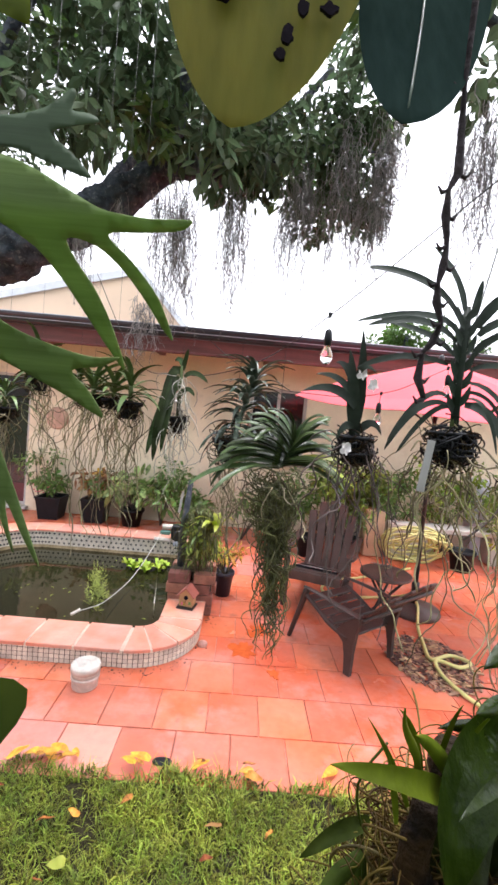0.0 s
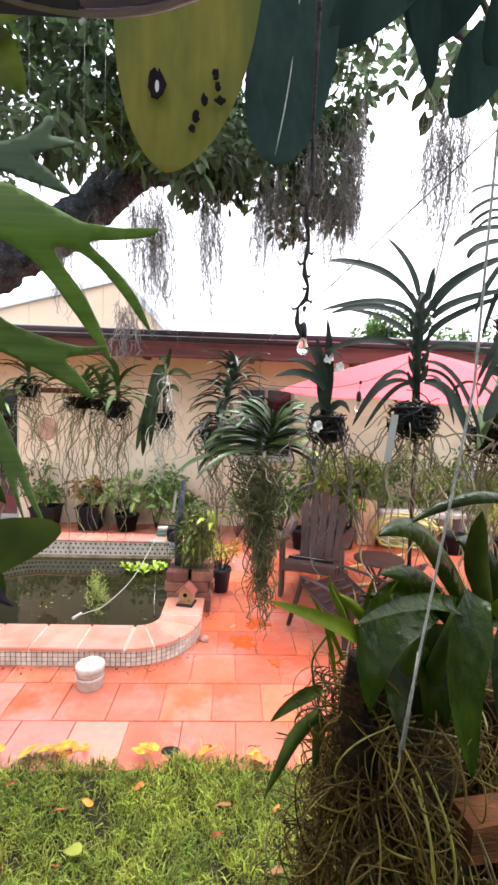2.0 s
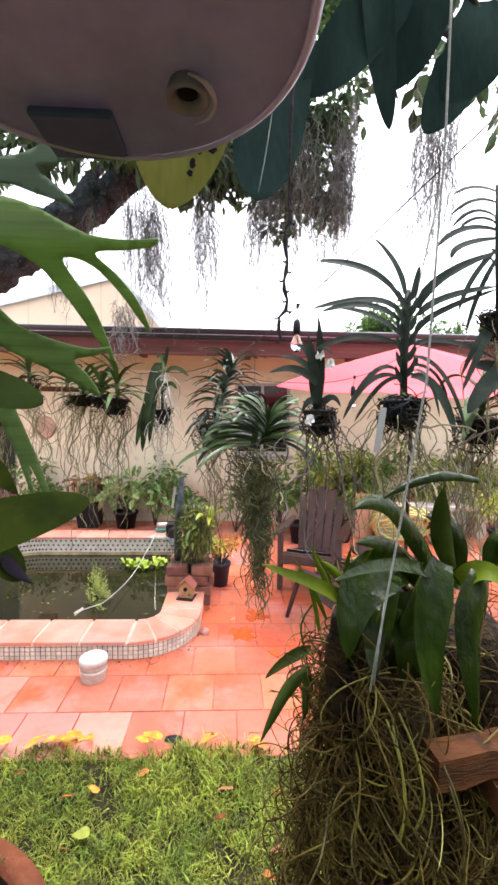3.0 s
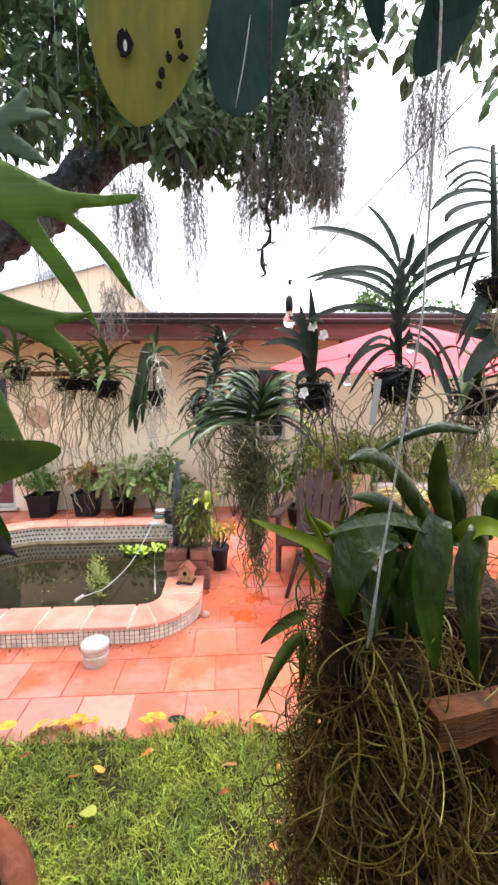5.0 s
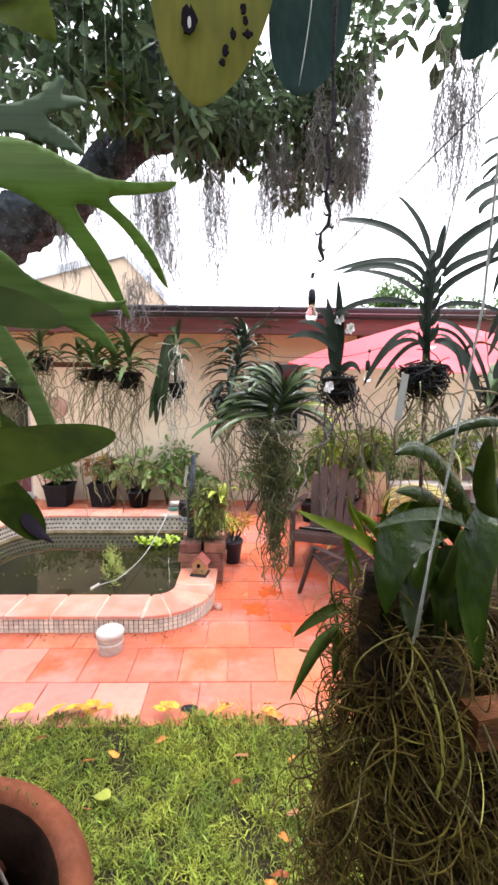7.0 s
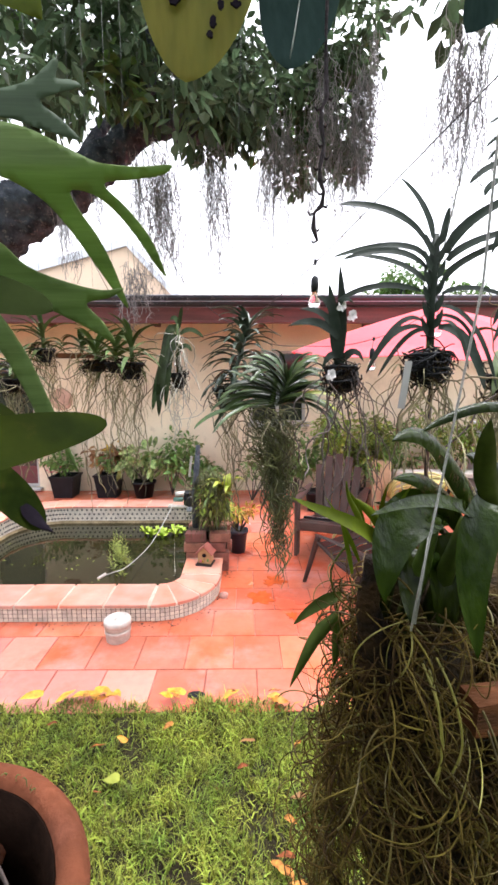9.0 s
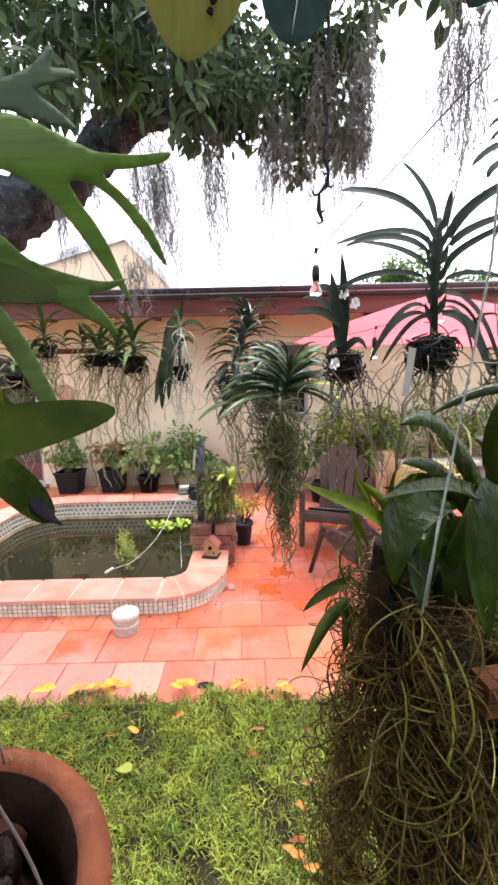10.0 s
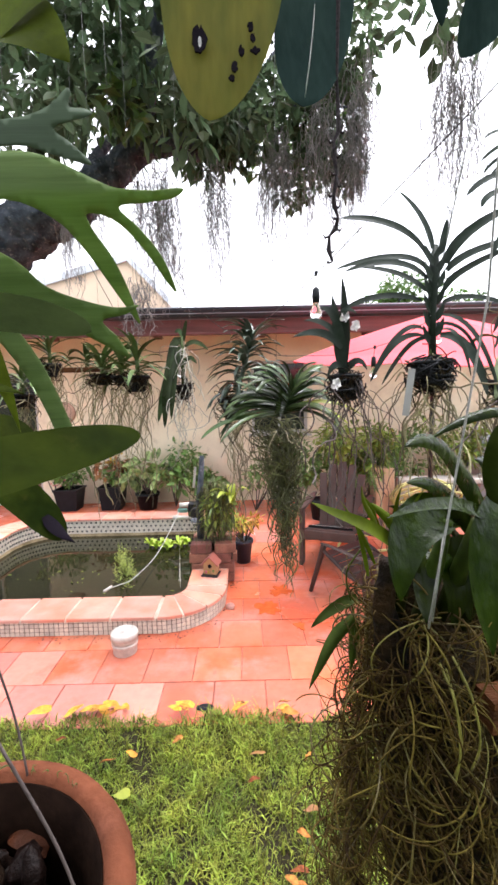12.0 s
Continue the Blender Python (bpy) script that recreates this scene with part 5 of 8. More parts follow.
chips = Geo()
for _ in range(620):
    a, q = R.uniform(0, 6.283), math.sqrt(R.random())
    x, y = 1.60 + 0.31 * q * math.cos(a), 3.13 + 0.37 * q * math.sin(a)
    m = Matrix.Translation((x, y, 0.008 + 0.016 * R.random() * (1.2 - q))) @ Euler((R.uniform(-0.3, 0.3), R.uniform(-0.3, 0.3), R.uniform(0, 6.28))).to_matrix().to_4x4()
    chips.box((0, 0, 0), (R.uniform(0.03, 0.085), R.uniform(0.010, 0.026), R.uniform(0.004, 0.008)), m)
tagged(part("bark_chips", chips, M_CHIP, None, smooth=False), "patch of loose brown bark chips on the tiles", "bark chips", "", "stuff")

magz = thing("folded_cable", CHAIR_AT @ Vector((0.0, -0.2, 0.37)), "black tools and cable lying on the chair seat", "tools")
for k in range(4):
    part("rod", Geo().tube([CHAIR_AT @ Vector((-0.21 + 0.02 * k, -0.29 + 0.055 * k, 0.390 - 0.012 * k)), CHAIR_AT @ Vector((0.20 - 0.03 * k, -0.28 + 0.05 * k, 0.388 - 0.012 * k))], 0.011, 8), M_BLACK if k != 1 else M_PIPE, magz)


# ---- pots and planting along the wall ----
def square_pot(place, w, h, label, mt=M_BLACK):
    pt = thing("plant_pot", place, label, "pot", "pots along the wall")
    g = Geo()
    prof = [(0.78, 0.0), (1.0, h), (1.08, h), (1.08, h + 0.025), (0.92, h + 0.025), (0.9, h - 0.03)]
    a = w / 2
    for s, z in prof:
        g.v += [(place[0] + sx * a * s, place[1] + sy * a * s, place[2] + z) for sx, sy in ((-1, -1), (1, -1), (1, 1), (-1, 1))]
    g.f = [(i * 4 + k, i * 4 + (k + 1) % 4, (i + 1) * 4 + (k + 1) % 4, (i + 1) * 4 + k) for i in range(len(prof) - 1) for k in range(4)] + [(3, 2, 1, 0)]
    part("wall", g, mt, pt, "", False)
    q = Geo()
    q.v = [(place[0] + sx * a * 0.9, place[1] + sy * a * 0.9, place[2] + h - 0.03) for sx, sy in ((-1, -1), (1, -1), (1, 1), (-1, 1))]
    q.f = [(0, 1, 2, 3)]
    part("soil", q, M_SOIL, pt)
    return pt


def round_pot(place, r, h, label, mt=M_BLACK):
    pt = thing("plant_pot", place, label, "pot", "pots along the wall")
    part("wall", Geo().lathe([(0.0, 0.0), (r * 0.72, 0.0), (r * 0.95, h * 0.86), (r * 1.04, h * 0.86), (r * 1.06, h), (r * 0.94, h), (r * 0.9, h * 0.9), (0.0, h * 0.9)], 22, Matrix.Translation(place)), mt, pt)
    return pt


def shrub(place, r, label, mt, n=160, lmin=0.06, lmax=0.12, ratio=0.45, stems=6, name="potted_plant", cat="plant", tall=1.0):
    sp = thing(name, place, label, cat, "planting by the house")
    c = Vector(place)
    g = Geo()
    ends = []
    for k in range(stems):
        e = c + Vector((R.gauss(0, r * 0.5), R.gauss(0, r * 0.4), r * tall * R.uniform(0.7, 1.5)))
        g.tube([c, (c + e) / 2 + Vector((R.gauss(0, 0.02), R.gauss(0, 0.02), 0.03)), e], [0.009, 0.007, 0.004], 5)
        ends.append(tuple(e))
    tagged(part("stem_tangle", g, M_TWIG, sp), kind="stuff")
    part("foliage", leaf_cloud(R, n, clumps(ends, r * 0.55), lmin, lmax, ratio, 0.35), mt, sp, "", False)
    return sp


square_pot((-2.62, 6.2, 0), 0.34, 0.30, "square black plastic pot against the stucco wall")
shrub((-2.62, 6.2, 0.28), 0.20, "small green shrub with red flowers in a black pot", M_SHRUB, 260, 0.06, 0.11)
shrub((-2.85, 6.34, 0.0), 0.32, "slender young tree with grey-green leaves by the wall", M_SHRUB, 300, 0.05, 0.09, 0.5, 6, tall=2.1)
g = Geo()
for _ in range(10):
    p = Vector((-2.7 + R.uniform(-0.15, 0.1), 6.05, 0.36 + R.uniform(0, 0.12)))
    bl = Geo().lathe([(0, 0), (0.02, 0.008), (0, 0.02)], 7, Matrix.Translation(p))
    tagged(part("red_blossom", bl, M_PINKFLOWER, None), "small red blossom on the potted green shrub", "flower", "red blossoms")
square_pot((-1.98, 6.2, 0), 0.34, 0.32, "square black plastic pot against the stucco wall")
shrub((-1.98, 6.2, 0.30), 0.25, "croton with russet and golden leaves in a black pot", M_REDLEAF, 190, 0.09, 0.15, 0.35)
shrub((-1.93, 6.18, 0.36), 0.2, "green leafy plant with golden tips in a black pot", M_SHRUB, 170, 0.08, 0.13, 0.4)
shrub((-1.90, 6.22, 0.62), 0.12, "golden leaf tips of the croton", M_GOLD, 26, 0.07, 0.11, 0.35, 3)
round_pot((-1.45, 6.15, 0), 0.17, 0.24, "round dark plastic pot by the wall")
shrub((-1.45, 6.15, 0.22), 0.27, "cream and green variegated dumb cane in a dark pot", M_VARIEG, 120, 0.17, 0.26, 0.42, 10, tall=1.1)
shrub((-1.05, 6.25, 0.0), 0.42, "tall green shrub behind the pond spout", M_SHRUB, 480, 0.07, 0.13, 0.4, 9, tall=1.4)
shrub((-0.55, 5.9, 0.0), 0.35, "dense green planting behind the pond", M_SHRUB, 480, 0.08, 0.15, 0.4, 9, tall=1.3)
round_pot((-0.02, 4.04, 0), 0.098, 0.23, "small dark blue pot beside the brick planter", mat("blue_black_pot", (0.02, 0.025, 0.045), 0.4))
shrub((-0.03, 4.05, 0.20), 0.15, "yellow-leaved croton in a dark pot", M_LIME, 150, 0.04, 0.08, 0.28, 8, tall=1.2)
shrub((0.0, 4.03, 0.20), 0.15, "golden orange croton leaves", M_GOLD, 150, 0.04, 0.08, 0.28, 6, tall=1.0)
shrub((0.15, 5.9, 0.0), 0.35, "low green planting below the window", M_SHRUB, 220, 0.06, 0.12, 0.4, 6, tall=1.2)
for x, y, r, mt, lab in ((0.75, 5.75, 0.33, M_SHRUB, "green shrub behind the slatted chair"), (1.35, 5.8, 0.42, M_LIMESHRUB, "lime-yellow leafy shrub by the house wall"), (1.75, 5.95, 0.40, M_LIMESHRUB, "lime-yellow leafy shrub by the house wall"),
                         (2.15, 6.0, 0.36, M_SHRUB, "green shrub by the house wall"), (3.0, 6.0, 0.42, M_LIMESHRUB, "bright feathery palm-like shrub"), (3.7, 5.6, 0.35, M_LIMESHRUB, "lime-green shrub at the patio edge"), (4.4, 5.8, 0.45, M_SHRUB, "dark green shrub at the patio edge")):
    shrub((x, y, 0.0), r, lab, mt, 900, 0.06, 0.13, 0.34, 14, "garden_shrub", "shrub", 1.9)
for x, y in ((1.0, 5.45), (1.55, 5.5), (2.95, 5.35), (3.5, 5.1)):
    round_pot((x, y, 0), 0.16, 0.26, "dark round pot among the shrubs")
shrub((1.15, 5.4, 0.2), 0.2, "russet ornamental plant in a dark pot", M_REDLEAF, 120, 0.05, 0.09, 0.3, 5)
shrub((1.55, 5.5, 0.22), 0.2, "dark green plant in a dark pot", M_SHRUB, 120, 0.06, 0.1, 0.35, 5)
shrub((3.5, 5.1, 0.22), 0.28, "yellow-green leafy plant in a dark pot", M_LIME, 160, 0.06, 0.11, 0.3, 6)
pb = thing("planter_box", (1.90, 5.72, 0), "cream square planter box beside the hose", "planter")
part("body", Geo().box((1.90, 5.75, 0.31), (0.26, 0.26, 0.62), None, 0.012), M_PLANTER_CREAM, pb, "", False)
bench = thing("stone_bench", (3.2, 5.75, 0), "pale stone bench under the shrubs", "bench")
part("seat", Geo().box((3.1, 5.75, 0.42), (1.3, 0.34, 0.07), None, 0.012), M_STONE, bench, "", False)
for x in (2.65, 3.55):
    part("leg", Geo().box((x, 5.75, 0.19), (0.14, 0.28, 0.38), None, 0.01), M_STONE, bench, "", False)
bx = thing("white_box", (3.55, 6.1, 0.0), "pale lavender utility box near the wall", "box")
part("body", Geo().box((3.55, 6.2, 0.55), (0.22, 0.25, 1.1), None, 0.015), mat("pale_box", (0.62, 0.62, 0.72), 0.5, 0.08), bx, "", False)

plaque = thing("wall_plaque", (-2.75, WALL_Y, 1.43), "round pale relief plaque on the stucco wall", "plaque")
part("disc", Geo().lathe([(0.0, 0.0), (0.16, 0.0), (0.17, 0.012), (0.15, 0.03), (0.11, 0.025), (0.06, 0.045), (0.0, 0.05)], 24, Matrix.Translation((-2.75, WALL_Y, 1.43)) @ Matrix.Rotation(radians(90), 4, 'X')), mat("plaque_clay", (0.55, 0.36, 0.28), 0.8), plaque)


# ---- far trees beyond the roof ----
def far_tree(place, r, h):
    t = thing("far_tree", place, "light green tree standing beyond the house roof", "tree", "trees beyond the roof")
    part("trunk", Geo().tube([place, (place[0] + 0.1, place[1], h - r * 0.6)], [0.16, 0.09], 8), M_BARK, t)
    c = [(place[0] + R.gauss(0, r * 0.5), place[1] + R.gauss(0, r * 0.4), h - r * 0.75 + R.gauss(0, r * 0.28)) for _ in range(16)]
    part("crown", leaf_cloud(R, 1500, clumps(c, r * 0.42), 0.12, 0.24, 0.5, 0.2), M_TREELEAF_LIGHT, t, "", False)


far_tree((5.7, 16.0, -0.03), 1.1, 5.95)
far_tree((8.6, 16.0, -0.03), 1.0, 5.15)
far_tree((10.5, 16.5, -0.03), 1.4, 5.3)


# ---- hanging orchids ----
def root_path(rnd, p, length, spread, curl, step=0.02, fall=0.4, axis=None, freq=28.0):
    """A wandering path that falls, curls and, with an axis, keeps near it."""
    p = Vector(p)
    a = rnd.uniform(0, 6.283)
    d = Vector((math.cos(a) * spread, math.sin(a) * spread, rnd.uniform(-0.6, 0.2))).normalized()
    pts, s0 = [p.copy()], rnd.uniform(0, 900)
    for k in range(max(4, int(length / step))):
        w = noise.noise_vector((s0 + k * step * freq, s0 * 0.37, 0.5))
        d = d * 0.8 + Vector(w) * curl + Vector((0, 0, -fall * 0.5))
        if axis is not None:
            d += Vector((axis[0] - p.x, axis[1] - p.y, 0)) * axis[2]
        d.normalize()
        p = p + d * step
        pts.append(p.copy())
    return pts


def net_basket(owner, c, r, h):
    prof = [(r * 0.55, 0), (r * 0.72, h * 0.5), (r, h)]
    hoops = [Geo().tube([(c[0] + q * math.cos(a), c[1] + q * math.sin(a), c[2] + z) for a in [2 * math.pi * k / 14 for k in range(15)]], 0.004, 5, False) for q, z in prof]
    b = part("basket", hoops[2], M_BLACK, owner, "black plastic net basket")
    for g in hoops[:2]:
        part("hoop", g, M_BLACK, b)
    for k in range(14):
        a = 2 * math.pi * k / 14
        part("bar", Geo().tube([(c[0] + q * math.cos(a), c[1] + q * math.sin(a), c[2] + z) for q, z in prof], 0.0035, 4, False), M_BLACK, b)
    core = Geo().lathe([(0, 0.003), (r * 0.5, 0.003), (r * 0.66, h * 0.5), (r * 0.92, h * 0.93), (r * 0.4, h * 1.1), (0, h * 1.15)], 14, Matrix.Translation(c))
    core.v = [tuple(Vector(v) + Vector((noise.noise(Vector(v) * 60), noise.noise(Vector(v) * 60 + Vector((9, 0, 0))), 0)) * 0.006) for v in core.v]
    part("bark_filling", core, M_SPOT, b, "dark bark chunks")
    g = Geo()
    rnd = random.Random(int(c[0] * 1000))
    for k in range(44):
        a0, h0, q0 = rnd.uniform(0, 6.28), rnd.uniform(-0.1, 1.1) * h, rnd.uniform(1.0, 1.3)
        sw, dz = rnd.uniform(0.6, 1.8) * rnd.choice((-1, 1)), rnd.gauss(0, 0.5) * h
        g.tube([(c[0] + r * q0 * math.cos(a0 + sw * t) * (0.85 + 0.25 * math.sin(3 * t + k)), c[1] + r * q0 * math.sin(a0 + sw * t), c[2] + h0 + dz * t + 0.2 * h * math.sin(4 * t + k)) for t in [u / 7 for u in range(8)]], 0.0013, 4)
    tagged(part("root_wrap", g, M_WETBARK if len(owner.children) % 2 else M_TWIG, owner, "dark roots wound round the basket"), kind="stuff")
    return b


def orchid(place, label, seed, n_leaf=14, L=0.2, W=0.026, stem=0.10, droop=0.6, n_root=40, rl=0.3, spread=0.5, curl=0.25, basket=(0.04, 0.055),
           mt=M_VANDA, root_mt=M_ROOT, rr=0.0010, fall=0.62, hang=None, fan=None, lean=(0, 0), fountain=False, low_el=8, high_el=74, gather=3.2):
    """An orchid in a hanging basket: place is the basket's rim centre."""
    rnd = random.Random(seed)
    place = Vector(place)
    ob = thing("hanging_orchid", place, label, "orchid", "hanging orchids")
    if basket:
        net_basket(ob, (place.x, place.y, place.z - basket[1]), basket[0], basket[1])
    top = place + Vector((lean[0], lean[1], stem))
    part("stem", Geo().tube([place - Vector((0, 0, 0.01)), (place + top) / 2, top], [0.008, 0.008, 0.005], 7), mt, ob)
    for k in range(n_leaf):
        s = (k + 0.5) / n_leaf
        p0 = place.lerp(top, s)
        a = (fan if fan is not None else rnd.uniform(0, 6.28)) + math.pi * (k % 2) + rnd.gauss(0, 0.35 if fan is not None else 0.5)
        ln = L * rnd.uniform(0.7, 1.1) * (1.1 - 0.35 * s)
        up = 0.25 + 0.75 * s
        d = Vector((math.cos(a), math.sin(a), 0))
        if fountain:
            ln = L * rnd.uniform(0.75, 1.1)
            el = radians(low_el + (high_el - low_el) * s ** 1.2 + rnd.gauss(0, 8))
            d = Vector((math.cos(a), 0.75 * math.sin(a), 0))
            p1 = p0 + (d * math.cos(el) + Vector((0, 0, math.sin(el)))) * ln * 0.55
            p2 = p1 + (d * math.cos(el - droop) + Vector((0, 0, math.sin(el - droop)))) * ln * 0.5
            part("leaf", Geo().leaf(p0, p1, p2, W * rnd.uniform(0.8, 1.15), 0.3, 0.0012, 9, "sword"), mt, ob)
            continue
        p1 = p0 + d * ln * 0.45 + Vector((0, 0, ln * up * 0.75))
        p2 = p0 + d * ln * (0.95 - 0.3 * s) + Vector((0, 0, ln * (up * 0.9 - droop)))
        part("leaf", Geo().leaf(p0, p1, p2, W * rnd.uniform(0.8, 1.15), 0.35, 0.0012, 9, "strap"), mt, ob)
    g = Geo()
    bundles = [(rnd.gauss(0, 0.022), rnd.gauss(0, 0.022)) for _ in range(3)]
    for k in range(n_root):
        st = place + Vector((rnd.gauss(0, 0.018), rnd.gauss(0, 0.018), rnd.uniform(-0.05, 0.02)))
        b_ = bundles[k % len(bundles)]
        pts = root_path(rnd, st, rl * (0.30 + 1.15 * rnd.random() ** 1.3), spread * 0.8, curl * rnd.uniform(2.0, 4.2), 0.013, fall * rnd.uniform(0.6, 1.0), (place.x + b_[0], place.y + b_[1], gather), 40.0)
        q = rr * rnd.uniform(0.7, 1.9)
        g.tube(pts, [q] * (len(pts) - 1) + [q * 0.5], 4)
    if n_root:
        tagged(part("root_tangle", g, root_mt, ob, "long bare aerial roots"), kind="stuff")
    if hang:
        part("hanger", Geo().tube([place - Vector((0, 0, 0.01)), hang], 0.0005, 4), M_WIRE, ob, "thin wire hanger")
    return ob


OL = "strap-leaved orchid in a black basket, trailing grey roots"
orchid((-0.50, 1.62, 1.72), "bushy strap-leaved orchid in a shallow black basket, trailing dense roots", 11, 22, 0.19, 0.024, 0.05, 1.1, 28, 0.46, 0.35, 0.20, fountain=True, mt=M_VANDA_GREEN, basket= (0.045, 0.03), hang=(-0.5, 1.62, 3.2))
orchid((-0.42, 1.60, 1.715), "bushy strap-leaved orchid in a shallow black basket, trailing dense roots", 12, 18, 0.17, 0.024, 0.06, 1.1, 22, 0.42, 0.4, 0.20, fountain=True, mt=M_VANDA_GREEN, basket= (0.04, 0.03), hang=(-0.42, 1.6, 3.2))
orchid((-0.335, 1.50, 1.71), OL, 13, 16, 0.18, 0.020, 0.08, 1.0, 30, 0.36, 0.7, 0.2, (0.038, 0.05), fountain=True, hang=(-0.335, 1.5, 3.2))
orchid((-0.74, 1.72, 1.775), "leafy green orchid hanging behind the staghorn fern", 24, 24, 0.17, 0.022, 0.08, 1.0, 30, 0.34, 0.5, 0.25, (0.04, 0.045), mt=M_VANDA, fountain=True, hang=(-0.74, 1.72, 3.2))
o14 = orchid((-0.175, 1.50, 1.675), "orchid with long drooping leaves in a small black basket, white roots", 14, 0, n_root=26, rl=0.27, spread=0.4, curl=0.3, stem=0.17, basket=(0.028, 0.045), root_mt=M_ROOT_PALE, hang=(-0.17, 1.5, 3.2))
for p0, p1, p2, w in (((-0.182, 1.5, 1.80), (-0.225, 1.47, 1.79), (-0.242, 1.47, 1.529), 0.034), ((-0.180, 1.5, 1.78), (-0.222, 1.48, 1.76), (-0.264, 1.47, 1.549), 0.030), ((-0.180, 1.5, 1.79), (-0.200, 1.48, 1.84), (-0.218, 1.47, 1.560), 0.032),
                      ((-0.176, 1.5, 1.82), (-0.205, 1.49, 1.88), (-0.234, 1.48, 1.640), 0.030), ((-0.170, 1.5, 1.83), (-0.165, 1.50, 1.87), (-0.156, 1.49, 1.90), 0.014), ((-0.165, 1.5, 1.81), (-0.130, 1.49, 1.845), (-0.084, 1.48, 1.795), 0.016),
                      ((-0.172, 1.5, 1.84), (-0.182, 1.51, 1.88), (-0.20, 1.51, 1.86), 0.015), ((-0.170, 1.5, 1.75), (-0.15, 1.49, 1.79), (-0.125, 1.48, 1.75), 0.016)):
    part("leaf", Geo().leaf(p0, p1, p2, w, 0.3, 0.0014, 10, "strap", (0, -1, 0.2)), M_VANDA_MID, o14)
g, rnd = Geo(), random.Random(141)
for k in range(26):
    st = (-0.173 + rnd.gauss(0, 0.008), 1.492 + rnd.gauss(0, 0.006), rnd.uniform(1.68, 1.84))
    pts = root_path(rnd, st, rnd.uniform(0.06, 0.20), 0.5, 0.55, 0.012, 0.45, (-0.172, 1.49, 2.5), 40.0)
    g.tube(pts, rnd.uniform(0.0010, 0.0020), 5)
g.tube(smooth_path([(-0.172, 1.49, 1.69), (-0.15, 1.48, 1.70), (-0.115, 1.48, 1.66), (-0.101, 1.48, 1.62)], 4), 0.0016, 5).tube(smooth_path([(-0.205, 1.48, 1.515), (-0.16, 1.47, 1.52), (-0.10, 1.46, 1.535), (-0.061, 1.45, 1.582)], 4), 0.0013, 5)
tagged(part("white_tangle", g, M_ROOT_PALE, o14, "thick white roots clinging to the stem"), kind="stuff")
orchid((-0.77, 1.55, 1.655), "small arching orchid hanging near the door, with pale roots", 15, 30, 0.17, 0.015, 0.06, 1.5, 34, 0.32, 0.5, 0.25, (0.04, 0.04), mt=M_VANDA_GREEN, fountain=True, high_el=60, hang=(-0.75, 1.55, 3.2))
orchid((0.01, 1.36, 1.625), "large grey-green many-leaved orchid climbing its hanger", 16, 90, 0.150, 0.019, 0.20, 1.3, 40, 0.3, 0.6, 0.22, (0.055, 0.06), mt=M_VANDA_PALE, lean=(0.06, 0.0), fountain=True, low_el=0, high_el=60, hang=(0.07, 1.36, 3.2))
o17 = orchid((0.128, 1.16, 1.590), "large fan-leaved orchid with a thick beard of green curling roots", 17, 0, n_root=0, basket=None, mt=M_VANDA, hang=(0.14, 1.16, 3.2), stem=0.08, lean=(0.02, 0))
rnd = random.Random(171)
for k in range(48):
    s_ = (k + 0.5) / 48
    p0 = Vector((0.140, 1.16, 1.575)).lerp(Vector((0.175, 1.155, 1.655)), s_)
    left_ = k % 2 == 0
    a = (math.pi if left_ else 0.0) + rnd.gauss(0, 0.42) + (0.10 if left_ else -0.10)
    el = radians(14 + 54 * s_ ** 1.3 + rnd.gauss(0, 7))
    ln = (0.235 if left_ else 0.205) * (1.0 - 0.45 * s_) * rnd.uniform(0.85, 1.1)
    d = Vector((math.cos(a), 0.8 * math.sin(a), 0))
    p1 = p0 + (d * math.cos(el) + Vector((0, 0, math.sin(el)))) * ln * 0.62
    p2 = p0 + d * ln * rnd.uniform(0.86, 1.0) * (1 - 0.25 * s_) + Vector((0, 0, ln * (-0.38 + 0.98 * s_ + rnd.gauss(0, 0.09))))
    p2.z = max(p2.z, 1.520)
    part("leaf", Geo().leaf(p0, p1, p2, rnd.uniform(0.013, 0.020), 0.4, 0.0012, 11, "strap", (0.1 * math.cos(a), -0.5, 0.85)), M_VANDA if k % 4 == 1 else M_VANDA_MID, o17)
for p0, p1, p2, w in (((0.16, 1.16, 1.60), (0.27, 1.12, 1.64), (0.352, 1.10, 1.575), 0.015), ((0.16, 1.16, 1.595), (0.25, 1.10, 1.62), (0.315, 1.08, 1.55), 0.015)):
    part("leaf", Geo().leaf(p0, p1, p2, w, 0.3, 0.0012, 10, "sword", (0, -0.7, 0.7)), M_LIME, o17, "yellowing leaf")
rnd = random.Random(31)
beard = thing("orchid_root_beard", (0.135, 1.16, 1.55), "dense hanging beard of tangled green orchid roots", "roots")
g = Geo()
for k in range(250):
    st = (0.122 + rnd.gauss(0, 0.036), 1.16 + rnd.gauss(0, 0.03), 1.53 + rnd.uniform(-0.10, 0.04))
    pts = root_path(rnd, st, 0.10 + 0.44 * rnd.random() ** 1.4, 0.3, 0.95, 0.011, 0.55, (0.146, 1.16, 6.5), 34.0)
    r_ = rnd.uniform(0.0008, 0.0017)
    g.tube(pts, [r_] * (len(pts) - 1) + [r_ * 0.5], 4)
tagged(part("root_tangle", g, M_ROOT_GREEN, beard), kind="stuff")
g = Geo()
for k in range(10):
    st = (0.128 + rnd.gauss(0, 0.03), 1.14 + rnd.gauss(0, 0.03), 1.56 + rnd.uniform(-0.04, 0.03))
    pts = root_path(rnd, st, rnd.uniform(0.12, 0.3), 0.6, 0.9, 0.014)
    g.tube(pts, [0.0011] * (len(pts) - 1) + [0.0006], 5)
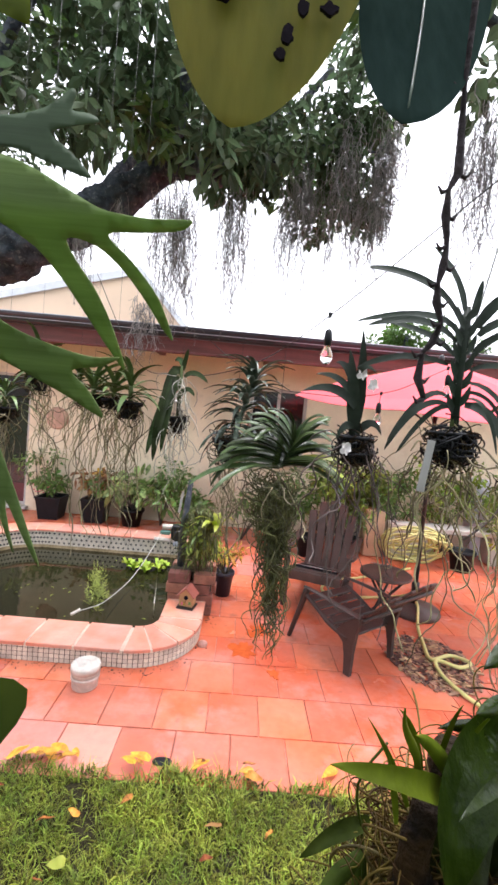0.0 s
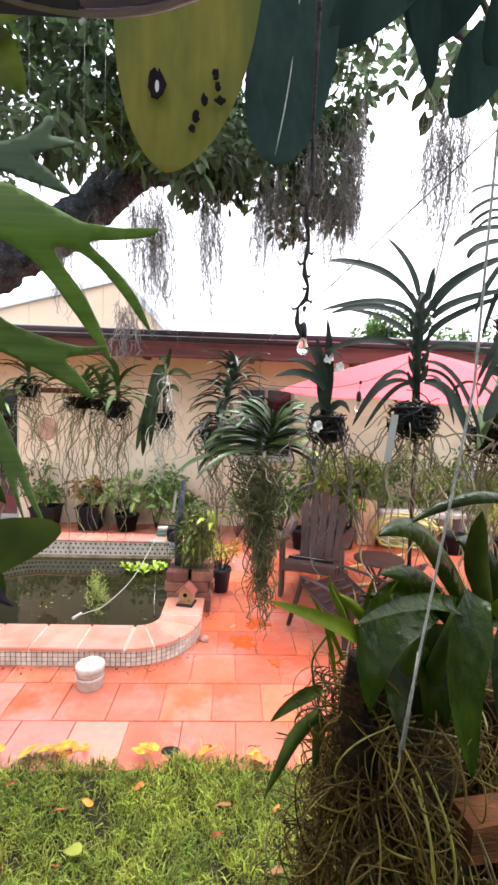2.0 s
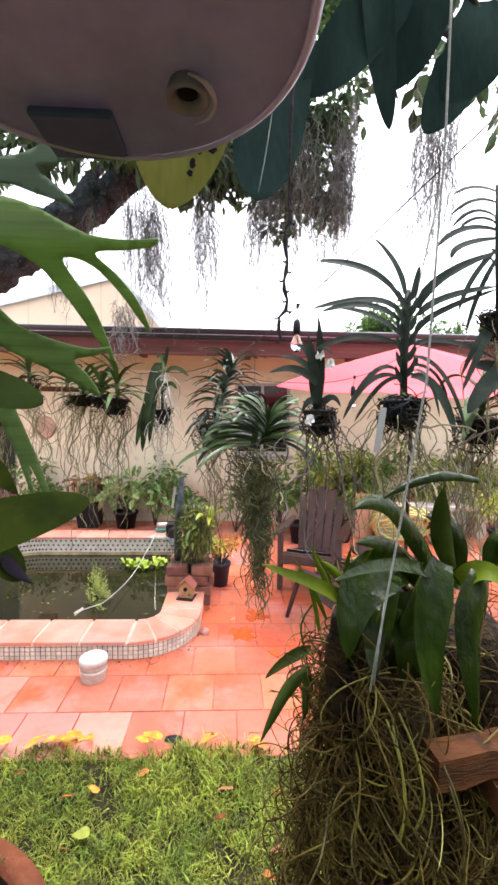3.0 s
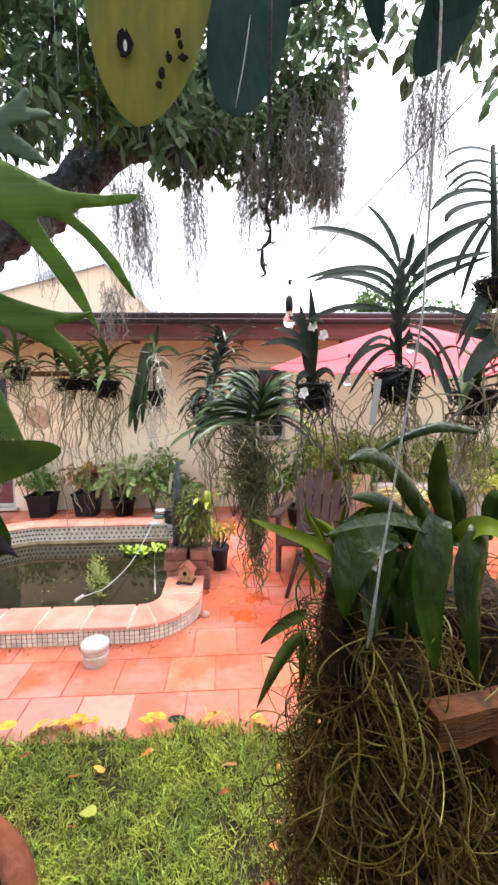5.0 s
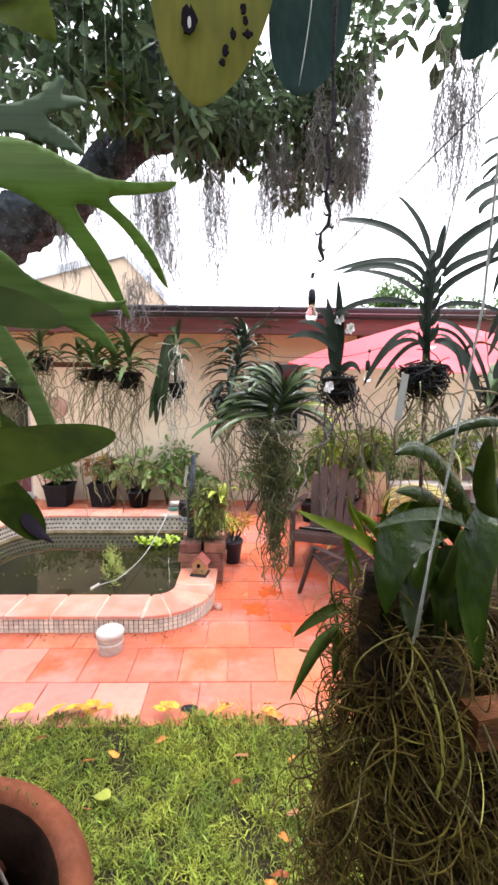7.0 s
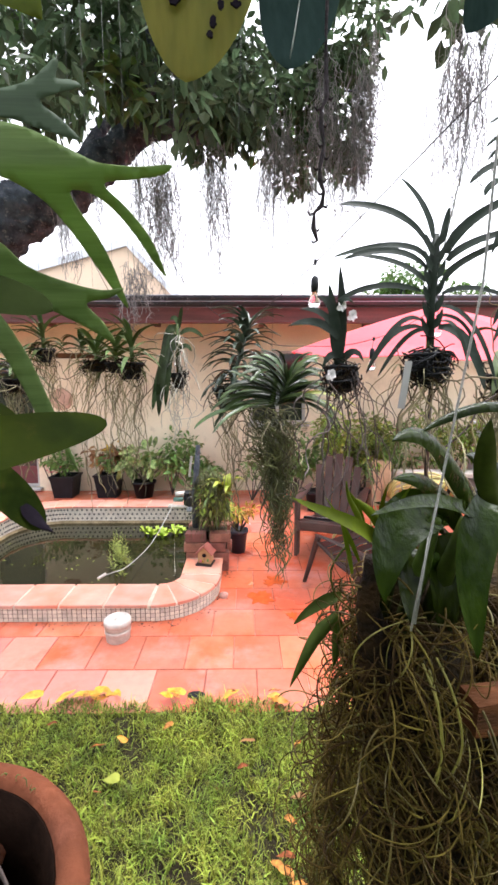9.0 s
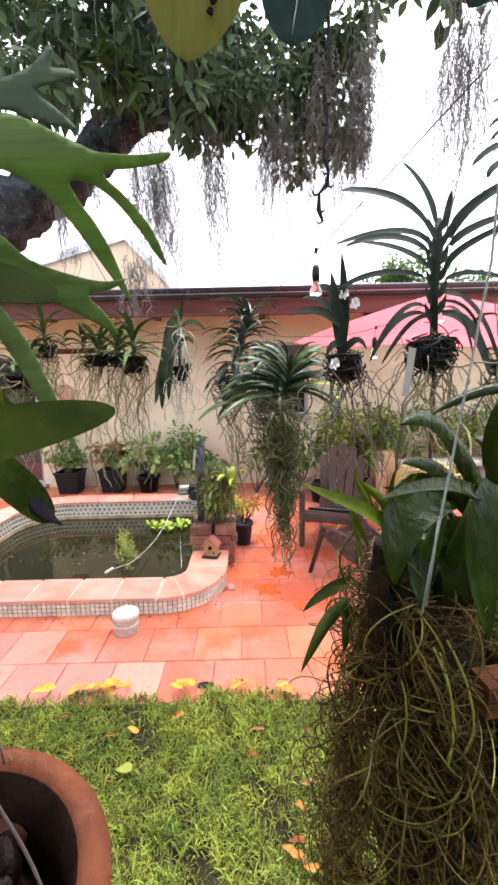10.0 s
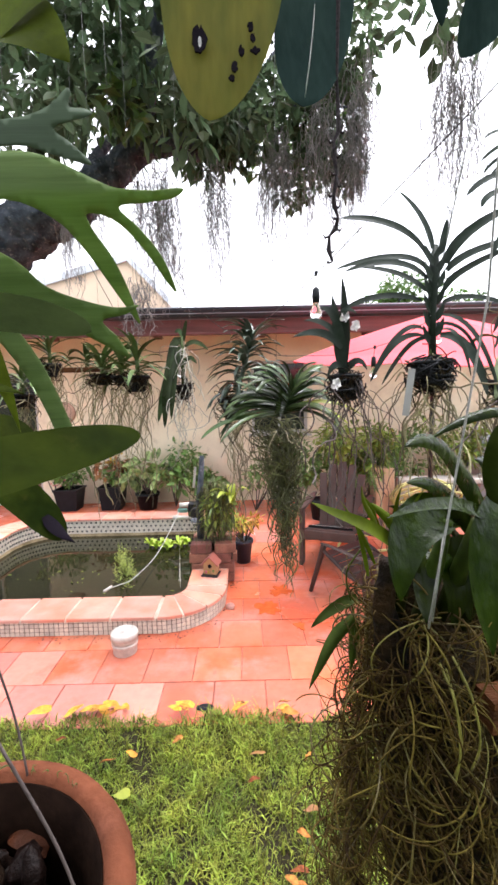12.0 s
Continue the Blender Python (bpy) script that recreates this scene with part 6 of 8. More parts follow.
tagged(part("pale_tangle", g, M_ROOT, beard, "pale grey roots"), kind="stuff")

# the orchid with one upright cane and white flowers
o3 = orchid((0.272, 0.97, 1.675), "upright cane orchid with white flowers in a black basket", 18, 0, n_root=34, rl=0.3, spread=0.9, curl=0.25, stem=0.05, basket=(0.036, 0.05), root_mt=M_TWIG, gather=0.25)
for p0, p1, p2, w in (((0.264, 0.96, 1.68), (0.250, 0.93, 1.76), (0.232, 0.92, 1.845), 0.030), ((0.266, 0.955, 1.69), (0.268, 0.94, 1.79), (0.256, 0.93, 1.885), 0.024), ((0.258, 0.94, 1.735), (0.215, 0.92, 1.785), (0.145, 0.90, 1.755), 0.022), ((0.255, 0.94, 1.75), (0.22, 0.92, 1.80), (0.17, 0.91, 1.79), 0.016),
                      ((0.252, 0.935, 1.77), (0.232, 0.92, 1.82), (0.205, 0.91, 1.815), 0.020), ((0.250, 0.935, 1.79), (0.262, 0.92, 1.83), (0.285, 0.91, 1.80), 0.012), ((0.266, 0.955, 1.68), (0.295, 0.94, 1.73), (0.312, 0.93, 1.685), 0.018),
                      ((0.262, 0.95, 1.69), (0.24, 0.93, 1.715), (0.222, 0.92, 1.67), 0.018)):
    part("leaf", Geo().leaf(p0, p1, p2, w, 0.3, 0.0014, 9, "sword", (0, -1, 0.3)), M_VANDA_DARK, o3)
for c in ((0.285, 0.93, 1.78), (0.262, 0.93, 1.80), (0.235, 0.89, 1.655)):
    g = Geo()
    for q in range(5):
        a = 2 * math.pi * q / 5
        d = Vector((math.cos(a), -0.3, math.sin(a)))
        g.leaf(Vector(c), Vector(c) + d * 0.006 + Vector((0, -0.004 + 0.003 * (q % 2), 0.003 * math.sin(q))), Vector(c) + d * (0.009 + 0.004 * (q % 2)), 0.012, 0.4, 0.0008, 9, "blunt", (0.3, -1, 0.2))
    part("flower", g, M_FLOWER, o3, "white flower")

# the tall fan-leaved orchid against the sky
VC = Vector((0.462, 0.95, 1.70))
v4 = orchid(VC, "tall fan-leaved orchid on a long stem in a dark basket", 19, 0, n_root=40, rl=0.42, spread=1.3, curl=0.25, stem=0.05, basket=(0.042, 0.055), root_mt=M_ROOT, rr=0.0011, gather=0.25)
part("cane", Geo().tube([(0.464, 0.95, 1.70), (0.460, 0.95, 1.80), (0.464, 0.955, 1.90), (0.468, 0.96, 1.955)], [0.008, 0.009, 0.012, 0.006], 8), M_VANDA_DARK, v4, "leafy stem")
for q, (p0, p1, p2, w) in enumerate((((0.449, 0.95, 1.925), (0.4, 0.94, 2.007), (0.256, 0.94, 2.007), 0.022), ((0.457, 0.95, 1.944), (0.45, 0.96, 2.013), (0.387, 0.96, 2.067), 0.014), ((0.475, 0.95, 1.939), (0.486, 0.965, 1.966), (0.495, 0.965, 2.012), 0.013),
                      ((0.447, 0.95, 1.9), (0.412, 0.95, 1.954), (0.245, 0.95, 1.905), 0.017), ((0.448, 0.95, 1.881), (0.377, 0.92, 1.932), (0.26, 0.92, 1.892), 0.018), ((0.446, 0.95, 1.855), (0.41, 0.98, 1.909), (0.31, 0.98, 1.917), 0.015),
                      ((0.436, 0.95, 1.836), (0.334, 0.93, 1.86), (0.25, 0.93, 1.81), 0.015), ((0.486, 0.95, 1.913), (0.505, 0.94, 1.985), (0.66, 0.94, 2.038), 0.021), ((0.49, 0.95, 1.898), (0.513, 0.93, 1.937), (0.657, 0.93, 1.96), 0.017),
                      ((0.485, 0.95, 1.856), (0.493, 0.96, 1.898), (0.677, 0.96, 1.963), 0.015), ((0.483, 0.95, 1.83), (0.54, 0.94, 1.861), (0.673, 0.94, 1.8), 0.013), ((0.445, 0.95, 1.771), (0.387, 0.92, 1.804), (0.321, 0.92, 1.677), 0.011),
                      ((0.446, 0.95, 1.758), (0.359, 0.9, 1.773), (0.31, 0.9, 1.658), 0.012), ((0.453, 0.95, 1.752), (0.405, 0.93, 1.765), (0.344, 0.93, 1.652), 0.010), ((0.481, 0.95, 1.804), (0.549, 0.92, 1.801), (0.6, 0.92, 1.624), 0.012),
                      ((0.478, 0.95, 1.785), (0.546, 0.96, 1.791), (0.574, 0.96, 1.702), 0.010), ((0.479, 0.95, 1.759), (0.528, 0.91, 1.759), (0.568, 0.91, 1.624), 0.024), ((0.482, 0.95, 1.772), (0.5, 0.9, 1.779), (0.525, 0.9, 1.667), 0.009))):
    part("leaf", Geo().leaf(p0, p1, p2, w * 1.08, 0.3, 0.0014, 12, "strap" if q else "blunt", (0, -0.86, 0.5)), M_VANDA_DARK, v4)
for k in range(12):
    # old leaf bases clasping the cane
    sg = 1 if k % 2 else -1
    p0 = Vector((0.461, 0.948, 1.74 + 0.017 * k))
    part("leaf_base", Geo().leaf(p0, p0 + Vector((sg * 0.016, -0.004, 0.012)), p0 + Vector((sg * 0.022, -0.004, 0.042)), 0.016, 0.4, 0.0012, 9, "sword", (0, -1, 0.2)), M_VANDA_DARK, v4)
part("tag", Geo().box((0, 0, 0), (0.015, 0.002, 0.10), Matrix.Translation((0.393, 0.90, 1.635)) @ Matrix.Rotation(0.12, 4, 'Y'), 0.0005), M_TAG, v4, "faded grey plant label", False)
part("hanger", Geo().tube([(0.455, 0.945, 1.80), (0.533, 0.95, 2.20), (0.60, 0.95, 2.46), (0.78, 0.97, 3.2)], 0.0016, 5), M_ROPE, v4, "thin cord hanger")

v5 = orchid((0.68, 0.95, 1.90), "many-leaved orchid hanging at the edge of the group", 20, 0, n_root=40, rl=0.30, spread=0.6, stem=0.29, basket=(0.04, 0.05), mt=M_VANDA_DARK, lean=(-0.02, 0), hang=(0.66, 0.95, 3.2))
for p0, p1, p2, w in (((0.658, 0.95, 2.176), (0.59, 0.93, 2.184), (0.55, 0.93, 2.156), 0.010), ((0.66, 0.95, 2.151), (0.595, 0.93, 2.162), (0.544, 0.93, 2.11), 0.010), ((0.661, 0.95, 2.12), (0.594, 0.93, 2.144), (0.55, 0.93, 2.086), 0.010),
                      ((0.662, 0.95, 2.108), (0.606, 0.94, 2.126), (0.572, 0.94, 2.088), 0.010), ((0.663, 0.95, 2.092), (0.557, 0.92, 2.094), (0.512, 0.92, 2.038), 0.016), ((0.664, 0.95, 2.073), (0.538, 0.91, 2.044), (0.54, 0.91, 2.011), 0.015),
                      ((0.666, 0.95, 2.05), (0.584, 0.92, 1.976), (0.567, 0.92, 1.902), 0.012), ((0.668, 0.95, 2.03), (0.609, 0.93, 1.949), (0.591, 0.93, 1.854), 0.011), ((0.678, 0.95, 1.90), (0.618, 0.92, 1.86), (0.58, 0.92, 1.758), 0.014),
                      ((0.679, 0.95, 1.89), (0.620, 0.91, 1.84), (0.579, 0.91, 1.725), 0.016), ((0.70, 0.93, 1.775), (0.635, 0.9, 1.770), (0.588, 0.9, 1.675), 0.040)):
    part("leaf", Geo().leaf(p0, p1, p2, w, 0.3, 0.0014, 12, "strap", (0, -0.86, 0.5)), M_VANDA_DARK, v5)
    q0, q1, q2 = [Vector((2 * 0.668 - p[0], p[1] + 0.03, p[2] + 0.012)) for p in (p0, p1, p2)]
    part("leaf", Geo().leaf(q0, q1, q2, w, 0.3, 0.0014, 12, "strap", (0, -0.86, 0.5)), M_VANDA_DARK, v5)
part("dry_twig", Geo().tube(smooth_path([(0.70, 0.93, 1.80), (0.70, 0.91, 1.67), (0.624, 0.90, 1.632), (0.562, 0.90, 1.597), (0.529, 0.90, 1.542), (0.481, 0.90, 1.499)], 3), 0.0022, 6), M_TWIG, v5, "bare dry twig")
orchid((0.74, 1.1, 1.66), "dark orchid with hanging roots at the group's end", 22, 12, 0.2, 0.03, 0.1, 0.6, 60, 0.5, 0.5, 0.2, (0.06, 0.06), hang=(0.74, 1.1, 3.2))
orchid((-0.66, 1.9, 1.78), "small leafy orchid on a dark wooden slat", 23, 14, 0.16, 0.025, 0.05, 0.5, 24, 0.25, 0.5, 0.2, None, hang=(-0.66, 1.9, 3.2))
slat = Geo().box((-0.66, 1.9, 1.765), (0.22, 0.03, 0.022), None, 0.004)
tagged(part("wooden_slat", slat, M_BASKETWOOD, None, smooth=False), "dark wooden slat carrying a small hanging orchid", "slat")
# overhead pole from which the row hangs
pole = Geo().tube([(-3.1, 1.5, 3.22), (-1.0, 1.45, 3.2), (1.0, 1.15, 3.2), (2.6, 1.0, 3.22)], 0.018, 8)

for owner, c, rx, rz, n_ in ((v4, Vector((0.462, 0.95, 1.675)), 0.054, 0.040, 150), (o3, Vector((0.272, 0.97, 1.652)), 0.042, 0.034, 90)):
    g, rnd = Geo(), random.Random(n_)
    for k in range(n_):
        a0, b0, q0 = rnd.uniform(0, 6.28), rnd.uniform(-1.3, 1.3), rnd.uniform(0.75, 1.12)
        da, db = rnd.uniform(-1.6, 1.6), rnd.gauss(0, 0.7)
        g.tube([c + Vector((rx * q0 * math.cos(a0 + da * u) * math.cos(b0 + db * u), rx * q0 * math.sin(a0 + da * u) * math.cos(b0 + db * u), rz * q0 * math.sin(b0 + db * u))) for u in [i / 7 for i in range(8)]], rnd.uniform(0.0012, 0.0022), 4)
    tagged(part("root_ball", g, M_BLACK, owner, "dark wet roots balled round the basket"), kind="stuff")

# ---- string lights ----
def bulb(place, cord_top, label="clear glass bulb in a black socket hanging from the wire"):
    b = thing("string_bulb", cord_top, label, "light bulb", "string lights")
    x, y, z = place
    part("cord", Geo().tube([cord_top, (x, y, z + 0.055)], 0.0016, 5), M_WIRE, b)
    part("socket", Geo().lathe([(0, 0.005), (0.013, 0.005), (0.015, 0.03), (0.012, 0.055), (0.006, 0.062), (0, 0.062)], 14, Matrix.Translation(place)), M_BLACK, b, "black socket")
    gl = part("glass", Geo().lathe([(0.0, -0.062), (0.012, -0.058), (0.021, -0.043), (0.022, -0.028), (0.013, -0.005), (0.011, 0.008), (0.0, 0.009)], 16, Matrix.Translation(place)), M_GLASS, b, "clear glass globe")
    gl.visible_shadow = False
    part("clip", Geo().box((cord_top[0], cord_top[1], cord_top[2]), (0.012, 0.012, 0.02), None, 0.002), M_BLACK, b, "", False)


wire = thing("light_wire", (0.332, 1.68, 2.103), "thin black string-light wire stretched across the garden", "wire")
part("wire", Geo().tube(smooth_path([(1.9, 0.35, 3.5), (0.714, 1.3, 2.439), (0.332, 1.68, 2.103), (0.10, 2.1, 1.968), (-0.14, 2.3, 1.90), (-0.32, 2.4, 1.90), (-0.62, 2.6, 1.98), (-1.05, 2.85, 2.70)], 8), 0.0022, 5), M_WIRE, wire)
part("far_wire", Geo().tube(smooth_path([(2.2, 2.2, 2.7), (1.10, 2.36, 2.05), (0.755, 2.36, 1.885), (0.45, 2.5, 1.86), (0.1, 2.8, 1.95), (-0.4, 3.0, 2.4), (-0.62, 3.08, 3.28)], 8), 0.0022, 5), M_WIRE, wire)
bulb((0.310, 1.60, 1.965), (0.325, 1.69, 2.10))
bulb((0.752, 2.36, 1.775), (0.758, 2.36, 1.886))
bulb((1.105, 2.36, 1.955), (1.10, 2.36, 2.05))
bulb((-0.32, 2.4, 1.80), (-0.32, 2.4, 1.90))

# ---- plants close to the camera ----
stag = thing("staghorn_fern", (-0.34, 0.50, 1.86), "staghorn fern with broad forked matt green fronds", "fern")


def frond(outline, depth, mt, label, k=4):
    """A flat forked frond: a smooth outline in x and z, laid on a gently bent surface and given thickness."""
    m = len(outline)
    ring = []
    for i in range(m):
        a, b, c, d = (Vector((*outline[(i + q) % m], 0)) for q in (-1, 0, 1, 2))
        for t in [j / k for j in range(k)]:
            ring.append(0.5 * ((2 * b) + (c - a) * t + (2 * a - 5 * b + 4 * c - d) * t * t + (3 * b - a - 3 * c + d) * t ** 3))
    xs, zs = [p.x for p in ring], [p.y for p in ring]
    pts2 = [Vector((p.x, p.y)) for p in ring]
    step = 0.007
    for a in range(int((max(xs) - min(xs)) / step)):
        for b in range(int((max(zs) - min(zs)) / step)):
            p = Vector((min(xs) + step * (a + 0.5 * (b % 2) + 0.3), min(zs) + step * (b + 0.5)))
            if min((p - q).length for q in pts2[:len(ring)]) > 0.0035:
                pts2.append(p)
    n_ = len(ring)
    co, _, faces, *_ = geometry.delaunay_2d_cdt(pts2, [(q, (q + 1) % n_) for q in range(n_)], [], 1, 1e-6)
    me = bpy.data.meshes.new("frond")
    me.from_pydata([(p.x, depth(p.x, p.y) + 0.003 * noise.noise((p.x * 18, p.y * 18, 1)), p.y) for p in co], [], faces)
    me.materials.append(mt)
    me.shade_smooth()
    ob = part("frond", me, mt, stag, label)
    th = ob.modifiers.new("thickness", 'SOLIDIFY')
    th.thickness = 0.0014
    return ob


A_ = [(-0.38, 1.86), (-0.30, 1.885), (-0.212, 1.897), (-0.164, 1.892), (-0.117, 1.870), (-0.087, 1.857), (-0.05, 1.854), (-0.018, 1.857), (-0.026, 1.850), (-0.059, 1.846), (-0.090, 1.843), (-0.072, 1.827), (-0.052, 1.803), (-0.042, 1.772), (-0.052, 1.781),
      (-0.068, 1.805), (-0.087, 1.826), (-0.106, 1.837), (-0.128, 1.839), (-0.125, 1.825), (-0.113, 1.805), (-0.104, 1.775), (-0.100, 1.738), (-0.113, 1.757), (-0.129, 1.787), (-0.145, 1.815), (-0.165, 1.836), (-0.21, 1.850), (-0.30, 1.845), (-0.38, 1.84)]
frond(A_, lambda x, z: 0.47 + 1.1 * max(0, 1.855 - z) * min(1, max(0, (x + 0.3) / 0.12)), M_STAG, "large forked pale green frond")
B_ = [(-0.38, 1.845), (-0.26, 1.812), (-0.201, 1.785), (-0.174, 1.760), (-0.134, 1.745), (-0.100, 1.738), (-0.075, 1.740), (-0.092, 1.731), (-0.120, 1.725), (-0.106, 1.707), (-0.096, 1.684), (-0.121, 1.698), (-0.153, 1.715), (-0.193, 1.734), (-0.25, 1.765), (-0.38, 1.80)]
frond(B_, lambda x, z: 0.46 + 0.5 * max(0, 1.80 - z), M_STAG, "lower forked green frond")
# this frond's shade comes from its darker colour
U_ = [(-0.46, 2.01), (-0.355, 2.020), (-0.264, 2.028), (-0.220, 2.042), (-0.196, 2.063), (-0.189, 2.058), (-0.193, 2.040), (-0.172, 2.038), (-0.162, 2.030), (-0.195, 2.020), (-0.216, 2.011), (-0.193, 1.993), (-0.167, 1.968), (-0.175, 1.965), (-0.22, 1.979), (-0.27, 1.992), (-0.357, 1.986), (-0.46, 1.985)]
frond(U_, lambda x, z: 0.63, M_STAG_SHADED, "upper frond with its shade put into the colour")
C_ = [(-0.36, 1.80), (-0.27, 1.775), (-0.225, 1.735), (-0.190, 1.680), (-0.168, 1.615), (-0.152, 1.555), (-0.148, 1.532), (-0.160, 1.560), (-0.176, 1.600), (-0.172, 1.545), (-0.180, 1.575), (-0.192, 1.620), (-0.212, 1.670), (-0.245, 1.715), (-0.30, 1.75), (-0.36, 1.765)]
frond(C_, lambda x, z: 0.465 + 0.2 * max(0, 1.78 - z), M_STAG, "long hanging frond")
part("frond", Geo().leaf((-0.26, 0.45, 1.74), (-0.22, 0.45, 1.70), (-0.205, 0.46, 1.60), 0.026, 0.2, 0.0014, 10, "lance", (0, -0.9, 0.45)), M_BRIGHTLEAF, stag, "narrow bright frond")
part("shield", knobbly([(-0.46, 0.55, 1.98), (-0.47, 0.55, 1.86), (-0.46, 0.55, 1.72)], [0.03, 0.10, 0.04], 12, 0.25, 5), M_BARK, stag, "brown shield base")
part("hanger", Geo().tube([(-0.46, 0.55, 1.95), (-0.46, 0.6, 3.24)], 0.0025, 5), M_WIRE, stag, "wire hanger")

# an orchid with broad oval leaves close on the other side
ov = thing("broad_leaf_orchid", (-0.24, 0.26, 1.50), "orchid with broad leathery dark green leaves hanging close by", "orchid")
for p0, p1, p2, w, hint, sh in (((-0.152, 0.075, 1.588), (-0.076, 0.142, 1.604), (-0.012, 0.218, 1.617), 0.036, (0, -0.736, 0.677), "blunt"), ((-0.36, 0.62, 1.60), (-0.30, 0.62, 1.60), (-0.250, 0.625, 1.538), 0.06, (0, -0.55, 0.83), "lance"),
                                ((-0.26, 0.44, 1.567), (-0.20, 0.43, 1.556), (-0.148, 0.42, 1.49), 0.040, (0, -0.55, 0.83), "blunt"), ((-0.23, 0.25, 1.672), (-0.12, 0.205, 1.695), (-0.030, 0.206, 1.668), 0.034, (0, -0.7, 0.7), "blunt"),
                                ((-0.25, 0.34, 1.62), (-0.19, 0.33, 1.66), (-0.13, 0.33, 1.64), 0.030, (0, -0.55, 0.83), "lance")):
    part("leaf", Geo().leaf(p0, p1, p2, w, 0.08, 0.0008, 22, sh, hint), M_LEATHER_DEEP if p0[2] > 1.65 else M_LEATHER, ov)
part("petiole", Geo().tube([(-0.152, 0.075, 1.588), (-0.20, 0.15, 1.575), (-0.238, 0.3, 1.55)], [0.003, 0.004, 0.005], 7), M_LEATHER, ov)
part("petiole", Geo().tube([(-0.36, 0.62, 1.60), (-0.30, 0.45, 1.60), (-0.238, 0.3, 1.56)], [0.003, 0.004, 0.005], 7), M_LEATHER, ov)
part("dead_tip", Geo().leaf((-0.166, 0.4215, 1.515), (-0.155, 0.42, 1.497), (-0.135, 0.418, 1.487), 0.013, 0.2, 0.0018, 9, "lance", (0, -0.55, 0.83)), M_SPOT, ov, "blackened leaf tip")
part("stem", Geo().tube([(-0.24, 0.3, 1.46), (-0.235, 0.3, 1.56), (-0.22, 0.29, 1.67)], 0.007, 8), M_NEARLEAF, ov)
part("hanger", Geo().tube([(-0.235, 0.3, 1.5), (-0.30, 0.4, 3.24)], 0.002, 5), M_WIRE, ov, "wire hanger")

# clay pot below it
CP = Vector((-0.082, 0.132, 1.436))
cpot = thing("clay_pot", CP - Vector((0, 0, 0.11)), "small hanging terracotta pot with bark and charcoal pieces", "pot")
prof = [(0.0, -0.11), (0.046, -0.11), (0.062, -0.035), (0.076, -0.034), (0.079, -0.006), (0.0765, -0.001), (0.072, 0.001), (0.067, -0.001), (0.065, -0.006), (0.062, -0.03), (0.055, -0.09), (0.0, -0.09)]
part("wall", Geo().lathe(prof, 48, Matrix.Translation(CP)), M_TERRA, cpot)
# thin dark lining that paints the shade inside the pot
part("inner_wall", Geo().lathe([(0.0655, -0.004), (0.0615, -0.03), (0.0545, -0.088), (0.0535, -0.088), (0.0605, -0.03), (0.0645, -0.004)], 48, Matrix.Translation(CP)), M_POT_SHADE, cpot, "inside wall with the pot's shade put into its colour")
part("filling", knobbly([tuple(CP + Vector((0, 0, -0.095))), tuple(CP + Vector((0, 0, -0.052))), tuple(CP + Vector((0, 0, -0.040)))], [0.051, 0.056, 0.048], 20, 0.05, 2), M_POT_SHADE, cpot, "dark potting bark")
rnd = random.Random(5)
for k in range(60):
    a, q = rnd.uniform(0, 6.28), 0.048 * math.sqrt(rnd.random())
    m = Matrix.Translation(CP + Vector((q * math.cos(a), q * math.sin(a), -0.038 + 0.014 * rnd.random()))) @ Euler((rnd.uniform(0, 3), rnd.uniform(0, 3), rnd.uniform(0, 3))).to_matrix().to_4x4()
    lump = Geo().lathe([(0, -0.005), (0.005, -0.0035), (0.0065, 0.0), (0.004, 0.004), (0, 0.005)], 7, m @ Matrix.Diagonal((rnd.uniform(1.0, 2.4), rnd.uniform(0.9, 1.6), rnd.uniform(0.6, 1.1), 1)))
    lump.v = [tuple(Vector(v) + Vector(noise.noise_vector(Vector(v) * 150)) * 0.0016) for v in lump.v]
    part("chunk", lump, M_CHARCOAL, cpot, "", True)
for path_ in ([(-0.076, 0.199, 1.434), (-0.079, 0.197, 1.47), (-0.087, 0.190, 1.532), (-0.105, 0.185, 1.66), (-0.26, 0.30, 3.24)],
              [(-0.017, 0.130, 1.434), (-0.027, 0.131, 1.47), (-0.048, 0.130, 1.522), (-0.090, 0.132, 1.62), (-0.26, 0.30, 3.24)],
              [(-0.150, 0.120, 1.434), (-0.160, 0.13, 1.50), (-0.180, 0.16, 1.62), (-0.26, 0.30, 3.24)]):
    part("hanger", Geo().tube(smooth_path(path_, 5), 0.00065, 6), M_TWIG, cpot, "dark stiff wire hanger")
g = Geo()
for k in range(26):
    a = rnd.uniform(0.9, 2.6)
    p = CP + Vector((0.068 * math.cos(a), 0.068 * math.sin(a), 0.0))
    g.leaf(p, p + Vector((rnd.gauss(0, 0.002), rnd.gauss(0, 0.002), 0.004)), p + Vector((rnd.gauss(0, 0.003), rnd.gauss(0, 0.003), rnd.uniform(0.002, 0.005))), 0.0006, 0.1, 0.0003, 3, "lance")
part("moss_tuft", g, M_SHRUB, cpot, "green moss on the rim")
shard = Geo().leaf((-0.089, 0.202, 1.400), (-0.078, 0.198, 1.414), (-0.063, 0.186, 1.400), 0.017, 0.5, 0.003, 8, "blunt", (0.2, -0.6, 0.8))
shard.v = [tuple(Vector(v) + Vector(noise.noise_vector(Vector(v) * 90)) * 0.002) for v in shard.v]
part("shard", shard, M_SHARD, cpot, "brown curved pot shard")
part("stick", Geo().tube([(-0.062, 0.146, 1.398), (-0.041, 0.155, 1.415)], [0.0022, 0.0030], 8), M_ROOT_LIME, cpot, "pale cut stem")

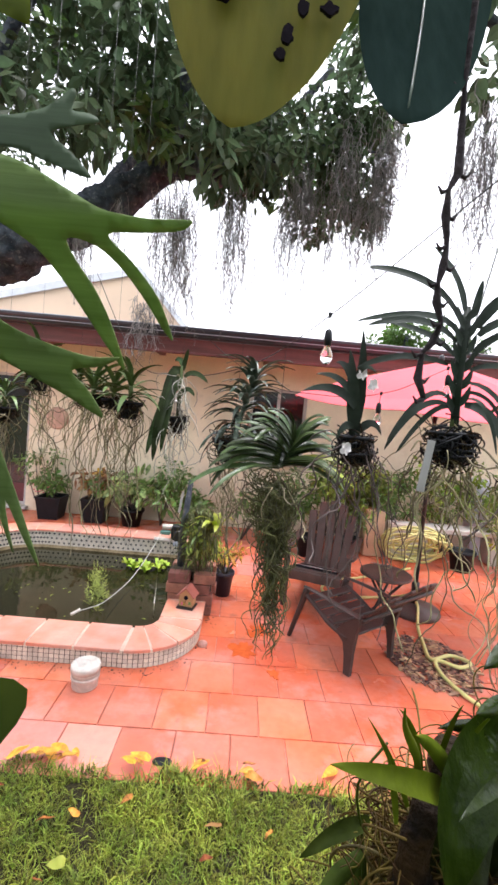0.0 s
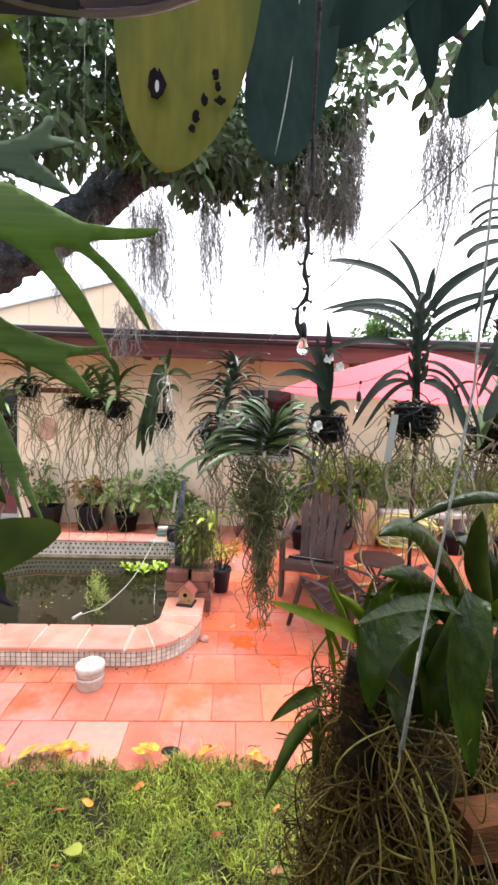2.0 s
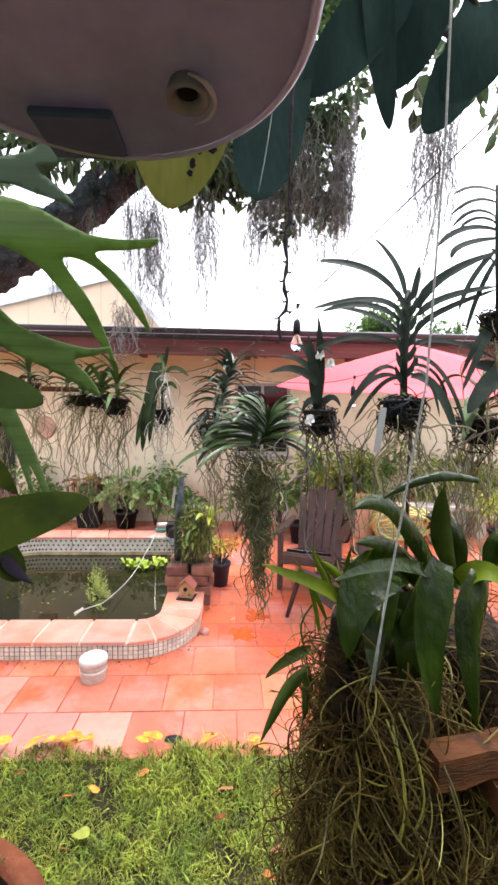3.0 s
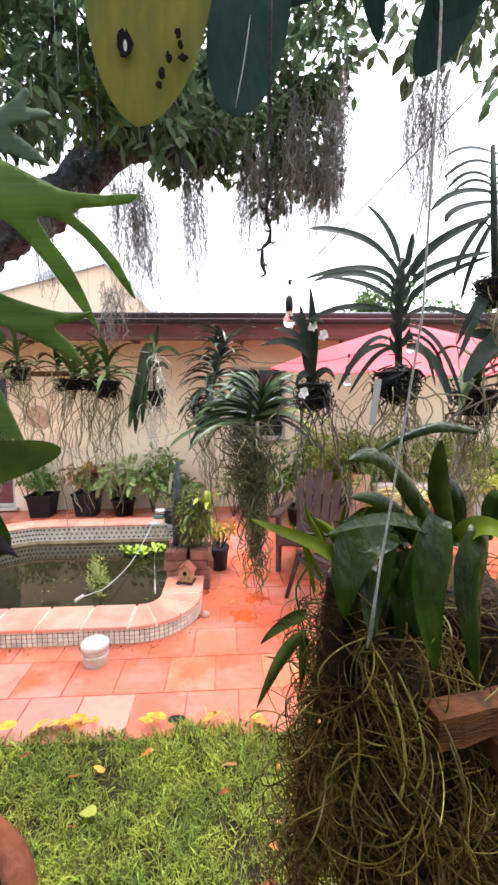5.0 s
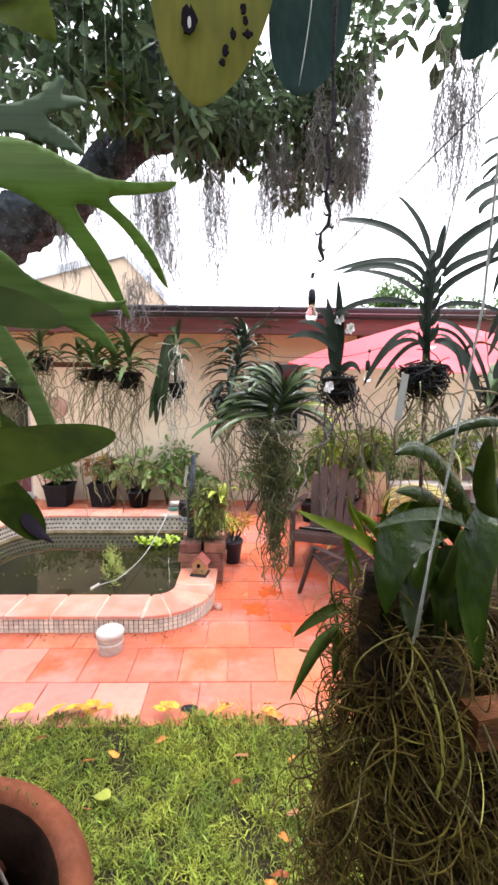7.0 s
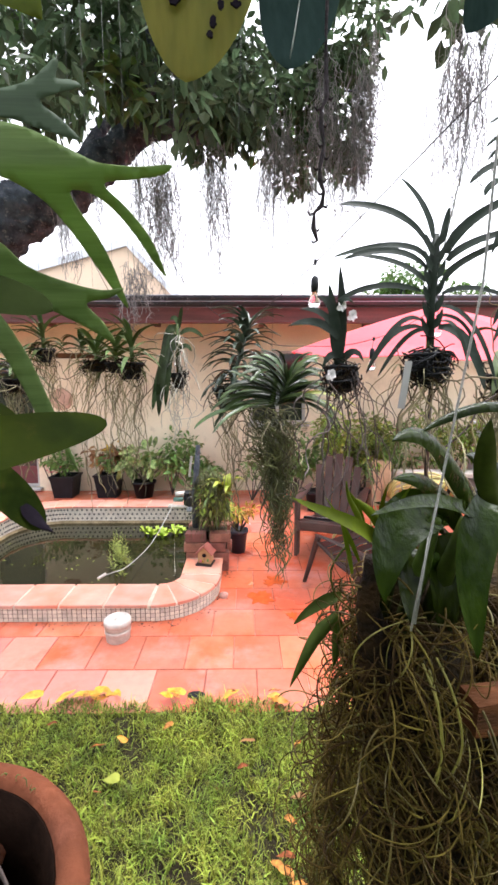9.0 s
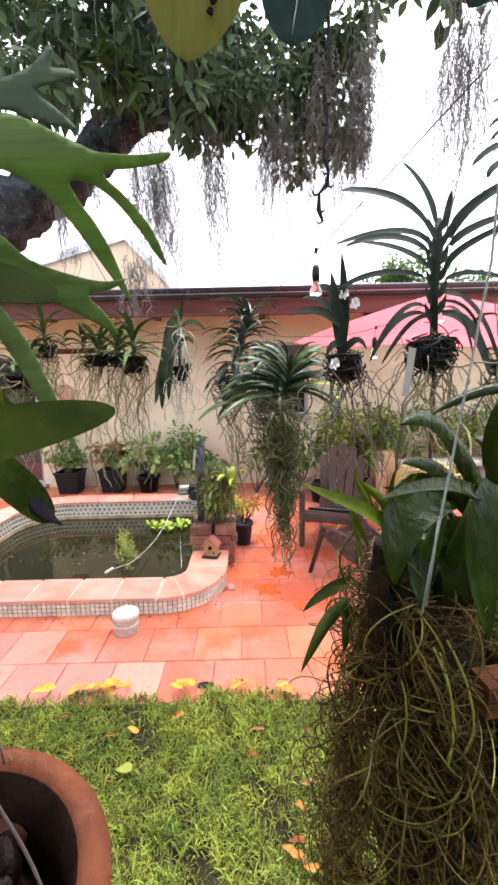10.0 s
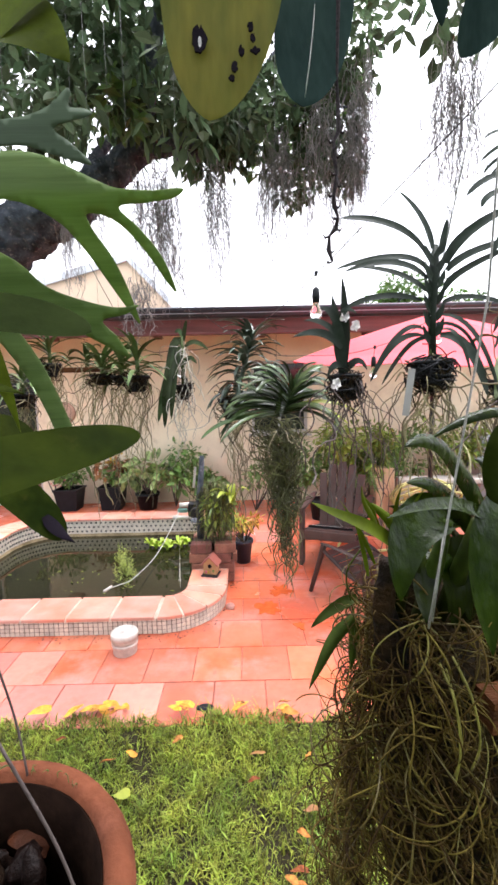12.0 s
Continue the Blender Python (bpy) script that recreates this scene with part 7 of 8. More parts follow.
# dark plastic pot overhead
DP = Vector((0.039, 0.060, 1.730))
dpot = thing("hanging_pot", DP, "purple-brown translucent plastic pot hanging overhead", "pot")
part("wall", Geo().lathe([(0.0, 0.003), (0.035, 0.003), (0.039, 0.0), (0.0405, 0.001), (0.0415, 0.005), (0.052, 0.09), (0.055, 0.09), (0.056, 0.10), (0.049, 0.10), (0.048, 0.085), (0.0, 0.085)], 56, Matrix.Translation(DP)), M_POTPURPLE, dpot)
part("lip", Geo().lathe([(0.0392, -0.0003), (0.0405, 0.0008), (0.0412, 0.003), (0.0417, 0.003), (0.0411, 0.0), (0.0398, -0.0010)], 56, Matrix.Translation(DP)), M_POTLIP, dpot, "paler bottom edge")
hole_at = DP + Vector((0.017, 0.019, 0.0))
part("drain_hole", Geo().lathe([(0.002, 0.0035), (0.0038, 0.0032), (0.0043, 0.0012), (0.0048, 0.0), (0.0043, -0.0006), (0.003, 0.0003), (0.002, 0.0025)], 20, Matrix.Translation(hole_at)), M_POTPURPLE, dpot, "raised ring round the drain hole")
part("drain_plug", Geo().lathe([(0.0, 0.001), (0.002, 0.001), (0.002, 0.004), (0.0, 0.004)], 14, Matrix.Translation(hole_at)), M_SPOT, dpot, "dark drain hole")
# highlight by the drain hole, modelled as a thin pale arc
part("highlight_arc", Geo().tube([hole_at + Vector((-0.001 + 0.0068 * math.cos(a), 0.0075 * math.sin(a), -0.0002)) for a in [radians(-75 + 15 * q) for q in range(11)]], [0.0002, 0.0004, 0.0005, 0.0006, 0.0006, 0.0006, 0.0006, 0.0005, 0.0004, 0.0003, 0.0002], 6), M_POTLIP, dpot, "pale raised arc standing for the drain hole's highlight")
part("foot", Geo().box(tuple(DP + Vector((-0.0098, 0.033, 0.0006))), (0.0188, 0.0165, 0.0022), None, 0.0006), M_POTFOOT, dpot, "dark moulded foot", False)
part("hanger", Geo().tube([DP + Vector((0.0, 0.0, 0.08)), DP + Vector((0.0, 0.20, 1.52))], 0.002, 5), M_WIRE, dpot, "wire hanger")
up = thing("overhead_orchid", (0.04, 0.23, 1.93), "hanging plant with broad drooping leaves, one yellowing and spotted", "orchid")
YL = part("leaf", Geo().leaf((0.040, 0.222, 1.915), (0.042, 0.226, 1.85), (0.030, 0.228, 1.777), 0.066, 0.03, 0.0006, 26, "ovate", (0, -1, 0.05)), M_YLEAF, up, "yellow-green leaf with black spots and a hole")
for x, z, a, b in ((0.026, 1.812, 0.0036, 0.0062), (0.047, 1.806, 0.0015, 0.0022), (0.0435, 1.799, 0.0015, 0.0026), (0.042, 1.794, 0.0014, 0.0016), (0.054, 1.806, 0.0019, 0.0016), (0.053, 1.812, 0.0013, 0.0018), (0.052, 1.817, 0.0015, 0.002)):
    ring = [(a * math.cos(2 * math.pi * q / 18) * (1 + 0.7 * noise.noise((x * 900, q * 0.7, z * 700))), b * math.sin(2 * math.pi * q / 18) * (1 + 0.7 * noise.noise((z * 900, q * 0.7, 3)))) for q in range(18)]
    part("spot", Geo().prism(ring, -0.0005, 0.0005, Matrix.Translation((x, 0.2238 - 0.0008 * abs((x - 0.036) / 0.03), z)) @ Matrix.Rotation(radians(90), 4, 'X')), M_SPOT, YL, "black leaf spot", False)
ring = [(0.0009 * math.cos(2 * math.pi * q / 12), 0.0026 * math.sin(2 * math.pi * q / 12)) for q in range(12)]
part("hole", Geo().prism(ring, -0.0006, 0.0006, Matrix.Translation((0.0265, 0.2236, 1.8105)) @ Matrix.Rotation(radians(90), 4, 'X')), M_FLOWER, YL, "pale hole in the leaf", False)
part("leaf", Geo().leaf((0.100, 0.30, 2.01), (0.094, 0.265, 1.87), (0.0785, 0.230, 1.784), 0.046, 0.16, 0.0010, 20, "blunt", (0, -1, 0.05)), M_BLUELEAF, up, "dark blue-green leaf")
part("midrib", Geo().tube(smooth_path([(0.0985, 0.288, 1.975), (0.0918, 0.2635, 1.88), (0.0855, 0.244, 1.825), (0.0795, 0.2292, 1.788)], 3), [0.0004] * 9 + [0.0002], 5), M_VANDA_PALE, up, "pale midrib")
for p0, p1, p2, w in (((0.175, 0.27, 1.96), (0.15, 0.255, 1.90), (0.108, 0.26, 1.862), 0.040), ((0.15, 0.26, 1.97), (0.148, 0.25, 1.90), (0.164, 0.262, 1.846), 0.020), ((0.19, 0.29, 1.99), (0.185, 0.28, 1.93), (0.165, 0.285, 1.885), 0.055),
                      ((0.25, 0.32, 1.98), (0.25, 0.30, 1.93), (0.22, 0.31, 1.90), 0.05), ((0.33, 0.50, 2.10), (0.33, 0.49, 2.06), (0.29, 0.5, 2.0), 0.06)):
    part("leaf", Geo().leaf(p0, p1, p2, w, 0.2, 0.0010, 18, "ovate", (0, -1, 0.1)), M_BLUELEAF, up)
for p0, p1, p2, w in (((-0.14, 0.33, 1.90), (-0.10, 0.30, 1.90), (-0.067, 0.30, 1.858), 0.045), ((-0.16, 0.32, 1.86), (-0.11, 0.30, 1.90), (-0.066, 0.30, 1.905), 0.03)):
    part("leaf", Geo().leaf(p0, p1, p2, w, 0.12, 0.0014, 12, "oval", (0, -1, 0.2)), M_BRIGHTLEAF, up, "bright young leaf")
g = Geo().tube([(0.04, 0.222, 1.90), (0.07, 0.24, 1.99), (0.10, 0.27, 2.1), (0.12, 0.4, 3.24)], [0.003, 0.005, 0.004, 0.002], 6)
g.tube([(0.100, 0.30, 2.005), (0.095, 0.28, 2.06)], 0.003, 6)
g.tube([(0.17, 0.27, 1.96), (0.12, 0.27, 2.05), (0.10, 0.27, 2.1)], 0.003, 6).tube([(-0.14, 0.33, 1.89), (-0.02, 0.28, 2.0), (0.07, 0.24, 2.0)], 0.003, 6)
g.tube([(0.25, 0.32, 1.97), (0.2, 0.3, 2.05), (0.11, 0.28, 2.12)], 0.003, 6).tube([(0.33, 0.5, 2.1), (0.2, 0.4, 2.15), (0.115, 0.35, 2.2)], 0.003, 6)
part("stem", g, M_TWIG, up, "dark stems")
rnd = random.Random(8)
tw = [Vector((0.097, 0.235, 1.95)), Vector((0.0985, 0.236, 1.86)), Vector((0.0975, 0.2355, 1.80)), Vector((0.0985, 0.2355, 1.775))]
zz = 1.775
for k in range(11):
    zz -= rnd.uniform(0.0045, 0.0085)
    tw.append(Vector((0.0965 - 0.002 * (k > 7) + (0.0009 if (k // 2) % 2 else -0.0010) + rnd.gauss(0, 0.0005), 0.2345 + rnd.gauss(0, 0.0008), zz)))
stem_ = Geo().tube(tw, [0.0007 + 0.0007 * (k % 2) for k in range(len(tw))], 7)
for k, q in enumerate(tw[2:]):
    sg = 1 if k % 2 else -1
    stem_.tube([q, q + Vector((0.0022 * sg, -0.0004, -0.0012)), q + Vector((0.0036 * sg, -0.0006, 0.0006))], [0.0006, 0.0007, 0.0002], 5)
part("old_flower_stem", stem_, M_KNOT, up, "dry knotted flower stem")

# the big rooted orchid at the other side
big = thing("rooted_orchid", (0.22, 0.36, 1.15), "large glossy orchid in a wooden basket with matted curling roots", "orchid")
for q, (x0, y0, x1, y1, z) in enumerate(((0.234, 0.309, 0.42, 0.340, 1.378), (0.30, 0.29, 0.30, 0.46, 1.350), (0.235, 0.43, 0.42, 0.46, 1.374), (0.40, 0.29, 0.40, 0.48, 1.350))):
    L = math.hypot(x1 - x0, y1 - y0)
    m = Matrix.Translation(((x0 + x1) / 2, (y0 + y1) / 2, z)) @ Matrix.Rotation(math.atan2(y1 - y0, x1 - x0), 4, 'Z')
    sl = Geo()
    for c in range(8):
        sl.box(((c - 3.5) * L / 8, 0, 0), (L / 8, 0.024, (0.026, 0.022, 0.019, 0.022)[q]))
    sl.v = [tuple(m @ (Vector(v) + Vector(noise.noise_vector(Vector(v) * 26 + Vector((q, 0, 0)))) * 0.0035)) for v in sl.v]
    part("slat", sl, M_BASKETWOOD, big, "weathered orange-brown slat", False)
part("log", knobbly(smooth_path([(0.160, 0.32, 1.500), (0.157, 0.325, 1.46), (0.168, 0.335, 1.42), (0.19, 0.355, 1.36)], 6), spread_radii([0.010, 0.014, 0.02, 0.03], 6), 22, 0.55, 4), M_WETBARK, big, "dark wet bark log")
part("core", knobbly(smooth_path([(0.30, 0.40, 1.45), (0.335, 0.41, 1.37), (0.345, 0.41, 1.22), (0.34, 0.41, 1.04)], 5), spread_radii([0.03, 0.06, 0.060, 0.040], 5), 24, 0.35, 6), M_WETBARK, big, "dark fibrous core")
part("core", knobbly(smooth_path([(0.190, 0.36, 1.50), (0.205, 0.37, 1.45), (0.225, 0.375, 1.36), (0.228, 0.375, 1.22), (0.225, 0.375, 1.04)], 5), spread_radii([0.010, 0.024, 0.046, 0.052, 0.034], 5), 24, 0.35, 4), M_WETBARK, big, "dark fibrous core")
rnd = random.Random(77)
mass, lime = Geo(), Geo()


def core_at(z):
    """Centre and half width of the matted roots at a height."""
    q = min(1, max(0, (1.475 - z) / 0.23))
    return Vector((0.205 + 0.022 * q, 0.352 + 0.018 * q, z)), 0.034 + 0.056 * q ** 0.8


def coil_root(k, z, a, length, wander, gravity, keep, r_):
    """A root that leaves the mat, bends steadily one way and another, and sags."""
    c, w = core_at(z)
    if a > 9:
        a -= 10
        c, w = Vector((0.335, 0.405, z)), 0.09
    d = Vector((math.cos(a), 0.85 * math.sin(a), 0))
    p = c + d * w * rnd.uniform(0.82, 1.0)
    t = (d * rnd.uniform(0.1, 0.9) + Vector((-d.y, d.x, 0)) * rnd.gauss(0, 0.9) + Vector((0, 0, rnd.gauss(0.05, 0.5)))).normalized()
    axis = Vector((rnd.gauss(0, 1), rnd.gauss(0, 1), rnd.gauss(0, 0.8))).normalized()
    bend = rnd.uniform(10, wander) * rnd.choice((-1, 1))
    pts, step = [p.copy()], 0.0058
    for i in range(max(5, int(length / step))):
        t = t + axis.cross(t) * bend * step + Vector((0, 0, -gravity * step))
        off = Vector((p.x - c.x, (p.y - c.y) / 0.85, 0))
        if off.length > w + keep:
            t -= off.normalized() * 0.22
        elif off.length < w * 0.85:
            t += off.normalized() * 0.16
        t.normalize()
        if i % 6 == 5:
            axis = (axis + Vector((rnd.gauss(0, 0.6), rnd.gauss(0, 0.6), rnd.gauss(0, 0.6)))).normalized()
        p = p + t * step
        pts.append(p.copy())
    clear = next((i for i, v in enumerate(pts) if v.x > 0.230 and v.y < 0.345 and k % 3 and 1.345 < v.z < 1.425), None)
    if clear is not None:
        # roots stop where the wooden slat comes through
        pts = pts[:clear] if clear > 3 else [v + Vector((0.0, 0.07, 0.0)) for v in pts]
    n_ = len(pts) - 1
    return pts, [r_ * (1.0 - 0.15 * math.sin(3 * i / n_)) for i in range(n_)] + [r_ * 0.45]


for k in range(2100):
    z = 1.04 + 0.42 * rnd.random() ** 0.8
    a = rnd.uniform(0, 6.283) if k % 3 else 10 + rnd.uniform(0, 6.283)
    pts, rr_ = coil_root(k, z, a, rnd.uniform(0.05, 0.17), 36, rnd.uniform(10, 34), rnd.choice((0.003, 0.008, 0.014)), rnd.uniform(0.0004, 0.00095))
    (lime if k % 10 == 0 else mass).tube(pts, rr_, 5)
for k in range(520):
    # loose loops standing off the near side of the mat
    z = 1.06 + 0.39 * rnd.random()
    pts, rr_ = coil_root(k, z, rnd.uniform(2.3, 5.6), rnd.uniform(0.04, 0.11), 60, rnd.uniform(4, 26), rnd.choice((0.008, 0.014, 0.022)), rnd.uniform(0.00035, 0.0007))
    (lime if k % 11 == 0 else mass).tube(pts, rr_, 5)
for k in range(48):
    # wiry strays along the outer edge
    z = 1.10 + 0.34 * rnd.random()
    pts, rr_ = coil_root(k, z, rnd.uniform(2.6, 3.9), rnd.uniform(0.03, 0.08), 60, rnd.uniform(-4, 14), 0.034, rnd.uniform(0.00025, 0.0005))
    mass.tube(pts, rr_, 4)
for x, z, dx in ((0.192, 1.425, 0.012), (0.197, 1.42, 0.006), (0.202, 1.43, 0.016), (0.176, 1.30, -0.01), (0.238, 1.39, 0.014), (0.245, 1.37, 0.008)):
    lime.tube(smooth_path([(x, 0.30, z), (x + dx * 0.6, 0.288, z - 0.025), (x + dx, 0.285, z - 0.06), (x + dx * 0.7, 0.287, z - 0.085)], 4), 0.0009, 6)
tagged(part("root_mat", mass, M_ROOT_NEAR, big, "dark brown and olive drooping roots"), kind="stuff")
tagged(part("fresh_tangle", lime, M_ROOT_LIME, big, "yellow-green fresh root tips"), kind="stuff")
g = Geo()
for k in range(20):
    st = (0.142 + rnd.gauss(0, 0.008), 0.345 + rnd.gauss(0, 0.015), rnd.uniform(1.38, 1.50))
    g.tube(root_path(rnd, st, rnd.uniform(0.02, 0.05), 0.4, 0.8, 0.006, 0.6, None, 60.0), 0.00035, 4)
tagged(part("fine_tangle", g, M_ROOT_NEAR, big, "fine dark stray roots"), kind="stuff")
g = Geo()
for x, z, sx in ((0.150, 1.520, -0.02), (0.158, 1.525, 0.004), (0.145, 1.50, -0.03), (0.165, 1.52, 0.015), (0.14, 1.49, -0.015)):
    g.leaf((x, 0.315, z), (x + sx * 0.4, 0.31, z + 0.03), (x + sx, 0.305, z + rnd.uniform(0.035, 0.06)), 0.0035, 0.2, 0.0005, 7, "lance", (0, -1, 0))
tagged(part("grass_tuft", g, M_BRIGHTLEAF, big, "thin bright grassy blades"), kind="stuff")
NL = [((0.142, 0.355, 1.452), (0.12, 0.352, 1.448), (0.100, 0.354, 1.425), 0.011, M_MIDLEAF), ((0.137, 0.348, 1.437), (0.115, 0.338, 1.425), (0.095, 0.333, 1.380), 0.0125, M_MIDLEAF), ((0.137, 0.352, 1.437), (0.140, 0.35, 1.41), (0.134, 0.35, 1.385), 0.0105, M_MIDLEAF),
    ((0.17, 0.31, 1.511), (0.136, 0.29, 1.537), (0.087, 0.262, 1.565), 0.0125, M_BRIGHTLEAF),
    ((0.15, 0.31, 1.522), (0.137, 0.3, 1.542), (0.128, 0.295, 1.568), 0.0069, M_BRIGHTLEAF),
    ((0.162, 0.31, 1.522), (0.15, 0.3, 1.547), (0.134, 0.295, 1.555), 0.0081, M_BRIGHTLEAF),
    ((0.214, 0.33, 1.533), (0.152, 0.29, 1.556), (0.155, 0.285, 1.484), 0.0390, M_NEARLEAF),
    ((0.253, 0.34, 1.511), (0.206, 0.31, 1.618), (0.154, 0.28, 1.598), 0.0257, M_NEARLEAF),
    ((0.239, 0.34, 1.511), (0.2, 0.31, 1.572), (0.16, 0.29, 1.571), 0.0202, M_NEARLEAF),
    ((0.268, 0.33, 1.517), (0.191, 0.29, 1.568), (0.133, 0.25, 1.557), 0.0125, M_NEARLEAF),
    ((0.237, 0.35, 1.503), (0.198, 0.33, 1.543), (0.153, 0.31, 1.548), 0.011, M_NEARLEAF),
    ((0.264, 0.31, 1.616), (0.212, 0.3, 1.628), (0.179, 0.3, 1.599), 0.0098, M_NEARLEAF),
    ((0.236, 0.31, 1.549), (0.207, 0.285, 1.517), (0.221, 0.28, 1.443), 0.0299, M_NEARLEAF),
    ((0.277, 0.32, 1.537), (0.253, 0.295, 1.505), (0.26, 0.29, 1.422), 0.0309, M_NEARLEAF),
    ((0.25, 0.32, 1.539), (0.23, 0.31, 1.581), (0.23, 0.3, 1.61), 0.0182, M_MIDLEAF),
    ((0.213, 0.34, 1.511), (0.217, 0.325, 1.482), (0.213, 0.32, 1.441), 0.0273, M_NEARLEAF),
    ((0.232, 0.34, 1.514), (0.232, 0.325, 1.482), (0.226, 0.32, 1.446), 0.0256, M_NEARLEAF),
    ((0.277, 0.36, 1.507), (0.276, 0.36, 1.577), (0.24, 0.35, 1.576), 0.0275, M_NEARLEAF),
    ((0.195, 0.34, 1.501), (0.184, 0.32, 1.484), (0.185, 0.31, 1.452), 0.0217, M_NEARLEAF),
    ((0.309, 0.36, 1.512), (0.318, 0.36, 1.572), (0.323, 0.34, 1.543), 0.0271, M_NEARLEAF),
    ((0.322, 0.36, 1.507), (0.332, 0.34, 1.504), (0.335, 0.33, 1.44), 0.0304, M_NEARLEAF),
    ((0.262, 0.33, 1.527), (0.274, 0.31, 1.549), (0.288, 0.3, 1.528), 0.0210, M_BRIGHTLEAF),
    ((0.238, 0.35, 1.498), (0.205, 0.33, 1.505), (0.195, 0.32, 1.475), 0.0197, M_NEARLEAF)]
for q, (p0, p1, p2, w, mt) in enumerate(NL):
    part("leaf", Geo().leaf(p0, p1, p2, w, -0.45 if q % 3 else 0.4, 0.0006, 18, "sword", (0.35 * math.sin(q * 2.1), -0.8, 0.6), 0.0012, q), mt, big)
for x0, x1 in ((0.175, 0.168), (0.195, 0.20), (0.215, 0.222), (0.235, 0.243)):
    part("cane", Geo().tube([(x0, 0.355, 1.42), ((x0 + x1) / 2, 0.33, 1.48), (x1, 0.31, 1.535)], [0.007, 0.008, 0.004], 8), M_MIDLEAF, big, "swollen green cane")
part("thin_stem", Geo().tube(smooth_path([(0.15, 0.36, 1.50), (0.132, 0.355, 1.475), (0.138, 0.352, 1.44), (0.141, 0.35, 1.40)], 4), 0.0009, 6), M_MIDLEAF, big)
part("cord", Geo().tube([(0.19, 0.245, 3.24), (0.19, 0.24, 1.83), (0.185, 0.24, 1.688), (0.163, 0.245, 1.52), (0.159, 0.2465, 1.485)], 0.0007, 8), M_ROPE, big, "grey hanging cord")
part("cord", Geo().tube([(0.166, 0.245, 1.545), (0.161, 0.246, 1.49)], 0.0007, 6), M_ROPE, big, "grey hanging cord")

# the overhead beam for all the hangers
beam = thing("hanging_rail", (0, 0.9, 3.2), "weathered wooden rails carrying the hanging plants", "rail")
part("rail", pole, M_BARK, beam)
part("rail", Geo().tube([(-3.15, 0.32, 3.26), (2.6, 0.32, 3.26)], 0.02, 8), M_BARK, beam)
for x in (-3.12, 2.58):
    part("post", Geo().tube([(x, 0.32, -0.03), (x, 0.32, 3.28)], 0.035, 8), M_BARK, beam)
    part("post", Geo().tube([(x + (0.02 if x < 0 else 0.02), 1.5 if x < 0 else 1.0, -0.03), (x + 0.02, 1.5 if x < 0 else 1.0, 3.24)], 0.035, 8), M_BARK, beam)

# ---- fallen leaves ----
FALL = [(-0.873, 2.006, 0), (-0.75, 2.044, 0), (-0.704, 2.07, 0), (-0.82, 2.04, 0), (-0.62, 2.05, 0), (-0.68, 2.0, 1), (-0.344, 2.02, 0), (-0.31, 2.03, 0), (-0.017, 2.01, 0), (0.196, 1.99, 0), (0.23, 1.96, 0), (0.60, 2.04, 0), (-0.86, 1.82, 1),
        (-0.505, 1.725, 0), (-0.60, 1.69, 1), (0.06, 1.71, 2), (0.045, 1.582, 1), (0.284, 1.689, 1), (-0.532, 1.476, 1), (-0.49, 1.53, 3), (-0.728, 1.45, 1), (0.26, 1.45, 2), (0.22, 1.36, 1), (-0.31, 1.80, 1), (0.9, 2.03, 1), (0.19, 1.242, 4), (0.20, 1.19, 4), (0.226, 1.155, 1), (0.167, 1.207, 4), (-1.05, 2.0, 0), (-1.3, 1.9, 1), (-0.80, 2.01, 0), (-0.77, 2.0, 1), (-0.73, 2.02, 0), (-0.64, 2.0, 0), (-0.36, 2.0, 0), (-0.30, 1.99, 1), (-0.02, 2.03, 1), (0.21, 2.03, 1)]
for k, (x, y, kind) in enumerate(FALL):
    a, L = R.gauss(0, 0.55) + math.pi * (k % 2), R.uniform(0.055, 0.09) * (1.3 if y > 1.95 and kind == 0 else 0.85) * (1.2 if kind == 3 else 1)
    d = Vector((math.cos(a), math.sin(a), 0))
    z = 0.048 if y < 1.95 else 0.02 if y > 2.03 else 0.045
    p = Vector((x, y, z))
    g = Geo().leaf(p - d * L / 2, p + Vector((0, 0, 0.008)), p + d * L / 2 + Vector((0, 0, R.uniform(0, 0.010))), L * (0.42 if kind != 3 else 0.7), R.uniform(0.05, 0.45), 0.0006, 10, "lance" if k % 2 else "oval", (R.gauss(0, 0.3), R.gauss(0, 0.3), 1), R.uniform(0.001, 0.004), R.uniform(0, 6))
    tagged(part("fallen_leaf", g, (M_DEADLEAF, M_DEADBROWN, M_REDLEAF, M_LIME, M_DEADBROWN)[kind], None), ("yellow", "brown-orange", "dark russet", "pale green", "orange-red")[kind] + " fallen leaf lying at the lawn edge", "leaf", "fallen leaves")
ov_ = Geo().lathe([(0, 0.0), (0.046, 0.0), (0.048, 0.003), (0.04, 0.007), (0, 0.008)], 20, Matrix.Translation((-0.208, 2.06, 0.0)) @ Matrix.Diagonal((1, 0.62, 1, 1)))
tagged(part("dark_cap", ov_, M_BLACK, None), "small dark oval cap lying at the patio edge", "cap")

# ---- bits floating on the pond ----
g, rnd = Geo(), random.Random(62)
for k in range(130):
    x, y = rnd.uniform(-2.6, -0.6), rnd.uniform(3.2, 5.0)
    if inside_pond(x, y, -0.06) and noise.noise((x * 1.7, y * 1.7, 8)) > -0.05:
        a, L = rnd.uniform(0, 6.28), rnd.uniform(0.006, 0.022)
        d, p = Vector((math.cos(a), math.sin(a), 0)), Vector((x, y, WATER_Z + 0.0015))
        g.leaf(p - d * L, p + Vector((0, 0, 0.002)), p + d * L, L * 0.7, 0.1, 0.0006, 4, "oval", (0, 0, 1))
tagged(part("floating_litter", g, M_WEED, None), "small yellowish leaf bits floating on the pond water", "leaf litter", "", "stuff")

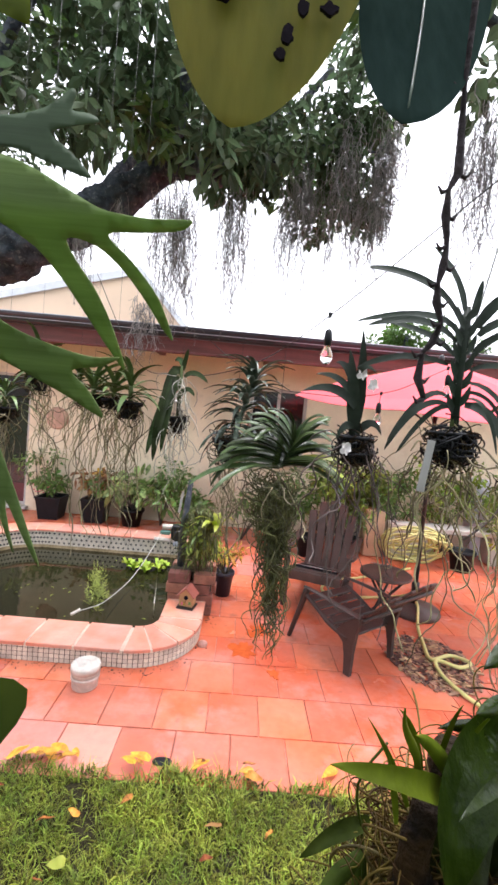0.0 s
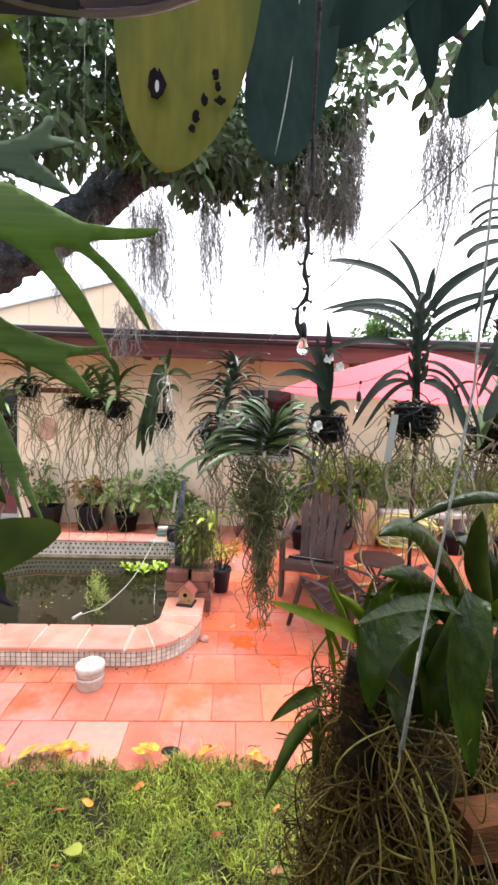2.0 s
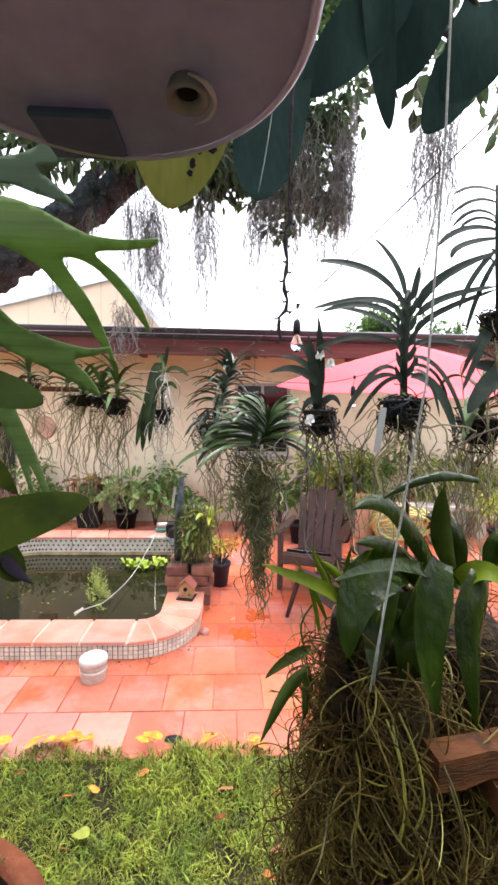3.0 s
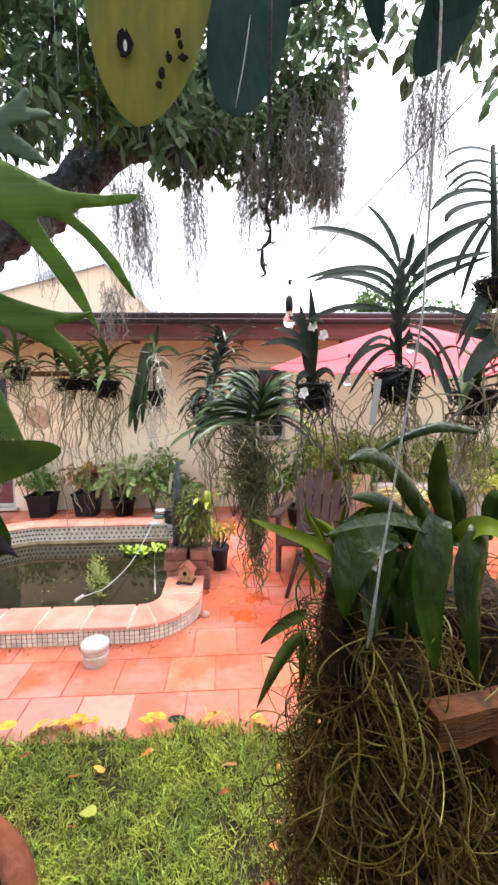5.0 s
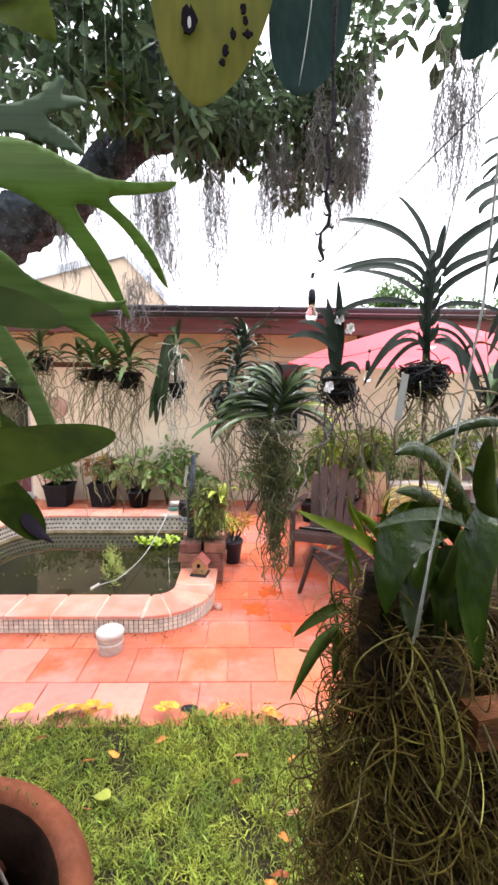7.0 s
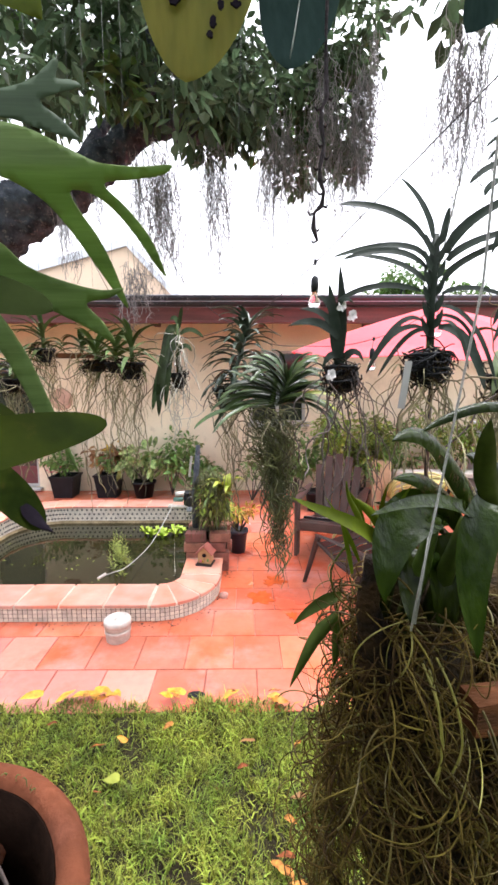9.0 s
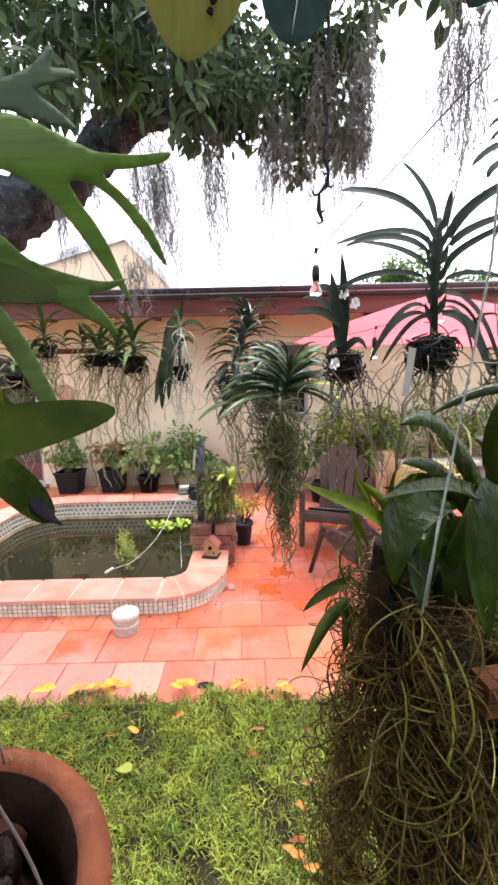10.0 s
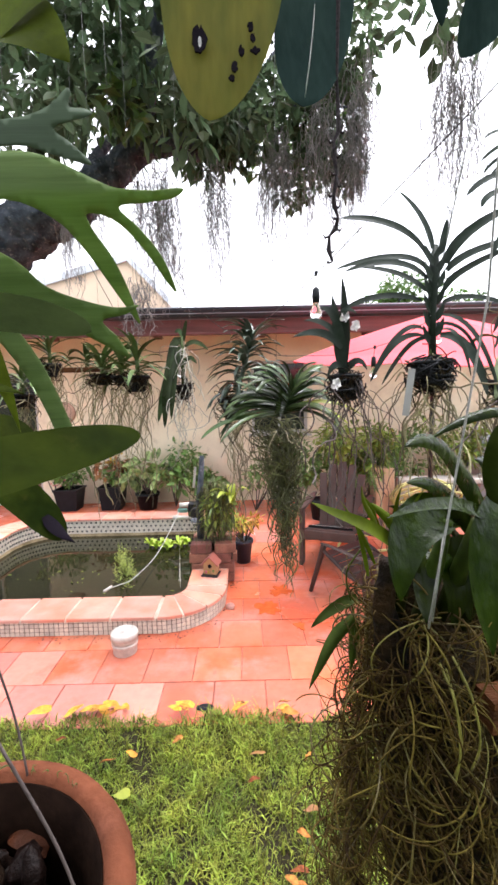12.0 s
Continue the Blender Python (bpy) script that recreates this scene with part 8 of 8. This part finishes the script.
# ---- damp patches on the tiles ----
for x, y, rx, ry in ((0.30, 3.39, 0.085, 0.075), (0.17, 3.10, 0.085, 0.11), (0.39, 2.84, 0.03, 0.05)):
    ring = [((1 + 1.0 * noise.noise((x * 9, math.cos(b) * 2.2, math.sin(b) * 2.2 + y))) * rx * math.cos(b), (1 + 1.0 * noise.noise((x * 9, math.cos(b) * 2.2, math.sin(b) * 2.2 + y))) * ry * math.sin(b)) for b in [2 * math.pi * q / 40 for q in range(40)]]
    tagged(part("wet_patch", Geo().prism(ring, 0.0, 0.0045, Matrix.Translation((x, y, -0.0018))), M_WETPATCH, None, "", False), "wet dark orange patch on the terracotta tiles", "wet patch", "damp patches")

# ---- dirt crumbs along the foot of the pond ----
g, rnd = Geo(), random.Random(61)
for k in range(1000):
    u = rnd.uniform(0, POND_LEN)
    x, y, a = POND_DENSE(u, RIM + abs(rnd.gauss(0, 0.05)) + 0.004)
    if y < 3.6 and noise.noise((x * 2.3, y * 2.3, 4)) > -0.15:
        s_ = rnd.uniform(0.002, 0.006) * (1.7 if k % 9 == 0 else 1)
        g.box((0, 0, 0), (s_ * 2, s_, s_ * 0.5), Matrix.Translation((x, y, s_ * 0.25)) @ Matrix.Rotation(rnd.uniform(0, 3), 4, 'Z'))
tagged(part("dirt_crumbs", g, M_SOIL, None, smooth=False), "dark damp dirt gathered at the foot of the pond", "dirt", "", "stuff")

# ---- patio tiles ----
TW, TD = 0.288, 0.33
g = Geo()
g.box((0, 0, 0), (TW - 0.006, TD - 0.006, 0.016), ch=0.0018)
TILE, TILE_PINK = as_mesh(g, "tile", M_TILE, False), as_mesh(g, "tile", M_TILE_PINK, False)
rest = Geo()
spots = []
for j in range(0, 15):
    y = 1.94 + TD * (j + 0.5)
    for i in range(-20, 24):
        x = (-0.018 if j % 2 else 0.118) + TW * (i + 0.5)
        if any(inside_pond(x + sx * TW / 2, y + sy * TD / 2, 0.02) for sx in (-1, 1) for sy in (-1, 1)):
            continue
        if y + TD / 2 > WALL_Y - 0.02 + 0.2 or x < -5.6 or x > 6.6:
            continue
        spots.append((x, y))
chosen = sorted(spots, key=lambda p: (p[1] > 4.6) * 5 + abs(p[0] - 0.2) + 0.4 * p[1])[:290]
for x, y in spots:
    m = Matrix.Translation((x, y, -0.008 + R.uniform(-0.0012, 0.0012))) @ Euler((R.gauss(0, 0.002), R.gauss(0, 0.002), R.gauss(0, 0.004))).to_matrix().to_4x4()
    if (x, y) in chosen:
        pink = R.random() < (1.0 if y < 2.27 and x < -0.45 else 0.4 if y < 2.6 and x < -0.45 else 0.05)
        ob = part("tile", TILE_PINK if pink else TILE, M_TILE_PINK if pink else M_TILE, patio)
        ob.matrix_basis = m
    else:
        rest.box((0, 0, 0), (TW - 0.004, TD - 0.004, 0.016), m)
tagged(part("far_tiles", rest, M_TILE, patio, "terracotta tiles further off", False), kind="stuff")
